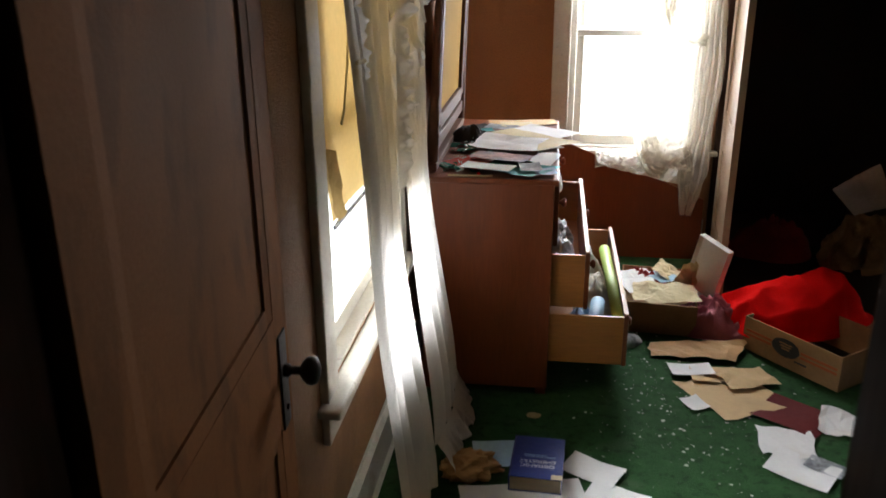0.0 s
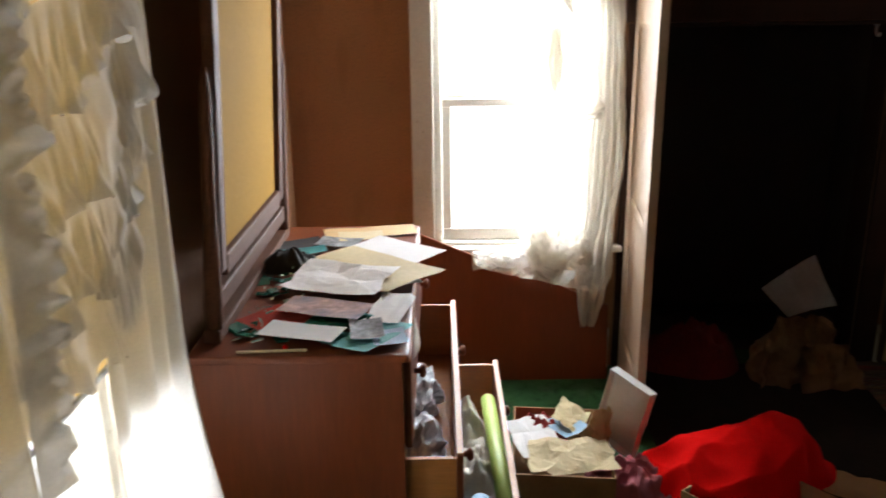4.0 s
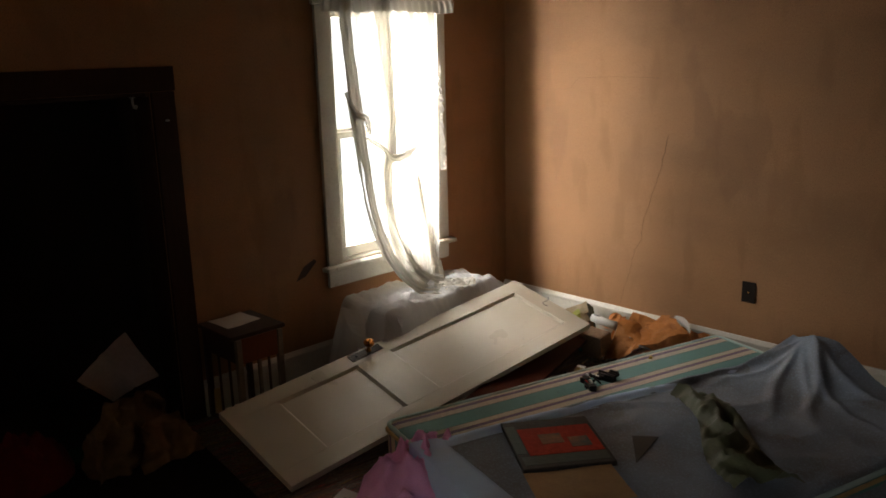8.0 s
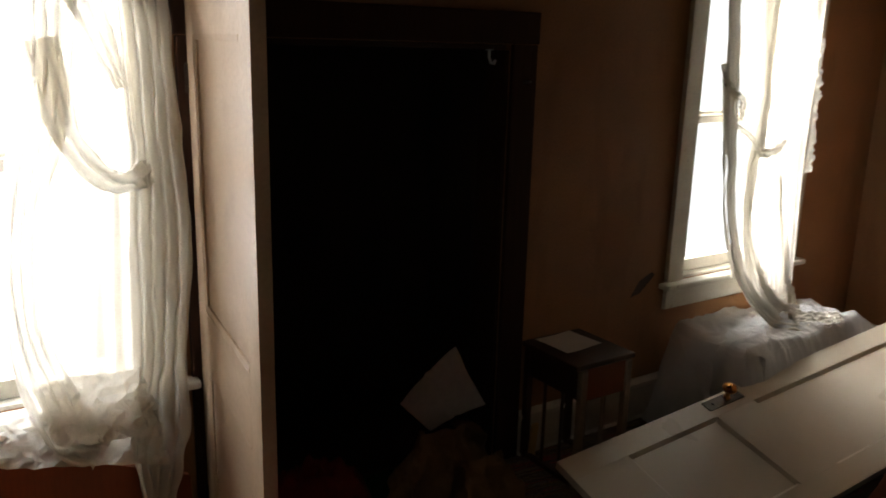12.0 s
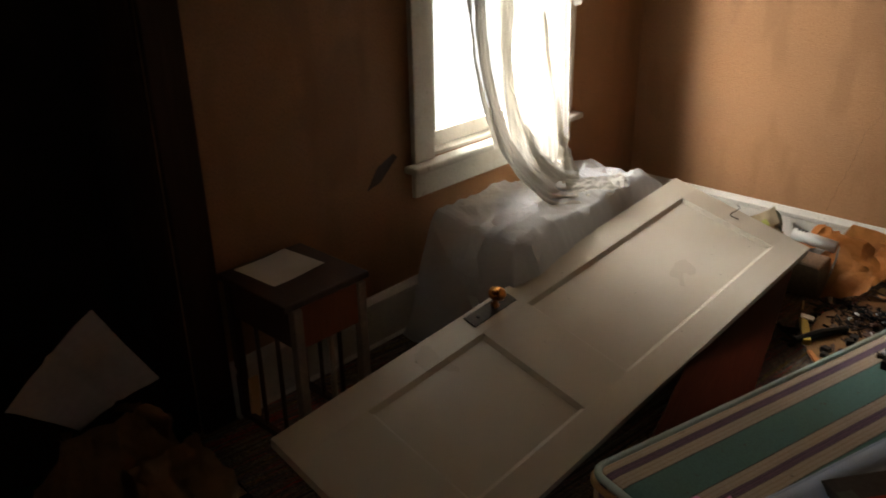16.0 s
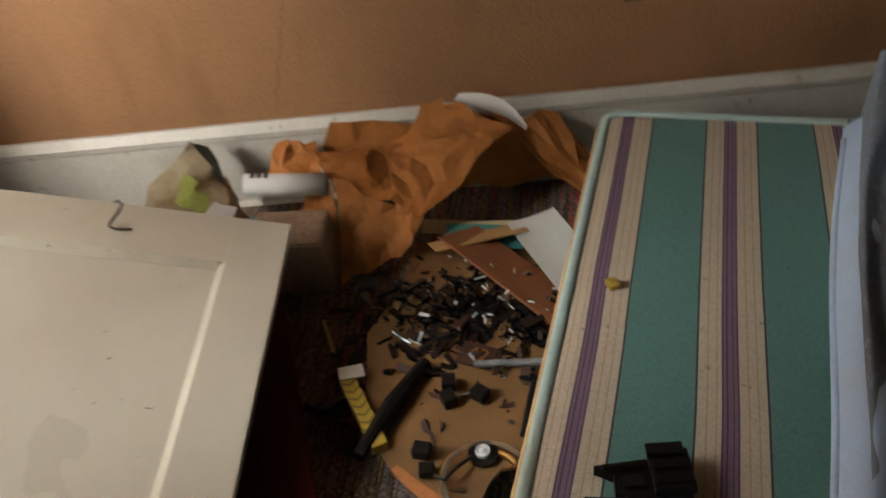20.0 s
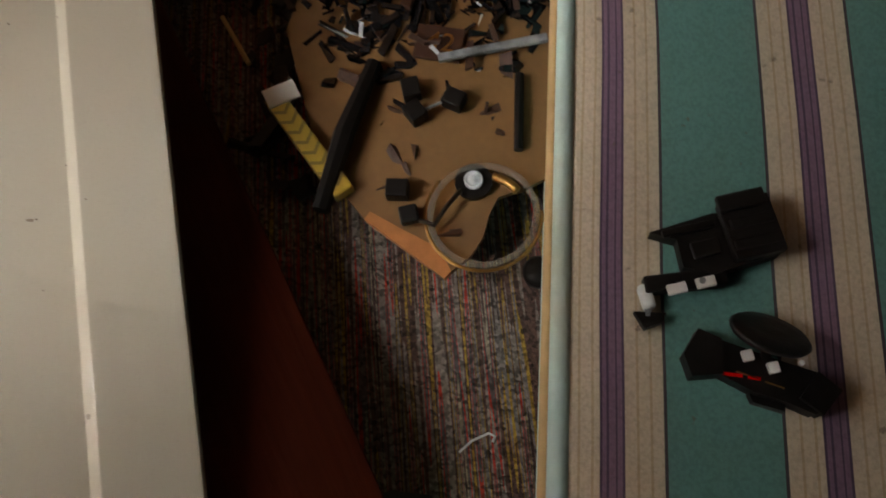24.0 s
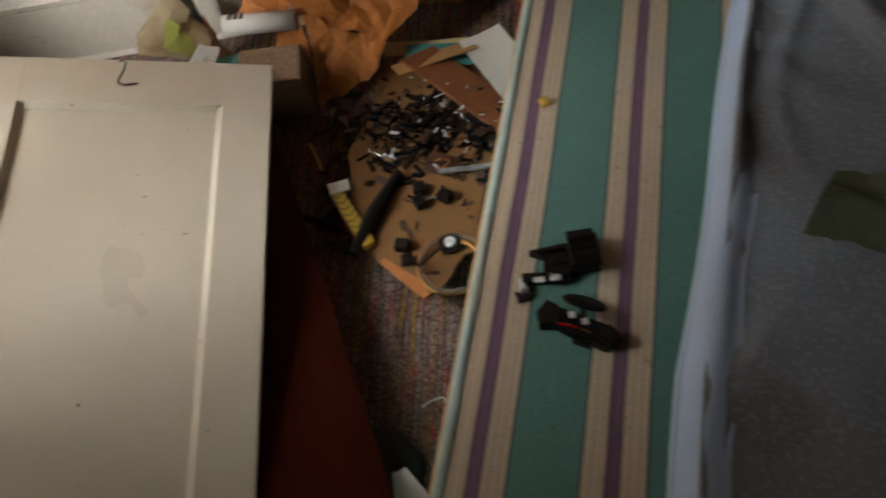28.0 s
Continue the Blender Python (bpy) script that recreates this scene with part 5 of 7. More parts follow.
for i in range(22):
    bm = bmesh.new()
    k = random.uniform(0.016, 0.05)
    pts = [(k * random.uniform(0.5, 1) * math.cos(a), k * random.uniform(0.5, 1) * math.sin(a)) for a in (0.2, 1.6, 2.9, 4.5)]
    lo = [bm.verts.new((x, y, 0)) for x, y in pts]
    hi = [bm.verts.new((x * 0.96, y * 0.96, 0.005)) for x, y in pts]
    bm.faces.new(lo[::-1])
    bm.faces.new(hi)
    for q in range(4):
        bm.faces.new((lo[q], lo[(q + 1) % 4], hi[(q + 1) % 4], hi[q]))
    solo("glass_shard", bm, M_GREENGLASS, "broken green glass shard on the dresser top", "glass shard",
         pose(random.gauss(-4.935, 0.03), random.uniform(-1.80, -1.05), TOP + 0.004, random.uniform(-16, 16), random.uniform(-16, 16), random.uniform(0, 180)), group="glass shards")


def bundle(name, label, category, rx, ry, h, m, material, seed, folds=12.0, n=36):
    return solo(name, heap(rx, ry, h, seed, folds=folds, n=n, depth=0.6), material, label, category, m, smooth=True)


solo("dark_cloth", rumpled(0.09, 0.07, 0.05, 2.4, pinch=14, folds=0.02), M_BLACKPAPER, "small black cloth among the papers on the dresser", "cloth", pose(-4.93, -1.20, TOP + 0.001, 0, 0, 25), smooth=True)
solo("glass_crumbs", shard_pile(70, -4.91, -1.52, 0.04, 0.16, TOP + 0.003, 0.010, 31), M_CRUMBS, "sparkling crumbs of broken glass on the dresser", "debris", kind="stuff")

# drawer contents
solo("plastic_bag", crumpled(0.20, 0.30, 0.20, 3.1, sharp=9), M_SILVER, "crumpled grey plastic bag stuffed in a drawer", "plastic bag", pose(-4.53, -1.58, 0.405, 0, 0, 12))
solo("plastic_bag", crumpled(0.16, 0.34, 0.16, 7.7, sharp=9), M_SILVER, "shiny grey wrapping stuffed in a drawer", "plastic bag", pose(-4.52, -1.22, 0.405))
bundle("cloth", "soiled white cloth in the open drawer", "cloth", 0.10, 0.24, 0.17, pose(-4.33, -1.33, 0.16), M_WHITECLOTH, 2.2)
bundle("cloth", "pale blue cloth in the open drawer", "cloth", 0.09, 0.17, 0.13, pose(-4.40, -1.65, 0.16), M_BLUECLOTH, 6.2)
bundle("cloth", "cream cloth spilling from the drawer", "cloth", 0.08, 0.16, 0.19, pose(-4.35, -1.05, 0.16), M_WHITECLOTH, 9.2)
bundle("cloth", "white stocking hanging from the top drawer", "cloth", 0.04, 0.12, 0.10, pose(-4.545, -1.55, 0.80), M_WHITECLOTH, 4.4, n=24)
solo("wrapping_paper_roll", tube([(0, -0.40, 0), (0, 0.40, 0)], 0.026, 16), M_LIME, "lime green roll of wrapping paper in the drawer", "paper roll", pose(-4.268, -1.42, 0.335, 1.5, 0, 1.5), smooth=True)
solo("cardboard_tube", tube([(0, -0.12, 0), (0, 0.12, 0)], 0.03, 16), M_BLUEPAPER, "pale blue cardboard tube in the drawer", "tube", pose(-4.345, -1.70, 0.285, 8, 0, -6), smooth=True)

# ---- below the north-west window ----
hb = bmesh.new()
prof = [(-4.56, 0.0), (-4.56, 0.60), (-4.54, 0.71), (-4.30, 0.61), (-4.295, 0.53), (-4.20, 0.56), (-4.10, 0.55), (-3.66, 0.36), (-3.66, 0.0)]
for y in (0.0, 0.026):
    hb.faces.new([hb.verts.new((x, y, z)) for x, z in prof])
hb.verts.ensure_lookup_table()
for i in range(9):
    hb.faces.new((hb.verts[i], hb.verts[(i + 1) % 9], hb.verts[9 + (i + 1) % 9], hb.verts[9 + i]))
bmesh.ops.recalc_face_normals(hb, faces=hb.faces[:])
solo("leaning_board", hb, M_WOOD, "dark brown wooden board leaning below the window", "board", pose(0, -0.155, 0.0, -6.5, 0, 0))


def carton(name, label, w, d, h, m, material, flaps=(), t=0.006):
    """An open box: four sides, a bottom and flaps given as (side, angle)."""
    c = thing(name, label, "box", m)
    part("side", box(-w / 2, w / 2, -d / 2, -d / 2 + t, 0.001, h), material, c)
    part("side", box(-w / 2, w / 2, d / 2 - t, d / 2, 0.001, h), material, c)
    part("side", box(-w / 2, -w / 2 + t, -d / 2 + t + 0.0005, d / 2 - t - 0.0005, 0.001, h), material, c)
    part("side", box(w / 2 - t, w / 2, -d / 2 + t + 0.0005, d / 2 - t - 0.0005, 0.001, h), material, c)
    part("bottom", box(-w / 2 + t + 0.0005, w / 2 - t - 0.0005, -d / 2 + t + 0.0005, d / 2 - t - 0.0005, 0.001, 0.006), material, c)
    for side, ang, ln in flaps:
        bm = box(-w / 2 + 0.003, w / 2 - 0.003, 0, ln, -t / 2, t / 2) if side in "ns" else box(-d / 2 + 0.003, d / 2 - 0.003, 0, ln, -t / 2, t / 2)
        r = {"s": (0, -d / 2, 180), "n": (0, d / 2, 0), "w": (-w / 2, 0, 90), "e": (w / 2, 0, -90)}[side]
        bmesh.ops.transform(bm, matrix=pose(r[0], r[1], h + 0.003, 0, 0, r[2]) @ Matrix.Rotation(radians(ang), 4, "X"), verts=bm.verts[:])
        part("flap", bm, material, c)
    return c


carton("carton", "low brown carton full of old papers", 0.36, 0.50, 0.155, pose(-4.0, -0.98, 0.0, 0, 0, -6), M_CARD)
solo("paper", creased((-0.16, -0.10, -0.012), (0.15, -0.10, -0.004), (0.15, 0.08, 0.02), (-0.15, 0.09, 0.015), 8, 5, 0.012, 93), M_OLDPAPER, "crumpled yellowed paper in the carton", "paper", pose(-3.98, -1.11, 0.168, 0, 0, 2))
solo("paper", creased((-0.07, -0.04, 0.0), (0.06, 0.03, 0.0), (0.07, 0.02, 0.15), (0.0, -0.05, 0.13), 6, 6, 0.018, 91), M_OLDPAPER, "crushed tan paper standing in the carton", "paper", pose(-3.885, -0.97, 0.13, -8, 0, -12))
loose_sheet("paper", "pale blue paper in the carton", 0.15, 0.13, pose(-3.97, -0.90, 0.168, 6, 4, 40), M_BLUEPAPER, seed=1.0)
loose_sheet("paper", "printed white paper in the carton", 0.17, 0.22, pose(-4.10, -0.98, 0.165, 4, -5, 12), M_PAPER, seed=5.0, crumple=0.01)
solo("paper", creased((-0.11, -0.05, 0.01), (0.10, -0.06, 0.0), (0.11, 0.06, 0.05), (-0.10, 0.06, 0.06), 7, 5, 0.018, 95), M_OLDPAPER, "crushed cream paper in the carton", "paper", pose(-3.94, -0.84, 0.15, 0, 0, 70))
wl = carton("box_lid", "white gift box lid standing on edge against the carton", 0.19, 0.31, 0.04, pose(-3.735, -0.88, 0.215, 90, 0, -50) @ pose(0, 0, 0, 0, 0, -14), M_WHITEPLASTIC, t=0.004)
solo("kraft_paper", creased((-0.23, -0.03, 0.014), (0.14, -0.11, 0.014), (0.25, 0.06, 0.040), (-0.20, 0.09, 0.016), 8, 4, 0.009, 97), M_KRAFT, "torn brown wrapping paper on the floor", "paper", pose(-3.86, -1.42, 0.002, 0, 0, 8))
solo("slipper", heap(0.05, 0.10, 0.05, 1.7, n=24), M_GREY, "grey slipper half under the drawer", "slipper", pose(-4.18, -1.36, 0, 0, 0, -50), smooth=True)
solo("terry_cloth", rumpled(0.20, 0.14, 0.16, 3.9, pinch=11, folds=0.045), M_MAUVE, "mauve terry cloth dropped beside the carton", "cloth", pose(-3.765, -1.16, 0, 0, 0, -35), smooth=True)
solo("red_cloth", rumpled(0.12, 0.10, 0.07, 6.3, pinch=12, folds=0.03), M_DARKRED, "dark red cloth stuffed in the carton", "cloth", pose(-4.06, -0.86, 0.11), smooth=True)


def fleece(u, v):
    a, r = u * math.tau, v
    rim = 1 + 0.14 * math.sin(3 * a + 0.7) + 0.16 * noise.noise(Vector((math.cos(a) * 2, math.sin(a) * 2, 3)))
    x, y = math.cos(a) * r * 0.37 * rim, math.sin(a) * r * (0.26 if math.sin(a) > 0 else 0.19) * rim
    # a long ridge that rises to the east and falls steeply there
    z = 0.16 + 0.11 * min(1, max(-0.6, (x + 0.1) / 0.3))
    z *= (1 - max(0, abs(y) / 0.30) ** 1.5) * (1 - max(0, (x - 0.12) / 0.27) ** 1.3) * (1 - max(0, (-0.2 - x) / 0.2) ** 2 * 0.6)
    k = 0.035 * ridge(x * 4 + y * 2, y * 5 - x, 1.0) + 0.014 * ridge(x * 9, y * 9, 4.0) + 0.006 * noise.noise(Vector((x * 16, y * 16, 2)))
    z = (max(0.0, z) + k) * (1 - max(0, r - 0.8) / 0.2)
    return x, y, max(0.012, z + 0.01)


fb = grid(80, 34, fleece)
bmesh.ops.remove_doubles(fb, verts=fb.verts[:], dist=1e-5)
solo("fleece_blanket", fb, M_RED, "bright red fleece blanket thrown over a carton", "blanket", pose(-3.40, -1.16, 0.05, 0, 0, 10), smooth=True)

lc = carton("carton", "brown carton with a dark oval emblem and orange band", 0.49, 0.36, 0.16, pose(-3.355, -1.41, 0, 0, 0, -52), M_CARD)
ov = lathe([(0.001, 0), (1.0, 0), (1.0, 0.0016), (0.001, 0.0016)], 28)
bmesh.ops.transform(ov, matrix=Matrix.Translation((-0.02, -0.181, 0.092)) @ Matrix.Rotation(radians(90), 4, "X") @ Matrix.Diagonal((0.07, 0.042, 1, 1)), verts=ov.verts[:])
part("emblem", ov, M_INK, lc, "dark oval emblem")
for z, h in ((0.098, 0.011), (0.078, 0.011)):
    part("printed_band", box(0.055, 0.23, -0.1816, -0.180, z - h / 2, z + h / 2), M_ORANGEBAND, lc)
    part("printed_band", box(-0.23, -0.094, -0.1816, -0.180, z - h / 2, z + h / 2), M_ORANGEBAND, lc)
for i in range(3):
    part("print_line", box(-0.052 + 0.006 * i, 0.012 - 0.006 * i, -0.1835, -0.182, 0.108 - 0.012 * i, 0.113 - 0.012 * i), M_CARD, lc)
part("print_line", box(0.03, 0.09, -0.1816, -0.180, 0.045, 0.052), M_INK, lc)

# ---- papers on the green floor ----
bk = thing("book", "worn navy blue hardback textbook on the floor", "book", pose(-4.56, -2.425, 0.006, 0, 0, -3))
part("cover", box(-0.088, 0.088, -0.125, 0.125, 0.056, 0.060, bevel=0.0015), M_NAVY, bk)
part("cover", box(-0.088, 0.088, -0.125, 0.125, 0.0, 0.004, bevel=0.0015), M_NAVY, bk)
part("spine", box(-0.0925, -0.0885, -0.125, 0.125, 0.0, 0.060, bevel=0.0015), M_NAVY, bk)
part("page_block", box(-0.087, 0.082, -0.12, 0.12, 0.0045, 0.0555), M_PAGES, bk)
part("torn_corner", box(0.05, 0.0885, -0.1255, -0.10, 0.0602, 0.0612), M_PAGES, bk)


def lettering(text, size, m, material, parent, name="title"):
    cu = bpy.data.curves.new(name, "FONT")
    cu.body, cu.size, cu.align_x, cu.align_y, cu.extrude = text, size, "CENTER", "CENTER", 0.0003
    tmp = bpy.data.objects.new(name, cu)
    scene.collection.objects.link(tmp)
    me = bpy.data.meshes.new_from_object(tmp.evaluated_get(bpy.context.evaluated_depsgraph_get()))
    bpy.data.objects.remove(tmp)
    me.name = name
    me.materials.clear()
    me.materials.append(material)
    ob = new(name, me)
    ob.parent = parent
    ob.matrix_local = m
    return ob


lettering("ORGANIC", 0.026, pose(0.0, -0.055, 0.0606, 0, 0, 180), M_PAPER, bk)
lettering("CHEMISTRY", 0.024, pose(0.0, -0.028, 0.0606, 0, 0, 180), M_PAPER, bk)
for i in range(2):
    part("print_line", box(-0.05, 0.06 - 0.03 * i, -0.002 + 0.010 * i, 0.001 + 0.010 * i, 0.0602, 0.0607), M_BLUEPAPER, bk)

for n, lab, cx, cy, w, h, a, lift, material, crum in (
        ("magazine", "light blue magazine under the book", -4.71, -2.335, 0.17, 0.16, 10, 0.001, M_BLUEPAPER, 0),
        ("paper", "large white paper under the book", -4.60, -2.60, 0.42, 0.20, 14, 0.001, M_PAPER, 0),
        ("envelope", "white envelope with a red stamp beside the book", -4.37, -2.40, 0.20, 0.13, -28, 0.003, M_PAPER, 0),
        ("paper", "white paper near the entry", -4.32, -2.60, 0.20, 0.24, -24, 0.001, M_PAPER, 0),
        ("envelope", "large manila envelope lying on the floor", -3.775, -1.78, 0.33, 0.33, 28, 0.002, M_KRAFTPALE, 0.004),
        ("paper", "torn manila flap on the envelope", -3.70, -1.66, 0.22, 0.16, 20, 0.010, M_KRAFTPALE, 0.010),
        ("card", "white card on the manila envelope", -3.92, -1.615, 0.185, 0.10, 9, 0.012, M_PAPER, 0),
        ("card", "pinkish card under the white card", -3.83, -1.64, 0.20, 0.13, 4, 0.008, M_KRAFTPALE, 0),
        ("paper", "small white slip on the floor", -3.945, -1.885, 0.085, 0.10, 28, 0.001, M_PAPER, 0),
        ("folder", "maroon folder on the floor", -3.575, -1.93, 0.26, 0.22, -38, 0.001, M_MAROON, 0),
        ("paper", "folded white letter on the floor", -3.65, -2.13, 0.20, 0.19, -7, 0.006, M_PAPER, 0.004),
        ("paper", "white letter sheet on the floor", -3.64, -2.30, 0.22, 0.17, -34, 0.002, M_PAPER, 0),
        ("photograph", "photograph on white paper on the floor", -3.555, -2.28, 0.13, 0.09, -36, 0.006, M_GREY, 0),
        ("paper", "crushed white paper by the carton", -3.42, -1.98, 0.14, 0.20, -20, 0.002, M_PAPER, 0.02),
        ("paper", "white letter sheet near the fallen door", -2.63, -1.17, 0.20, 0.24, 12, 0.002, M_PAPER, 0.003),
        ("photograph", "white-bordered photograph on the floor", -2.36, -1.205, 0.22, 0.17, 17, 0.004, M_PAPER, 0),
        ("paper", "torn card flap by the red blanket", -2.95, -1.13, 0.24, 0.17, -32, 0.03, M_KRAFT, 0.004)):
    loose_sheet(n, lab, w, h, pose(cx, cy, lift, 0, 0, a), material, curl=0.012, seed=cx * 5 + cy, crumple=crum, cells=18 if crum else 8, group="papers on the floor")
loose_sheet("picture", "grey picture in the white border", 0.13, 0.09, pose(-2.36, -1.205, 0.0075, 0, 0, 17), M_GREY, curl=0.008, seed=2.0)
solo("kraft_paper", crumpled(0.24, 0.15, 0.09, 4.2, sharp=7), M_KRAFT, "crumpled brown paper beside the book", "paper", pose(-4.80, -2.46, 0.0, 0, 0, 12))
solo("plaster_chip", crumpled(0.06, 0.04, 0.012, 2.1), M_KRAFTPALE, "pale plaster chip on the floor", "chip", pose(-4.585, -2.05, 0))

flakes = bmesh.new()
random.seed(11)
for i in range(560):
    if i < 420:
        x, y = random.gauss(-4.02, 0.17), random.gauss(-1.88, 0.34)
    else:
        x, y = random.uniform(-4.5, -3.2), random.uniform(-3.6, -1.2)
    s = random.choice((0.0012, 0.0015, 0.002, 0.0025, 0.0035, 0.007)) * random.uniform(0.7, 1.3)
    a = random.uniform(0, 6.28)
    vs = [flakes.verts.new((x + s * math.cos(a + k), y + s * math.sin(a + k) * random.uniform(0.5, 1), 0.0015 + random.uniform(0, 0.0015))) for k in (0, 1.9, 3.3, 4.8)]
    flakes.faces.new(vs)
solo("paint_flakes", flakes, M_DUST, "white paint flakes and grit scattered on the floor", "debris", kind="stuff")

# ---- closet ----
# Added thin dark sheet: the floor here is only in shade.
solo("rug", box(-0.62, 0.62, -0.68, 0.68, 0.001, 0.008, bevel=0.002), M_FLOORSHADE, "added dark sheet standing in for shade before the closet", "rug", pose(-2.96, -0.70, 0.0, 0, 0, 1))
def closet_sheet(u, v):
    # a square sheet on its corner, leaning back against the closet things
    low, right, left, top = Vector((0, 0, 0)), Vector((0.20, 0, 0.080)), Vector((-0.165, 0, 0.17)), Vector((0.08, 0.03, 0.315))
    p = low * (1 - u) * (1 - v) + right * u * (1 - v) + left * (1 - u) * v + top * u * v
    return p.x, -0.03 * p.z / 0.35 - 0.05 * (u - v) ** 2 + 0.012 * noise.noise(Vector((u * 3, v * 3, 1))) + (0.01 if abs(u - 0.5) < 0.04 else 0), p.z


solo("paper", grid(16, 16, closet_sheet), M_DIMPAPER, "large creased white sheet standing in the closet, greyed for its shade", "paper", pose(-2.815, -0.13, 0.293), smooth=True)
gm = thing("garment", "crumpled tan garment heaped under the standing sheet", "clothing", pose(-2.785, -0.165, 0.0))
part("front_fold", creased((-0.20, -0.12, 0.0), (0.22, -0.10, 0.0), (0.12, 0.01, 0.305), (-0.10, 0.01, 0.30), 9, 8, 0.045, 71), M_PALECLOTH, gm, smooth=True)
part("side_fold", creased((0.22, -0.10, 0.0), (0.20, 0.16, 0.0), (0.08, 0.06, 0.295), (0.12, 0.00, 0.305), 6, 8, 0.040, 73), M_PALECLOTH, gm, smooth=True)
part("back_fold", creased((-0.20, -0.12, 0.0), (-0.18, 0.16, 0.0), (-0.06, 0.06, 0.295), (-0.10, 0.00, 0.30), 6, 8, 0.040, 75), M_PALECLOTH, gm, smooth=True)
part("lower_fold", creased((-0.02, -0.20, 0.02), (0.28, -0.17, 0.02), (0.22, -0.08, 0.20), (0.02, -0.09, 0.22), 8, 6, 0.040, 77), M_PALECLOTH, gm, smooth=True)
bundle("red_cloth", "dark red cloth heaped in the closet", "cloth", 0.26, 0.17, 0.22, pose(-3.22, -0.02, 0.0), M_WINE, 2.9)
hk = thing("coat_hook", "white coat hook under the closet head", "hook", pose(-2.50, 0.03, 1.618))
part("hook_stem", tube([(0, 0, 0), (0, 0, -0.03), (0, -0.012, -0.048), (0, -0.03, -0.05), (0, -0.036, -0.038)], 0.006, 8), M_WHITEPLASTIC, hk, smooth=True)
part("base", lathe([(0.013, -0.006), (0.013, 0.0), (0.004, 0.003)], 12), M_WHITEPLASTIC, hk)
solo("nail", tube([(0, 0, 0), (0, -0.03, 0.002)], 0.004, 6), M_WHITEPLASTIC, "pale nail in the closet casing", "nail", pose(-2.375, -0.022, 1.505))
solo("broken_slat", box(-0.016, 0.016, -0.006, 0.006, 0.0, 0.17, bevel=0.002), M_KRAFTPALE, "pale broken slat leaning by the closet", "slat", pose(-2.27, -0.05, 0.0, 10, -4, 0))

# ---- small stand beside the closet ----
st = thing("side_stand", "dark small wooden stand below the wall", "stand", pose(-2.175, -0.182, 0))
part("top", box(-0.150, 0.150, -0.158, 0.158, 0.490, 0.510, bevel=0.004), M_DARKWOOD, st)
for sx in (-1, 1):
    part("apron", box(min(sx * 0.118, sx * 0.103), max(sx * 0.118, sx * 0.103), -0.14, 0.14, 0.365, 0.489), M_DARKWOOD, st)
    part("apron", box(-0.10, 0.10, min(sx * 0.158, sx * 0.143), max(sx * 0.158, sx * 0.143), 0.365, 0.489), M_WOOD, st)
    for sy in (-1, 1):
        part("leg", box(sx * 0.113 - 0.014, sx * 0.113 + 0.014, sy * 0.153 - 0.014, sy * 0.153 + 0.014, 0.0, 0.4895, bevel=0.003), M_DARKWOOD if sy > 0 else M_PALELEG, st)
    part("spindle", tube([(sx * 0.11, -0.05, 0.02), (sx * 0.11, -0.05, 0.365)], 0.007, 8), M_DARKWOOD, st)
    part("spindle", tube([(sx * 0.11, 0.05, 0.02), (sx * 0.11, 0.05, 0.365)], 0.007, 8), M_DARKWOOD, st)
    part("stretcher", box(sx * 0.113 - 0.008, sx * 0.113 + 0.008, -0.139, 0.139, 0.01, 0.03), M_DARKWOOD, st)
part("spindle", tube([(0, -0.150, 0.0), (0, -0.150, 0.365)], 0.008, 8), M_PALELEG, st)
loose_sheet("paper", "white paper lying on the small stand", 0.19, 0.175, pose(-2.185, -0.135, 0.5115, 0, 0, 4), M_PAPER, seed=1.5)

# ---- plastic-draped heap under the north-east window ----


def film_f(u, v):
    x, y = -1.62 + 1.34 * u, -0.58 + 0.555 * v
    ex = min(u / 0.16, 1, (1 - u) / 0.22)
    ey = min(v / 0.35, 1)
    k = max(0, min(ex, ey))
    z = 0.405 * (k * k * (3 - 2 * k))
    z += 0.030 * abs(ridge(x * 3.1 + y * 2.0, y * 4.2 - x, 1.0)) * (0.3 + 0.7 * k) + 0.012 * abs(ridge(x * 9, y * 8 + x * 4, 5.0)) + 0.006 * ridge(x * 21, y * 19, 8.0)
    return x + 0.03 * noise.noise(Vector((y * 7, x * 3, 1))), y + 0.02 * noise.noise(Vector((x * 7, 2, 1))), max(0.012, z)


pf = thing("plastic_sheet", "milky plastic sheet draped over a low heap under the window", "plastic sheet")
part("sheet", grid(110, 60, film_f), M_FILM, pf)
part("loose_fold", creased((-0.98, -0.13, 0.445), (-0.45, -0.05, 0.385), (-0.33, -0.18, 0.325), (-0.76, -0.34, 0.415), 12, 7, 0.010, 31), M_FILM, pf, "stiff loose fold of the plastic")
part("rolled_edge", tube([(-0.78, -0.36, 0.425), (-0.60, -0.29, 0.395), (-0.46, -0.23, 0.360), (-0.32, -0.18, 0.320)], [0.010, 0.014, 0.016, 0.012], 10), M_FILM, pf, smooth=True)
part("side_fold", creased((-1.60, -0.50, 0.02), (-1.45, -0.58, 0.015), (-1.36, -0.44, 0.40), (-1.50, -0.10, 0.41), 6, 6, 0.012, 33), M_FILM, pf)
solo("blanket_heap", heap(0.50, 0.20, 0.37, 5.1, folds=4, depth=0.15, ragged=0.05, power=2.6), M_WHITECLOTH, "pale folded bedding under the plastic sheet", "bedding", pose(-0.97, -0.27, 0.0), smooth=True)

# ---- carpet, mattress and bed parts ----
solo("carpet", box(-1.3, 1.3, -1.2, 1.2, 0.001, 0.010, bevel=0.003), M_CARPET, "multicoloured striped loop carpet", "carpet", pose(-1.295, -1.243, 0.0, 0, 0, -7))
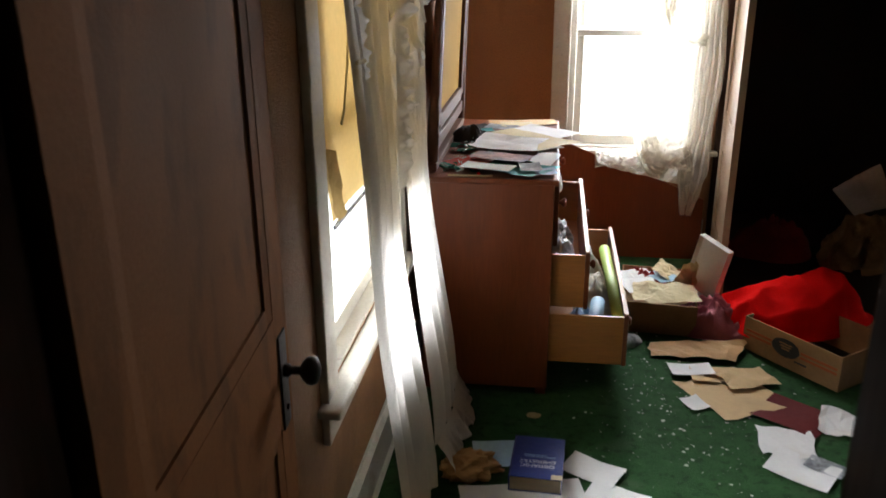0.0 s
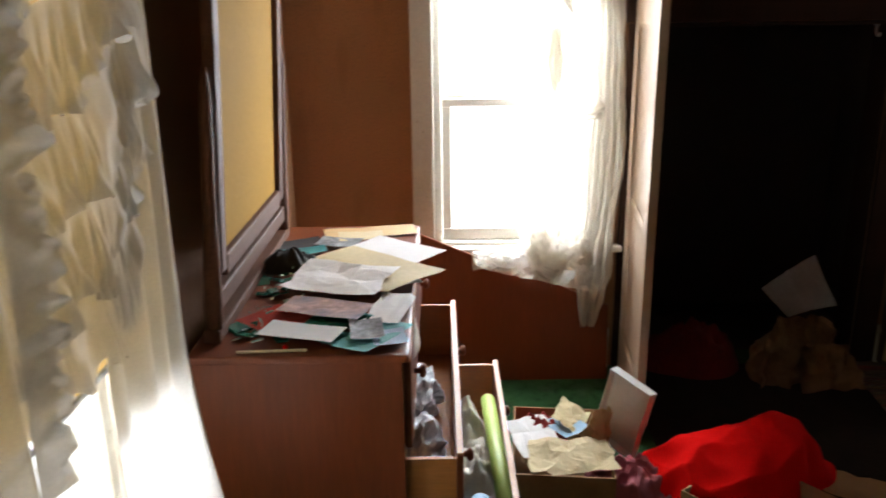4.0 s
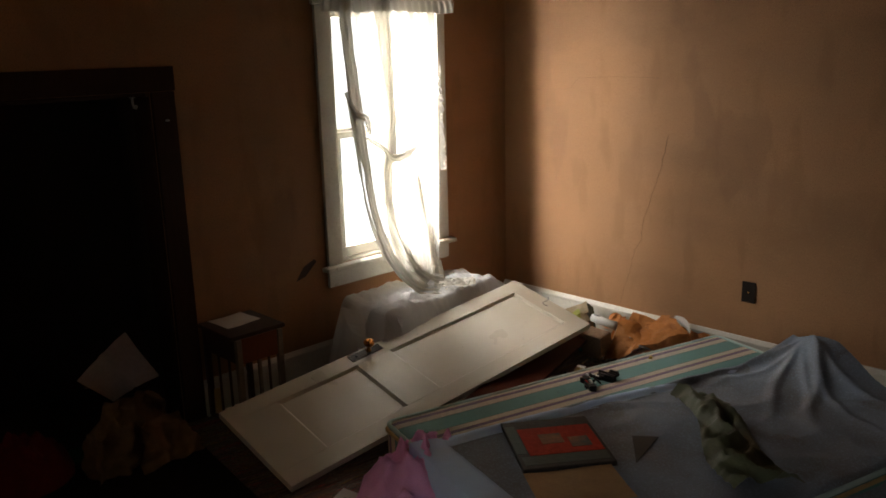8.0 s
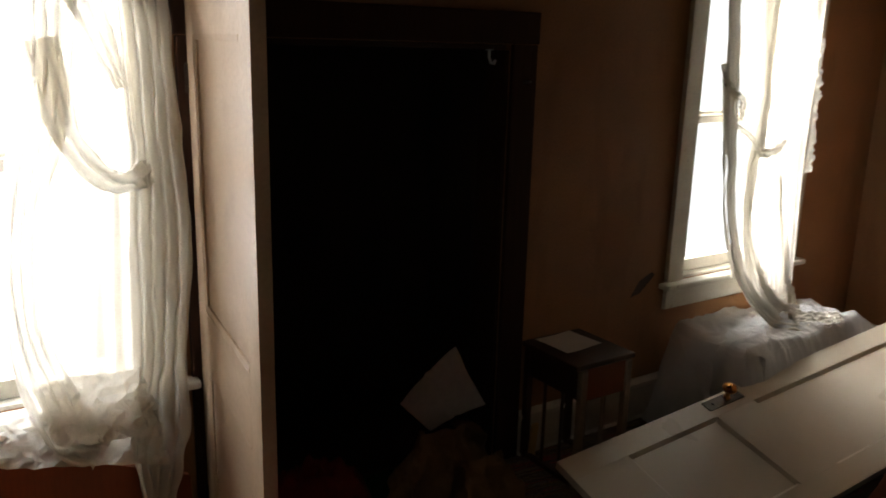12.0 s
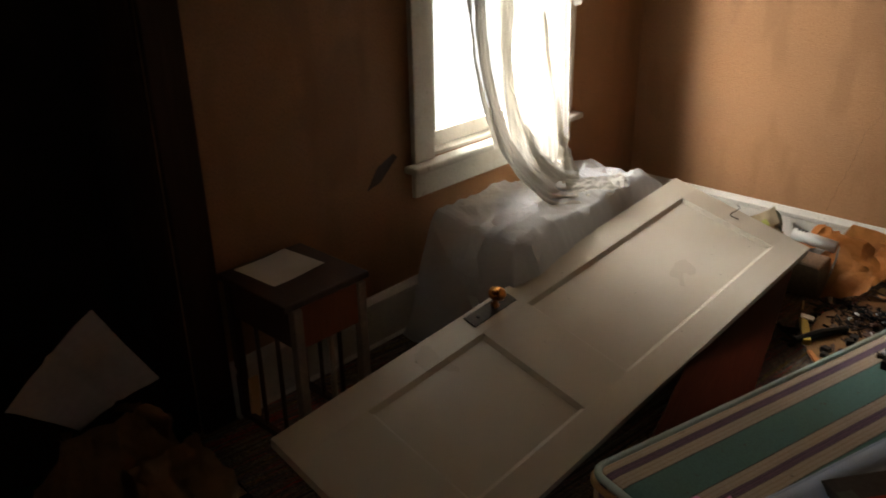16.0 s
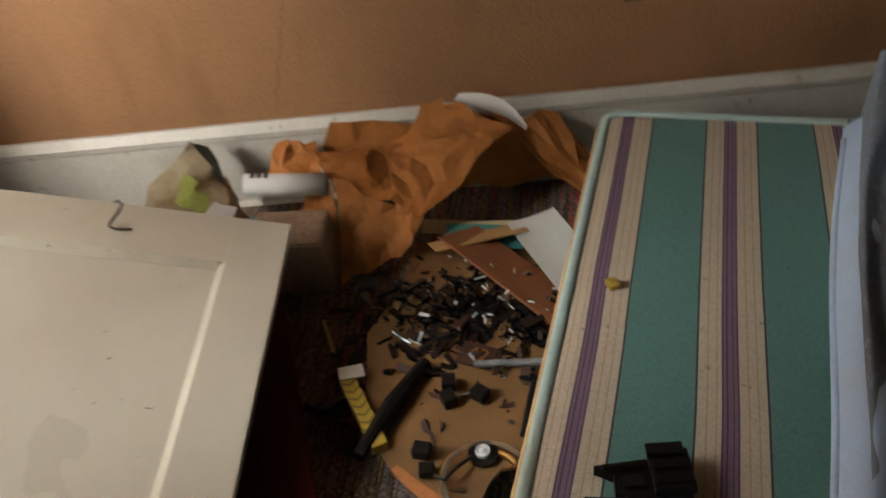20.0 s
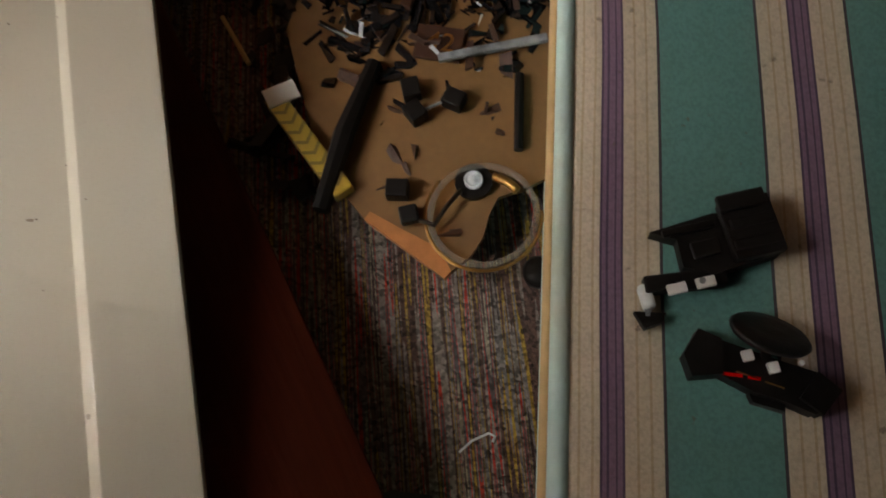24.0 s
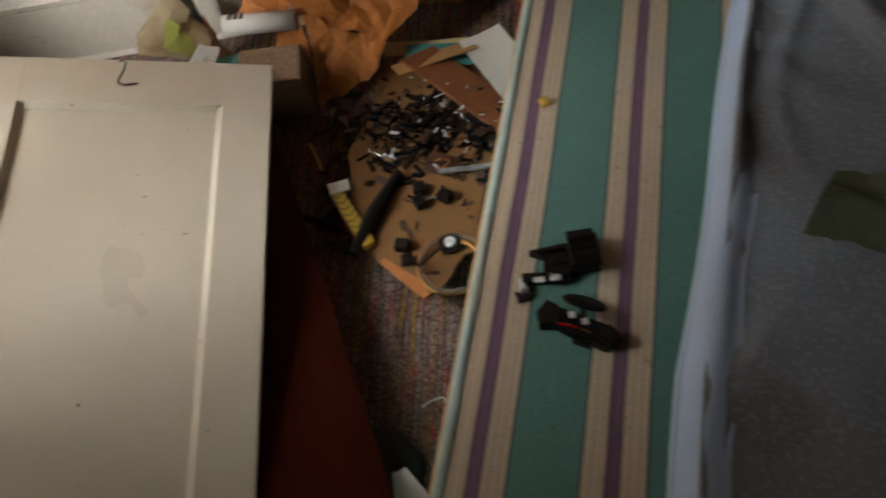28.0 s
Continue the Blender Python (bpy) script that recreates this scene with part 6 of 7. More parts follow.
MT = pose(-2.063, -1.115, 0.0, 0, 0, -15.4)
ML, MWID, MH = 1.985, 1.35, 0.256
mt = thing("mattress", "old mattress in teal, cream and plum striped ticking", "mattress", MT)
mb = bmesh.new()
R = 0.045
rings = []
loop = []
steps = 8
corners = [(ML - R, -R, 0), (ML - R, -MWID + R, -90), (R, -MWID + R, -180), (R, -R, -270)]
for cx, cy, a0 in corners:
    for k in range(steps + 1):
        a = radians(a0 + 90 - 90 * k / steps)
        loop.append((cx, cy, math.cos(a), math.sin(a)))
levels = [(0.012, 0.012), (0.0, 0.03), (0.0, MH * 0.5), (0.0, MH - 0.03), (0.006, MH - 0.012), (0.02, MH - 0.003), (0.04, MH)]
for inset, z in levels:
    rings.append([mb.verts.new((cx + (R - inset) * c, cy + (R - inset) * s, z)) for cx, cy, c, s in loop])
for r0, r1 in zip(rings, rings[1:]):
    for k in range(len(loop)):
        mb.faces.new((r0[k], r1[k], r1[(k + 1) % len(loop)], r0[(k + 1) % len(loop)]))
mb.faces.new(rings[0])
bmesh.ops.recalc_face_normals(mb, faces=mb.faces[:])
mb.faces.new(rings[-1])
part("ticking_cover", mb, M_TICKING, mt, smooth=False)
ring = [(cx + (R - 0.007) * c, cy + (R - 0.007) * s, MH - 0.008) for cx, cy, c, s in loop]
part("piping", tube(ring + [ring[0]], 0.0100, 10, caps=False), M_TRIMTEAL, mt, "pale teal piping round the top edge", smooth=True)
ring3 = [(cx + (R + 0.003) * c, cy + (R + 0.003) * s, MH - 0.028) for cx, cy, c, s in loop]
part("welt", tube(ring3 + [ring3[0]], 0.008, 8, caps=False), M_WELT, mt, "ochre welt under the piping", smooth=True)
ring2 = [(cx + (R + 0.001) * c, cy + (R + 0.001) * s, 0.03) for cx, cy, c, s in loop]
part("piping", tube(ring2 + [ring2[0]], 0.008, 8, caps=False), M_TRIMTEAL, mt, smooth=True)


def sheet_edge(u):
    return 0.285 + 0.05 * min(1, u / 0.7) + 0.075 * max(0, (u - 0.9) / 0.7) + 0.006 * math.sin(u * 7)


def sheet_top(u, d):
    z = MH + 0.012
    z += 0.185 * math.exp(-(((u - 2.02) / 0.21) ** 2 + ((d - 0.66) / 0.25) ** 2))
    z += 0.020 * math.exp(-((d - sheet_edge(max(0.0, u)) - 0.030) / 0.020) ** 2) * min(1, u * 3)
    z += 0.02 * max(0, ridge(u * 1.6 + d * 0.6, d * 3.2 - u * 1.5, 2.0) - 0.45) * min(1, max(0, u - 0.5) * 1.5)
    # creases that fan out from the mound down the sheet
    far, turn = math.hypot(1.96 - u, d - 0.56), math.atan2(d - 0.56, 1.96 - u)
    for k, (at, w, tall) in enumerate(((-0.55, 0.020, 0.010), (-0.05, 0.018, 0.008), (0.36, 0.024, 0.016), (0.62, 0.016, 0.012), (0.80, 0.026, 0.022), (1.02, 0.018, 0.013), (1.25, 0.022, 0.016))):
        off = (turn - at - 0.10 * math.sin(far * 7 + k * 1.7)) * max(far, 0.12)
        z += 1.6 * tall * math.exp(-(off / w) ** 2) * min(1, far / 0.10) * max(0, 1 - far / (0.75 + 0.1 * (k % 3)))
    z += 0.010 * max(0, ridge(u * 3.4, d * 5.2, 7.0) - 0.3) * min(1, u)
    z += 0.004 * noise.noise(Vector((u * 6, d * 6, 4)))
    return z


def sheet_f(p, q):
    u = 0.10 + 1.87 * p
    e = sheet_edge(max(0.0, u))
    d = e + (1.37 - e) * q
    z = sheet_top(u, d)
    if q < 0.03:
        z = MH + 0.010
    if d > MWID - 0.02:
        z -= (d - MWID + 0.02) * 3.5
    return Vector((u, -d, z))


def foot_f(p, q):
    u = -0.26 + 0.375 * p
    e = sheet_edge(max(0.0, u)) - 0.03 * math.sin(p * 3.0)
    d = e + (1.37 - e) * q
    if u < 0.03:
        drop = min(0.235, 0.03 - u)
        out = -0.012 - 0.03 * (0.5 + 0.5 * math.sin(d * 23 + 2 * noise.noise(Vector((d * 4, 1, 1))))) * min(1, drop * 6)
        return Vector((out - 0.05 * max(0, drop - 0.1), -d, max(0.012, MH + 0.016 - drop)))
    return Vector((u, -d, sheet_top(u, d) + 0.006 * math.sin(min(1, (0.115 - u) / 0.02) * 1.5)))


sb = grid(220, 130, sheet_f)
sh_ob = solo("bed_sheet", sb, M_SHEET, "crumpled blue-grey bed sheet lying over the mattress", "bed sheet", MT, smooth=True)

# Foot and hem take the paler blue as if lit by the windows.
ft = part("foot_drape", grid(44, 70, foot_f), M_LITSHEET, sh_ob, "folded foot of the sheet in a paler, lit blue", smooth=True)
def hem_f(p, q):
    u = 0.08 + 1.86 * p
    e = sheet_edge(u)
    w = 0.080 * (1 + 0.30 * noise.noise(Vector((u * 4, 2, 1))))
    return Vector((u, -(e - 0.006 + w * q), MH + 0.006 + 0.030 * math.sin(min(1, q * 1.15) * math.pi * 0.86) * min(1, u * 4)))


part("turned_hem", grid(80, 8, hem_f), M_LITSHEET, sh_ob, "turned hem of the sheet in a paler, lit blue", smooth=True)
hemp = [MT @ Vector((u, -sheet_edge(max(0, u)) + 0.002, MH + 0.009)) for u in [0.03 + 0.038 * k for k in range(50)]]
solo_hem = part("hem", tube(hemp, 0.006, 8), M_LITSHEET, sh_ob, "rolled hem in a paler, lit blue", smooth=True)
solo_hem.matrix_parent_inverse = MT.inverted()


def on_mattress(x, y, extra=0.0):
    """The height of sheet or ticking at a place of the room."""
    p = MT.inverted() @ Vector((x, y, 0))
    d = -p.y
    return (sheet_top(p.x, d) if d > sheet_edge(max(0, p.x)) else MH) + extra


br = thing("bed_rail", "dark red-brown wooden bed rail lying aslant under the door", "bed rail", pose(-0.935, -1.101, 0.088, 13, -1.0, 14.7))
part("board", box(-0.80, 0.62, 0.0, 0.21, 0.0, 0.022, bevel=0.003), M_RAILWOOD, br)
part("ledger", box(-0.78, 0.60, 0.16, 0.20, -0.030, -0.0005, bevel=0.002), M_RAILWOOD, br)
part("end_hook", box(0.621, 0.650, 0.05, 0.12, 0.008, 0.014), M_IRON, br)

bundle("knit_cloth", "pink knitted cloth hanging off the mattress corner", "cloth", 0.28, 0.24, 0.29, pose(-2.125, -1.41, 0.0, 0, 0, -30), M_PINK, 5.8, folds=11, n=64)

pq = thing("picture_box", "flat game box with a faded red and green cover", "box", pose(-1.771, -1.811, on_mattress(-1.77, -1.81, 0.004), 0, 0, -36))
part("box_body", box(-0.18, 0.18, -0.195, 0.195, 0.0, 0.022, bevel=0.004), M_BLACKPAPER, pq)
part("cover_print", box(-0.13, 0.165, -0.10, 0.12, 0.0222, 0.0232), M_REDPAPER, pq, "faded red cover print")
part("cover_print", box(-0.165, 0.165, -0.17, -0.105, 0.0222, 0.0230), M_DULLGREEN, pq)
part("cover_print", box(-0.06, 0.03, -0.02, 0.06, 0.0234, 0.0242), M_DULLPRINT, pq)
part("cover_print", box(0.05, 0.13, -0.06, 0.02, 0.0234, 0.0242), M_DULLPRINT, pq)
part("torn_label", box(-0.175, -0.135, -0.08, 0.15, 0.0222, 0.0228), M_DULLGREEN, pq)
loose_sheet("cardboard", "brown cardboard sheet on the bed sheet", 0.34, 0.24, pose(-1.965, -2.063, on_mattress(-1.955, -2.043, 0.004), 0, 0, -33), M_CARD, curl=0.01, seed=3.0, category="cardboard")
tb = bmesh.new()
for z in (0.0, 0.004):
    tb.faces.new([tb.verts.new((x, y, z)) for x, y in ((0.035, 0.064), (0.097, -0.018), (-0.138, -0.065))])
tb.verts.ensure_lookup_table()
for i in range(3):
    tb.faces.new((tb.verts[i], tb.verts[(i + 1) % 3], tb.verts[3 + (i + 1) % 3], tb.verts[3 + i]))
bmesh.ops.recalc_face_normals(tb, faces=tb.faces[:])
solo("shard", tb, M_BLACKPAPER, "dark triangular shard lying on the sheet", "shard", pose(-1.54, -2.05, on_mattress(-1.54, -2.05, 0.004)))


def bag_f(u, v):
    ln, wd = -0.34 + 0.79 * u, (v - 0.5) * (0.14 + 0.12 * u)
    x, y = ln, wd + 0.04 * math.sin(u * 6)
    z = 0.012 + 0.055 * max(0, ridge(x * 7, y * 9, 6.0)) * (1 - (2 * v - 1) ** 4) + 0.02 * abs(noise.noise(Vector((x * 20, y * 20, 1))))
    return x, y, z


solo("plastic_bag", grid(70, 24, bag_f), M_OLIVE, "crumpled olive green plastic bag on the sheet", "plastic bag", smooth=True, m=pose(-1.25, -2.22, on_mattress(-1.25, -2.22, 0.006), 0, 0, 231))

# ---- toys on the bare ticking ----


def cuboids(name, label, blocks, m, category="toy"):
    t = thing(name, label, category, m)
    for n, b, material in blocks:
        part(n, box(*b, bevel=0.0015), material, t)
    return t


MZ = MH + 0.001
tk = thing("toy_block", "broken black plastic toy with white studs on the mattress", "toy", pose(-1.090, -1.520, MZ))
part("hull", slab([(0.060, 0.029), (0.062, 0.006), (0.065, -0.032), (0.060, -0.060), (0.040, -0.086), (0.013, -0.081), (0.007, -0.017), (0.020, 0.009), (0.047, 0.007)], 0.018), M_BLACK, tk)
for k, (x0, x1, y0, y1, z0, z1) in enumerate(((0.012, 0.070, -0.084, -0.036, 0.0182, 0.030), (0.058, 0.074, -0.078, -0.034, 0.0302, 0.038), (0.040, 0.050, -0.080, -0.040, 0.0302, 0.035),
                                              (0.020, 0.030, -0.082, -0.038, 0.0302, 0.034), (0.050, 0.057, -0.030, 0.020, 0.0182, 0.026), (0.024, 0.040, -0.028, -0.002, 0.0182, 0.023))):
    part("deck" if k == 0 else "ridge_bar", box(x0, x1, y0, y1, z0, z1, bevel=0.0015), M_BLACK, tk)
bar = box(-0.008, 0.009, -0.040, 0.036, 0.0, 0.015, bevel=0.002)
bmesh.ops.transform(bar, matrix=pose(0.008, 0.012, 0.001, 0, 0, -6), verts=bar.verts[:])
part("barrel", bar, M_BLACK, tk)
for y in (0.021, -0.006):
    part("stud", box(-0.004, 0.006, y - 0.009, y + 0.009, 0.0162, 0.0205, bevel=0.001), M_WHITEPLASTIC, tk, "white stud")
part("screw", lathe([(0.003, 0.031), (0.003, 0.0325), (0.0005, 0.033)], 10), M_GREY, tk)
tp = thing("toy_piece", "small grey and black toy piece on the mattress", "toy", pose(-1.090, -1.470, MZ))
part("tip", box(-0.010, 0.014, -0.008, 0.004, 0.001, 0.014, bevel=0.003), M_SILVER, tp, "pale grey plastic tip")
part("foot", slab([(-0.009, 0.013), (-0.017, -0.015), (-0.025, -0.009), (-0.027, 0.008)], 0.010), M_BLACK, tp)
part("peg", tube([(0.004, -0.004, 0.010), (-0.016, 0.002, 0.008)], 0.003, 8), M_GREY, tp, smooth=True)
ty = thing("toy_vehicle", "broken black toy vehicle with a red stripe on the mattress", "toy", pose(-1.180, -1.580, MZ))
part("body", slab([(0.037, 0.059), (0.007, 0.014), (-0.012, -0.017), (-0.031, -0.024), (-0.042, -0.008), (-0.044, 0.001), (-0.030, 0.019), (-0.014, 0.045), (0.006, 0.067)], 0.020), M_BLACK, ty)
part("nose", slab([(0.050, 0.075), (0.037, 0.058), (0.006, 0.066), (0.010, 0.093), (0.031, 0.094)], 0.024), M_BLACK, ty)
part("keel", slab([(-0.014, 0.047), (-0.030, 0.020), (-0.036, 0.022), (-0.022, 0.046)], 0.012), M_BLACK, ty)
part("tail", slab([(-0.010, -0.012), (-0.030, -0.026), (-0.046, -0.004), (-0.028, 0.010)], 0.026), M_BLACK, ty)
for name_, material, p0, p1, w in (("stripe", M_RED, (0.007, 0.066), (0.001, 0.050), 0.003), ("stripe", M_RED, (-0.001, 0.046), (-0.005, 0.036), 0.003),
                                   ("gilt_line", M_BRASS, (0.006, 0.054), (-0.004, 0.038), 0.0012), ("gilt_line", M_BRASS, (-0.008, 0.033), (-0.017, 0.019), 0.0012)):
    turn = math.atan2(p1[1] - p0[1], p1[0] - p0[0])
    bm = box(0.0, math.dist(p0, p1), -w / 2, w / 2, 0.0202, 0.0212)
    bmesh.ops.transform(bm, matrix=Matrix.Translation((*p0, 0)) @ Matrix.Rotation(turn, 4, "Z"), verts=bm.verts[:])
    part(name_, bm, material, ty)
for x, y in ((0.017, 0.041), (0.002, 0.023)):
    part("stud", box(x - 0.005, x + 0.005, y - 0.005, y + 0.005, 0.0202, 0.0255, bevel=0.001), M_WHITEPLASTIC, ty, "white stud")
part("tail_pin", lathe([(0.0025, 0.0262), (0.0025, 0.029), (0.0005, 0.0295)], 10), M_WHITEPLASTIC, ty)
fin = lathe([(0.001, 0), (0.034, 0.0), (0.036, 0.003), (0.033, 0.006), (0.020, 0.0075), (0.001, 0.008)], 26)
bmesh.ops.transform(fin, matrix=Matrix.Translation((0.028, 0.020, 0.030)) @ Matrix.Rotation(radians(-31), 4, "Z") @ Matrix.Rotation(radians(48), 4, "Y"), verts=fin.verts[:])
part("dish", fin, M_BLACK, ty, smooth=True)
part("dish_arm", tube([(0.010, 0.026, 0.016), (0.026, 0.021, 0.030)], 0.005, 8), M_BLACK, ty, smooth=True)
cuboids("toy_brick", "small yellow toy brick on the mattress", (("brick", (-0.010, 0.010, -0.0085, 0.0085, 0, 0.010), M_YELLOW), ("stud", (-0.006, 0.006, -0.005, 0.005, 0.0102, 0.013), M_YELLOW)), pose(-0.690, -1.570, MZ, 0, 0, 20))

# ---- the litter between door and mattress ----
fc = thing("cardboard_sheet", "brown cardboard sheet with a torn orange edge", "cardboard", pose(0.045, 0.055, 0.056))
part("sheet", slab([(-1.006, -1.341), (-0.906, -1.259), (-0.82, -1.215), (-0.60, -1.20), (-0.40, -1.30), (-0.42, -1.625), (-0.70, -1.56), (-0.84, -1.53), (-0.905, -1.50),
                    (-0.915, -1.46), (-0.917, -1.43), (-0.94, -1.412), (-0.965, -1.40), (-0.985, -1.38)], 0.008), M_LITTERCARD, fc)
part("torn_edge", slab([(-1.007, -1.342), (-0.907, -1.259), (-0.898, -1.268), (-0.930, -1.302), (-0.968, -1.345), (-1.0, -1.352)], 0.0096), M_CARDEDGE, fc, "bare orange torn edge")
solo("flattened_carton", box(-0.22, 0.24, -0.14, 0.14, 0.0, 0.040, bevel=0.004), M_LITTERCARD, "flattened carton under the litter", "box", pose(-0.535, -1.323, 0.011, 0, 0, -10))
# clear dial ring with its hub and arm, half on the cardboard
rp = thing("dial_ring", "clear plastic dial ring with a metal hub", "dial", pose(-0.894, -1.351, 0.067))
ringp = [(0.066 * math.cos(a), 0.066 * math.sin(a), 0.006) for a in [k * math.tau / 40 for k in range(41)]]
part("ring", tube(ringp, 0.0045, 8, caps=False), M_CLEAR, rp, smooth=True)
part("ring_edge", tube([(x * 1.10, y * 1.10, 0.003) for x, y, z in ringp[4:30]], 0.0022, 6), M_BRASS, rp, "brown ring rim", smooth=True)
hub = lathe([(0.012, 0.0), (0.012, 0.010), (0.010, 0.011), (0.010, 0.009), (0.004, 0.009), (0.004, 0.013), (0.001, 0.013)], 18)
bmesh.ops.translate(hub, verts=hub.verts[:], vec=(0.047, 0.002, 0.002))
part("hub", hub, M_SILVER, rp, "round metal hub", smooth=True)
part("hub_seat", tube([(0.047, 0.002, 0.0), (0.047, 0.002, 0.006)], 0.024, 16), M_BLACK, rp)
part("arm", tube([(0.036, 0.02, 0.012), (0.018, 0.042, 0.014), (-0.002, 0.062, 0.012), (0.018, 0.09, 0.006)], 0.0032, 6), M_IRON, rp, smooth=True)
part("arm_end", box(0.008, 0.032, 0.078, 0.102, 0.002, 0.016, bevel=0.003), M_BLACK, rp)
part("gilt_insert", tube([(0.053 * math.cos(a), 0.053 * math.sin(a), 0.004) for a in [-1.15 + 0.1 * k for k in range(8)]], 0.006, 6), M_BRASS, rp, smooth=True)
cs = thing("packaging_strip", "yellow packaging strip with faded chevrons", "packaging", pose(-0.748, -1.152, 0.062, 0, 0, 24))
part("strip_body", box(-0.085, 0.085, -0.014, 0.014, 0.0, 0.02, bevel=0.003), M_YELLOW, cs)
chev = bmesh.new()
for i in range(9):
    x = -0.075 + i * 0.0185
    for s in (-1, 1):
        q = [(x, 0, 0), (x + 0.006, 0, 0), (x + 0.016, s * 0.0138, 0), (x + 0.010, s * 0.0138, 0)]
        chev.faces.new([chev.verts.new(p) for p in (q if s > 0 else q[::-1])])
bmesh.ops.translate(chev, verts=chev.verts[:], vec=(0, 0, 0.0206))
part("chevron_print", chev, M_CHEVRON, cs, "faded olive chevrons")
solo("label", box(-0.022, 0.022, -0.014, 0.014, 0.0, 0.002), M_PAPER, "small white card label on the litter", "label", pose(-0.668, -1.128, 0.084, 4, 6, -75))
solo("black_rod", tube([(-0.11, 0, 0.012), (0.0, 0.004, 0.016), (0.11, 0, 0.012)], [0.012, 0.015, 0.011], 8), M_BLACK, "black plastic rod on the cardboard", "rod", pose(-0.745, -1.205, 0.064, 0, 0, -28))
solo("knob", lathe([(0.02, 0), (0.021, 0.012), (0.016, 0.02), (0.002, 0.021)], 16), M_BLACK, "black plastic dial knob on the carpet", "knob", pose(-0.966, -1.405, 0.011), smooth=True)
for k, (x, y) in enumerate(((-0.700, -1.297), (-0.735, -1.296), (-0.729, -1.349), (-0.837, -1.253))):
    solo("black_cube", box(-0.014, 0.014, -0.012, 0.012, 0, 0.02, bevel=0.002), M_BLACK, "small black plastic part on the cardboard", "plastic part", pose(x, y, 0.066, 0, 0, 25 * k), group="black plastic parts")
solo("axle", tube([(-0.03, 0, 0.01), (0.03, 0, 0.01)], 0.002, 6), M_GREY, "thin metal axle between black wheels", "axle", pose(-0.732, -1.322, 0.068, 0, 0, -78))
it = thing("number_tile", "small square dark tile with a gold number", "tile", pose(-0.637, -1.347, 0.068, 0, 3, -112))
part("tile_body", box(-0.032, 0.032, -0.026, 0.026, 0, 0.005, bevel=0.001), M_DARKTILE, it)
lettering("42", 0.040, pose(0.002, 0.0, 0.0054), M_BRASS, it, "number")
solo("grey_bar", box(-0.074, 0.074, -0.006, 0.006, 0, 0.008, bevel=0.002), M_GREY, "narrow grey metal bar on the litter", "bar", pose(-0.666, -1.415, 0.072, 0, 2, -91))
solo("black_rod", tube([(-0.055, 0, 0.006), (0.055, 0, 0.006)], 0.006, 8), M_BLACK, "thin black plastic rod on the cardboard", "rod", pose(-0.765, -1.427, 0.066, 0, 0, -14))
solo("splint", tube([(-0.05, 0, 0.004), (0.05, 0, 0.004)], 0.0035, 6), M_KRAFTPALE, "pale thin splint of wood by the rail", "splint", pose(-0.555, -1.073, 0.062, 0, 6, 18))
solo("hair_clip", tube([(-0.02, 0, 0.002), (0.0, 0.003, 0.003), (0.022, 0, 0.002), (0.026, -0.007, 0.002), (0.02, -0.011, 0.002)], 0.0016, 6), M_SILVER, "small shiny wire clip on the carpet", "clip", pose(-1.155, -1.278, 0.0115, 0, 0, -70))


solo("plastic_shards", shard_pile(280, -0.515, -1.313, 0.068, 0.072, 0.062, 0.0165, 21), M_BLACKGLOSS, "heap of broken glossy black plastic shards", "debris", kind="stuff")
solo("plastic_shards", shard_pile(110, -0.555, -1.433, 0.06, 0.05, 0.062, 0.018, 22), M_BLACKGLOSS, "broken dark plastic and glass shards", "debris", kind="stuff")
solo("foil_bits", shard_pile(30, -0.535, -1.363, 0.08, 0.08, 0.088, 0.007, 23), M_SILVER, "small shiny foil bits among the shards", "debris", kind="stuff")
solo("wood_chips", shard_pile(60, -0.615, -1.343, 0.14, 0.10, 0.058, 0.018, 24), M_DARKWOOD, "brown splinters strewn over the cardboard", "debris", kind="stuff")
solo("litter", shard_pile(46, -0.505, -1.163, 0.12, 0.05, 0.02, 0.03, 25), M_BLACKPAPER, "dark scraps in the gap beside the door", "debris", kind="stuff")
loose_sheet("paper", "white paper tucked under the mattress edge", 0.11, 0.24, pose(-0.375, -1.518, 0.070, 3, 0, -68), M_PAPER, curl=0.01, seed=7.0)
loose_sheet("paper", "teal paper under brown scraps", 0.16, 0.08, pose(-0.295, -1.373, 0.062, 0, 4, -95), M_TEALPAPER, seed=2.0)
loose_sheet("paper", "cream paper under brown scraps", 0.20, 0.05, pose(-0.260, -1.343, 0.060, 0, 4, -95), M_OLDPAPER, seed=3.0)
solo("brown_panel", box(-0.17, 0.16, -0.055, 0.05, 0.0, 0.006, bevel=0.001), M_REDBOARD, "brown-red board strip on the litter", "board", pose(-0.430, -1.418, 0.078, 16, -3, 38))


pb = thing("paper_bag", "torn crumpled brown paper bag against the baseboard", "paper bag", pose(0, 0, 0.0))
part("front_wall", creased((-0.36, -1.07, 0.02), (-0.33, -1.18, 0.045), (-0.27, -1.20, 0.13), (-0.24, -1.075, 0.205), 4, 4, 0.012, 3), M_BAG, pb)
part("front_fold", creased((-0.33, -1.175, 0.045), (-0.335, -1.225, 0.085), (-0.295, -1.255, 0.135), (-0.268, -1.198, 0.132), 3, 3, 0.010, 5), M_BAG, pb)
part("top_fold", creased((-0.245, -1.075, 0.21), (-0.272, -1.20, 0.132), (-0.12, -1.18, 0.185), (-0.15, -1.03, 0.225), 5, 5, 0.014, 7), M_BAG, pb)
part("raised_flap", creased((-0.275, -1.20, 0.13), (-0.30, -1.25, 0.132), (-0.10, -1.455, 0.205), (-0.13, -1.19, 0.205), 5, 5, 0.014, 9), M_BAG, pb)
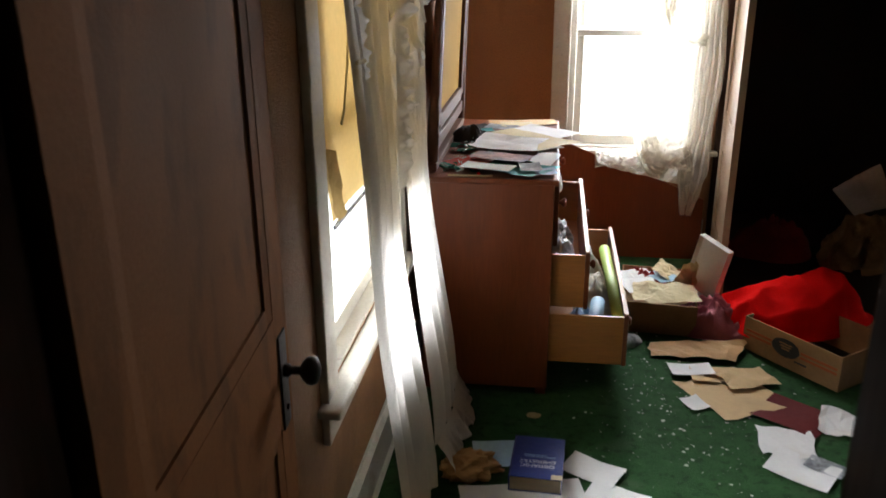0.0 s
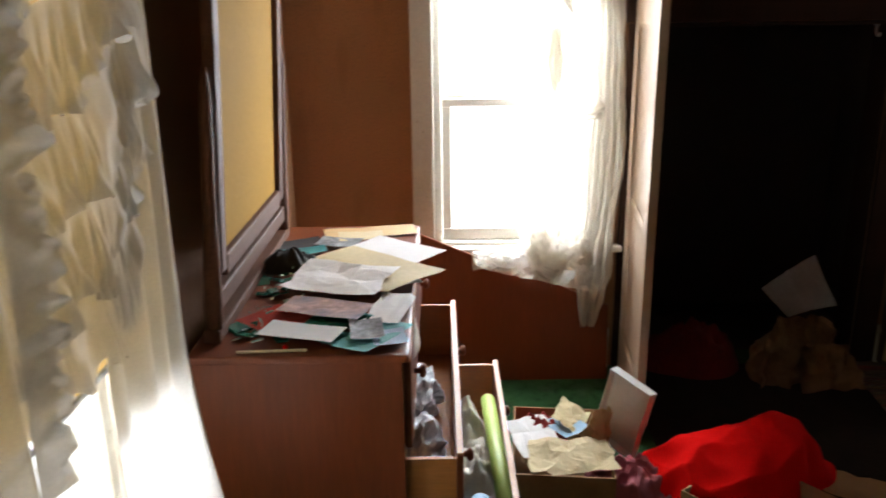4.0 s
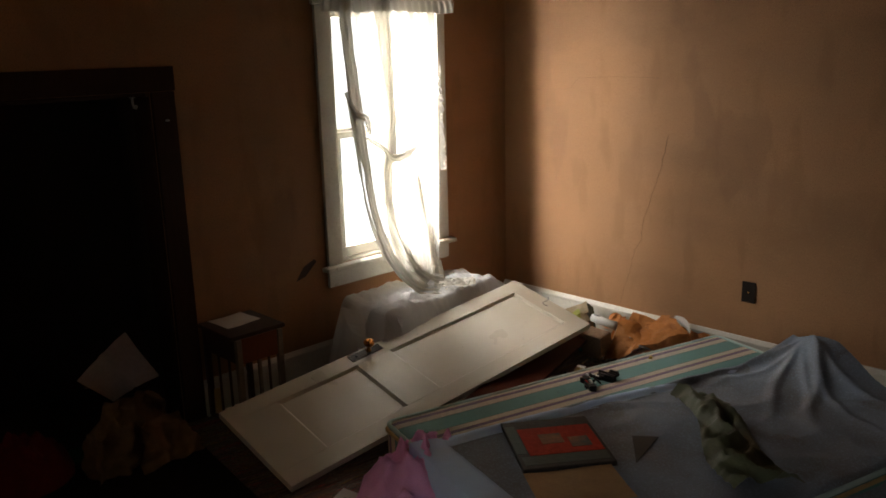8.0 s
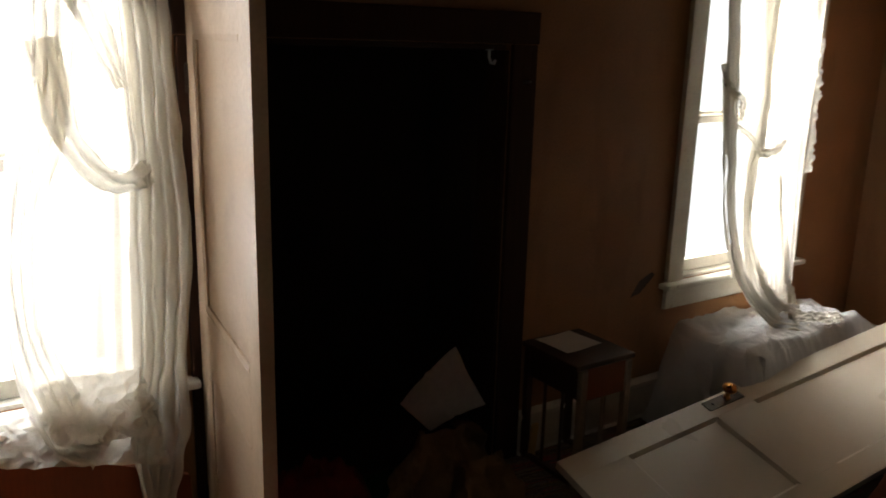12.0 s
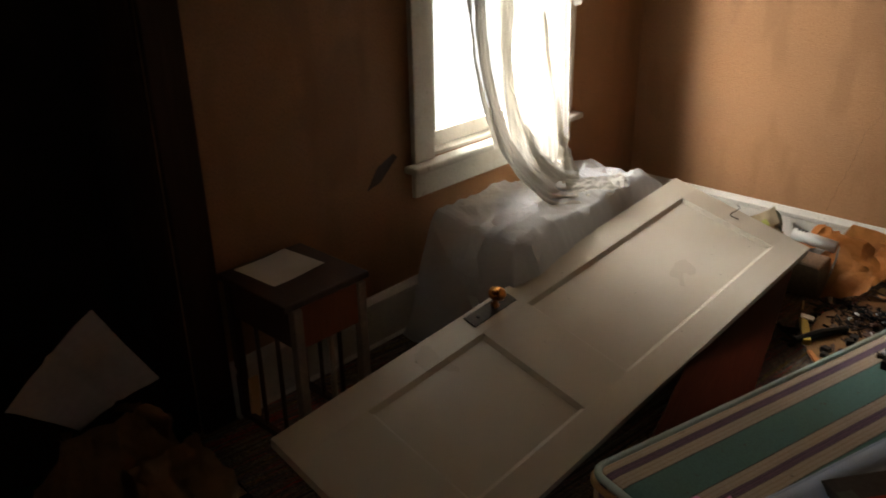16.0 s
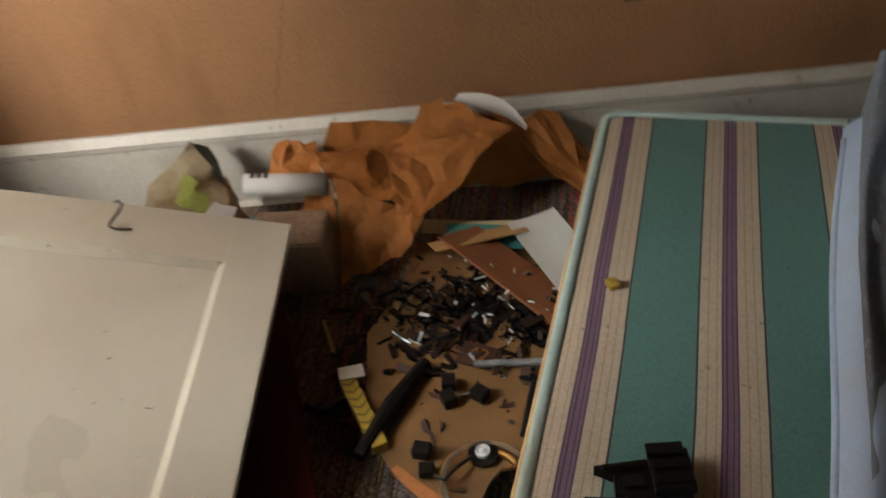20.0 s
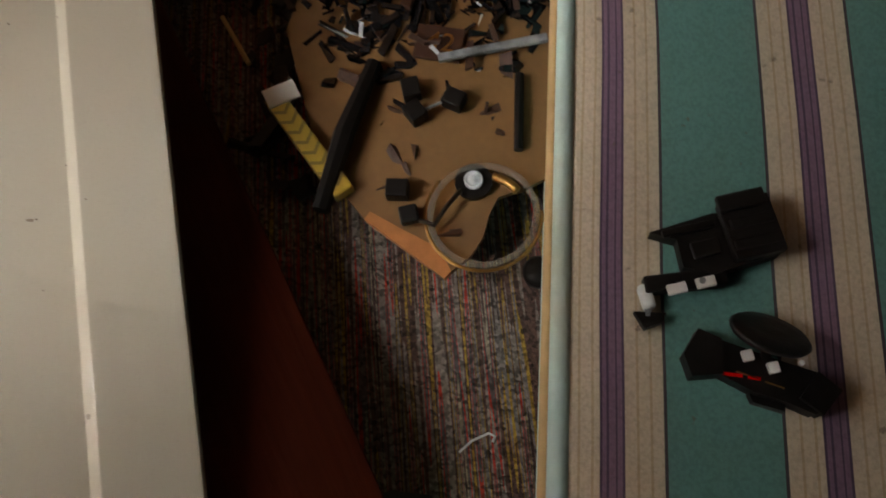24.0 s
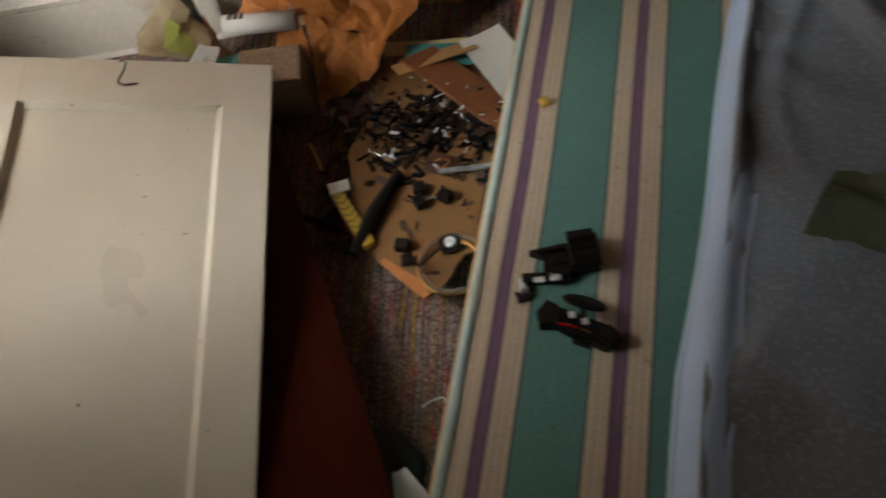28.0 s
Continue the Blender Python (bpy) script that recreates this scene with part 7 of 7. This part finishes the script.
part("peak", creased((-0.13, -1.19, 0.205), (-0.10, -1.45, 0.205), (-0.06, -1.34, 0.262), (-0.06, -1.27, 0.262), 4, 3, 0.010, 15), M_BAG, pb)
part("back_wall", creased((-0.05, -1.04, 0.02), (-0.05, -1.62, 0.02), (-0.045, -1.48, 0.205), (-0.05, -1.04, 0.225), 7, 4, 0.010, 11), M_BAG, pb)
part("torn_flap", creased((-0.16, -1.595, 0.05), (-0.08, -1.635, 0.09), (-0.045, -1.55, 0.195), (-0.06, -1.42, 0.215), 5, 4, 0.012, 14), M_BAG, pb)
part("torn_edge", creased((-0.165, -1.60, 0.05), (-0.06, -1.425, 0.215), (-0.09, -1.45, 0.195), (-0.13, -1.515, 0.12), 4, 2, 0.006, 17), M_BAG, pb)
part("crushed_corner", creased((-0.15, -0.875, 0.13), (-0.17, -1.04, 0.15), (-0.06, -1.01, 0.185), (-0.06, -0.93, 0.20), 5, 4, 0.016, 12), M_BAG, pb)
part("side_wall", creased((-0.34, -1.06, 0.02), (-0.17, -0.95, 0.03), (-0.15, -1.02, 0.20), (-0.245, -1.07, 0.21), 4, 4, 0.014, 19), M_BAG, pb)


def curl_f(u, v):
    return 0.052 * (u - 0.5) * math.sin(0.5 + 2.5 * v), 0.17 * v, 0.030 * math.sin(v * 2.6) + 0.010 * (2 * u - 1) ** 2


solo("paper", grid(6, 12, curl_f), M_PAPER, "curled white paper scrap on the paper bag", "paper", pose(-0.060, -1.335, 0.262, -20, 4, 150), smooth=True)
solo("card", box(-0.10, 0.10, -0.03, 0.03, 0.0, 0.004, bevel=0.001), M_KRAFT, "brown card slip before the paper bag", "card", pose(-0.320, -1.363, 0.082, -20, 4, -72))
tb1 = thing("cardboard_box", "upright tweed-patterned cardboard box", "box", pose(-0.310, -0.988, 0.012, 0, -10, -4))
part("body", box(-0.05, 0.05, -0.075, 0.075, 0.0, 0.15, bevel=0.003), M_TWEED, tb1)
part("liner", box(-0.045, 0.045, -0.07, 0.07, 0.1502, 0.153), M_TWEED, tb1)
tr = thing("paper_tube", "white printed cardboard tube on the boxes", "tube", pose(-0.230, -0.973, 0.195, 0, 4, -92))
part("tube_body", tube([(-0.085, 0, 0), (0.085, 0, 0)], 0.024, 16), M_PAPER, tr, smooth=True)
for i in range(3):
    part("print_block", box(-0.07 + i * 0.014, -0.062 + i * 0.014, -0.008, 0.010, 0.0225, 0.0248), M_INK, tr)
solo("teal_box", box(-0.04, 0.04, -0.05, 0.05, 0, 0.12, bevel=0.003), M_TEALPAPER, "dark teal small box among the litter", "box", pose(-0.280, -0.873, 0.012, 0, -6, 5))
cb3 = thing("torn_package", "torn cream and green card package bent open", "package", pose(0, 0, 0.0))
part("front_panel", creased((-0.30, -0.85, 0.15), (-0.17, -0.825, 0.16), (-0.10, -0.75, 0.25), (-0.25, -0.665, 0.19), 4, 4, 0.005, 81), M_PACKAGE, cb3, "cream printed face")
part("print_patch", creased((-0.285, -0.815, 0.166), (-0.215, -0.80, 0.178), (-0.185, -0.76, 0.214), (-0.255, -0.735, 0.195), 3, 3, 0.002, 82), M_DULLLIME, cb3, "yellow-green printed patch")
part("inner_panel", creased((-0.17, -0.825, 0.155), (-0.06, -0.80, 0.05), (-0.045, -0.765, 0.20), (-0.10, -0.75, 0.245), 4, 4, 0.006, 83), M_OLIVE, cb3, "dark olive inner side")
part("torn_top", creased((-0.31, -0.855, 0.145), (-0.30, -0.80, 0.17), (-0.255, -0.825, 0.188), (-0.26, -0.87, 0.170), 3, 3, 0.006, 84), M_PAPER, cb3, "torn white lip")
part("base_panel", creased((-0.30, -0.86, 0.012), (-0.10, -0.83, 0.012), (-0.10, -0.80, 0.15), (-0.28, -0.84, 0.16), 4, 3, 0.004, 85), M_CARD, cb3)


def scrap_f(u, v):
    a = (u - 0.5) * 1.6
    w = 0.055 * (1 - 0.75 * v ** 1.6)
    return math.sin(a) * w * 1.2, v * 0.17, 0.02 + 0.05 * (1 - math.cos(a)) * 0.4 + 0.03 * v


solo("paper", grid(10, 10, scrap_f), M_PAPER, "curled white paper by the mattress foot", "paper", pose(-1.455, -1.273, 0.012, 6, 0, -72), smooth=True)
bundle("dark_cloth", "black cloth dropped on the carpet", "cloth", 0.09, 0.08, 0.07, pose(-1.285, -1.173, 0.011), M_BLACKPAPER, 1.9)
bundle("dark_cloth", "black cloth by the fallen door", "cloth", 0.10, 0.09, 0.08, pose(-1.675, -1.153, 0.011), M_BLACKPAPER, 7.9)

# ---- wall details ----
op = thing("outlet_plate", "dark brown bakelite outlet plate on the wall", "outlet", pose(0, -1.738, 0.479))
part("plate", box(-0.006, -0.001, -0.038, 0.038, -0.058, 0.058, bevel=0.002), M_PLATE, op)
for z in (-0.024, 0.024):
    part("socket", box(-0.0070, -0.0061, -0.016, 0.016, z - 0.013, z + 0.013, bevel=0.0004), M_PLATE, op)
part("screw", box(-0.0075, -0.0062, -0.003, 0.003, -0.003, 0.003), M_BRASS, op)


def crack(points, r):
    random.seed(len(points))
    pts = []
    for a, b in zip(points, points[1:]):
        for k in range(8):
            s = k / 8
            pts.append((-0.0005, a[0] + (b[0] - a[0]) * s + random.uniform(-0.006, 0.006), a[1] + (b[1] - a[1]) * s))
    pts.append((-0.0005, *points[-1]))
    return tube(pts, r, 4)


structure("wall_crack_lower", crack([(-0.925, 0.24), (-0.985, 0.45), (-1.02, 0.59), (-1.06, 0.66), (-1.075, 0.80), (-1.175, 1.10), (-1.215, 1.29)], 0.0011), M_CRACK, "thin dark plaster crack", "crack")
structure("wall_crack_upper", crack([(-1.16, 1.605), (-0.85, 1.61), (-0.587, 1.60), (-0.53, 1.535), (-0.258, 1.525)], 0.0009), M_CRACK, "thin dark plaster crack", "crack")
tear = bmesh.new()
tear.faces.new([tear.verts.new(p) for p in ((-1.72, -0.002, 0.585), (-1.66, -0.003, 0.60), (-1.585, -0.012, 0.675), (-1.60, -0.008, 0.69), (-1.67, -0.003, 0.655))])
structure("wallpaper_tear", tear, M_DARKWOOD, "dark torn scrap of wallpaper", "wall tear")
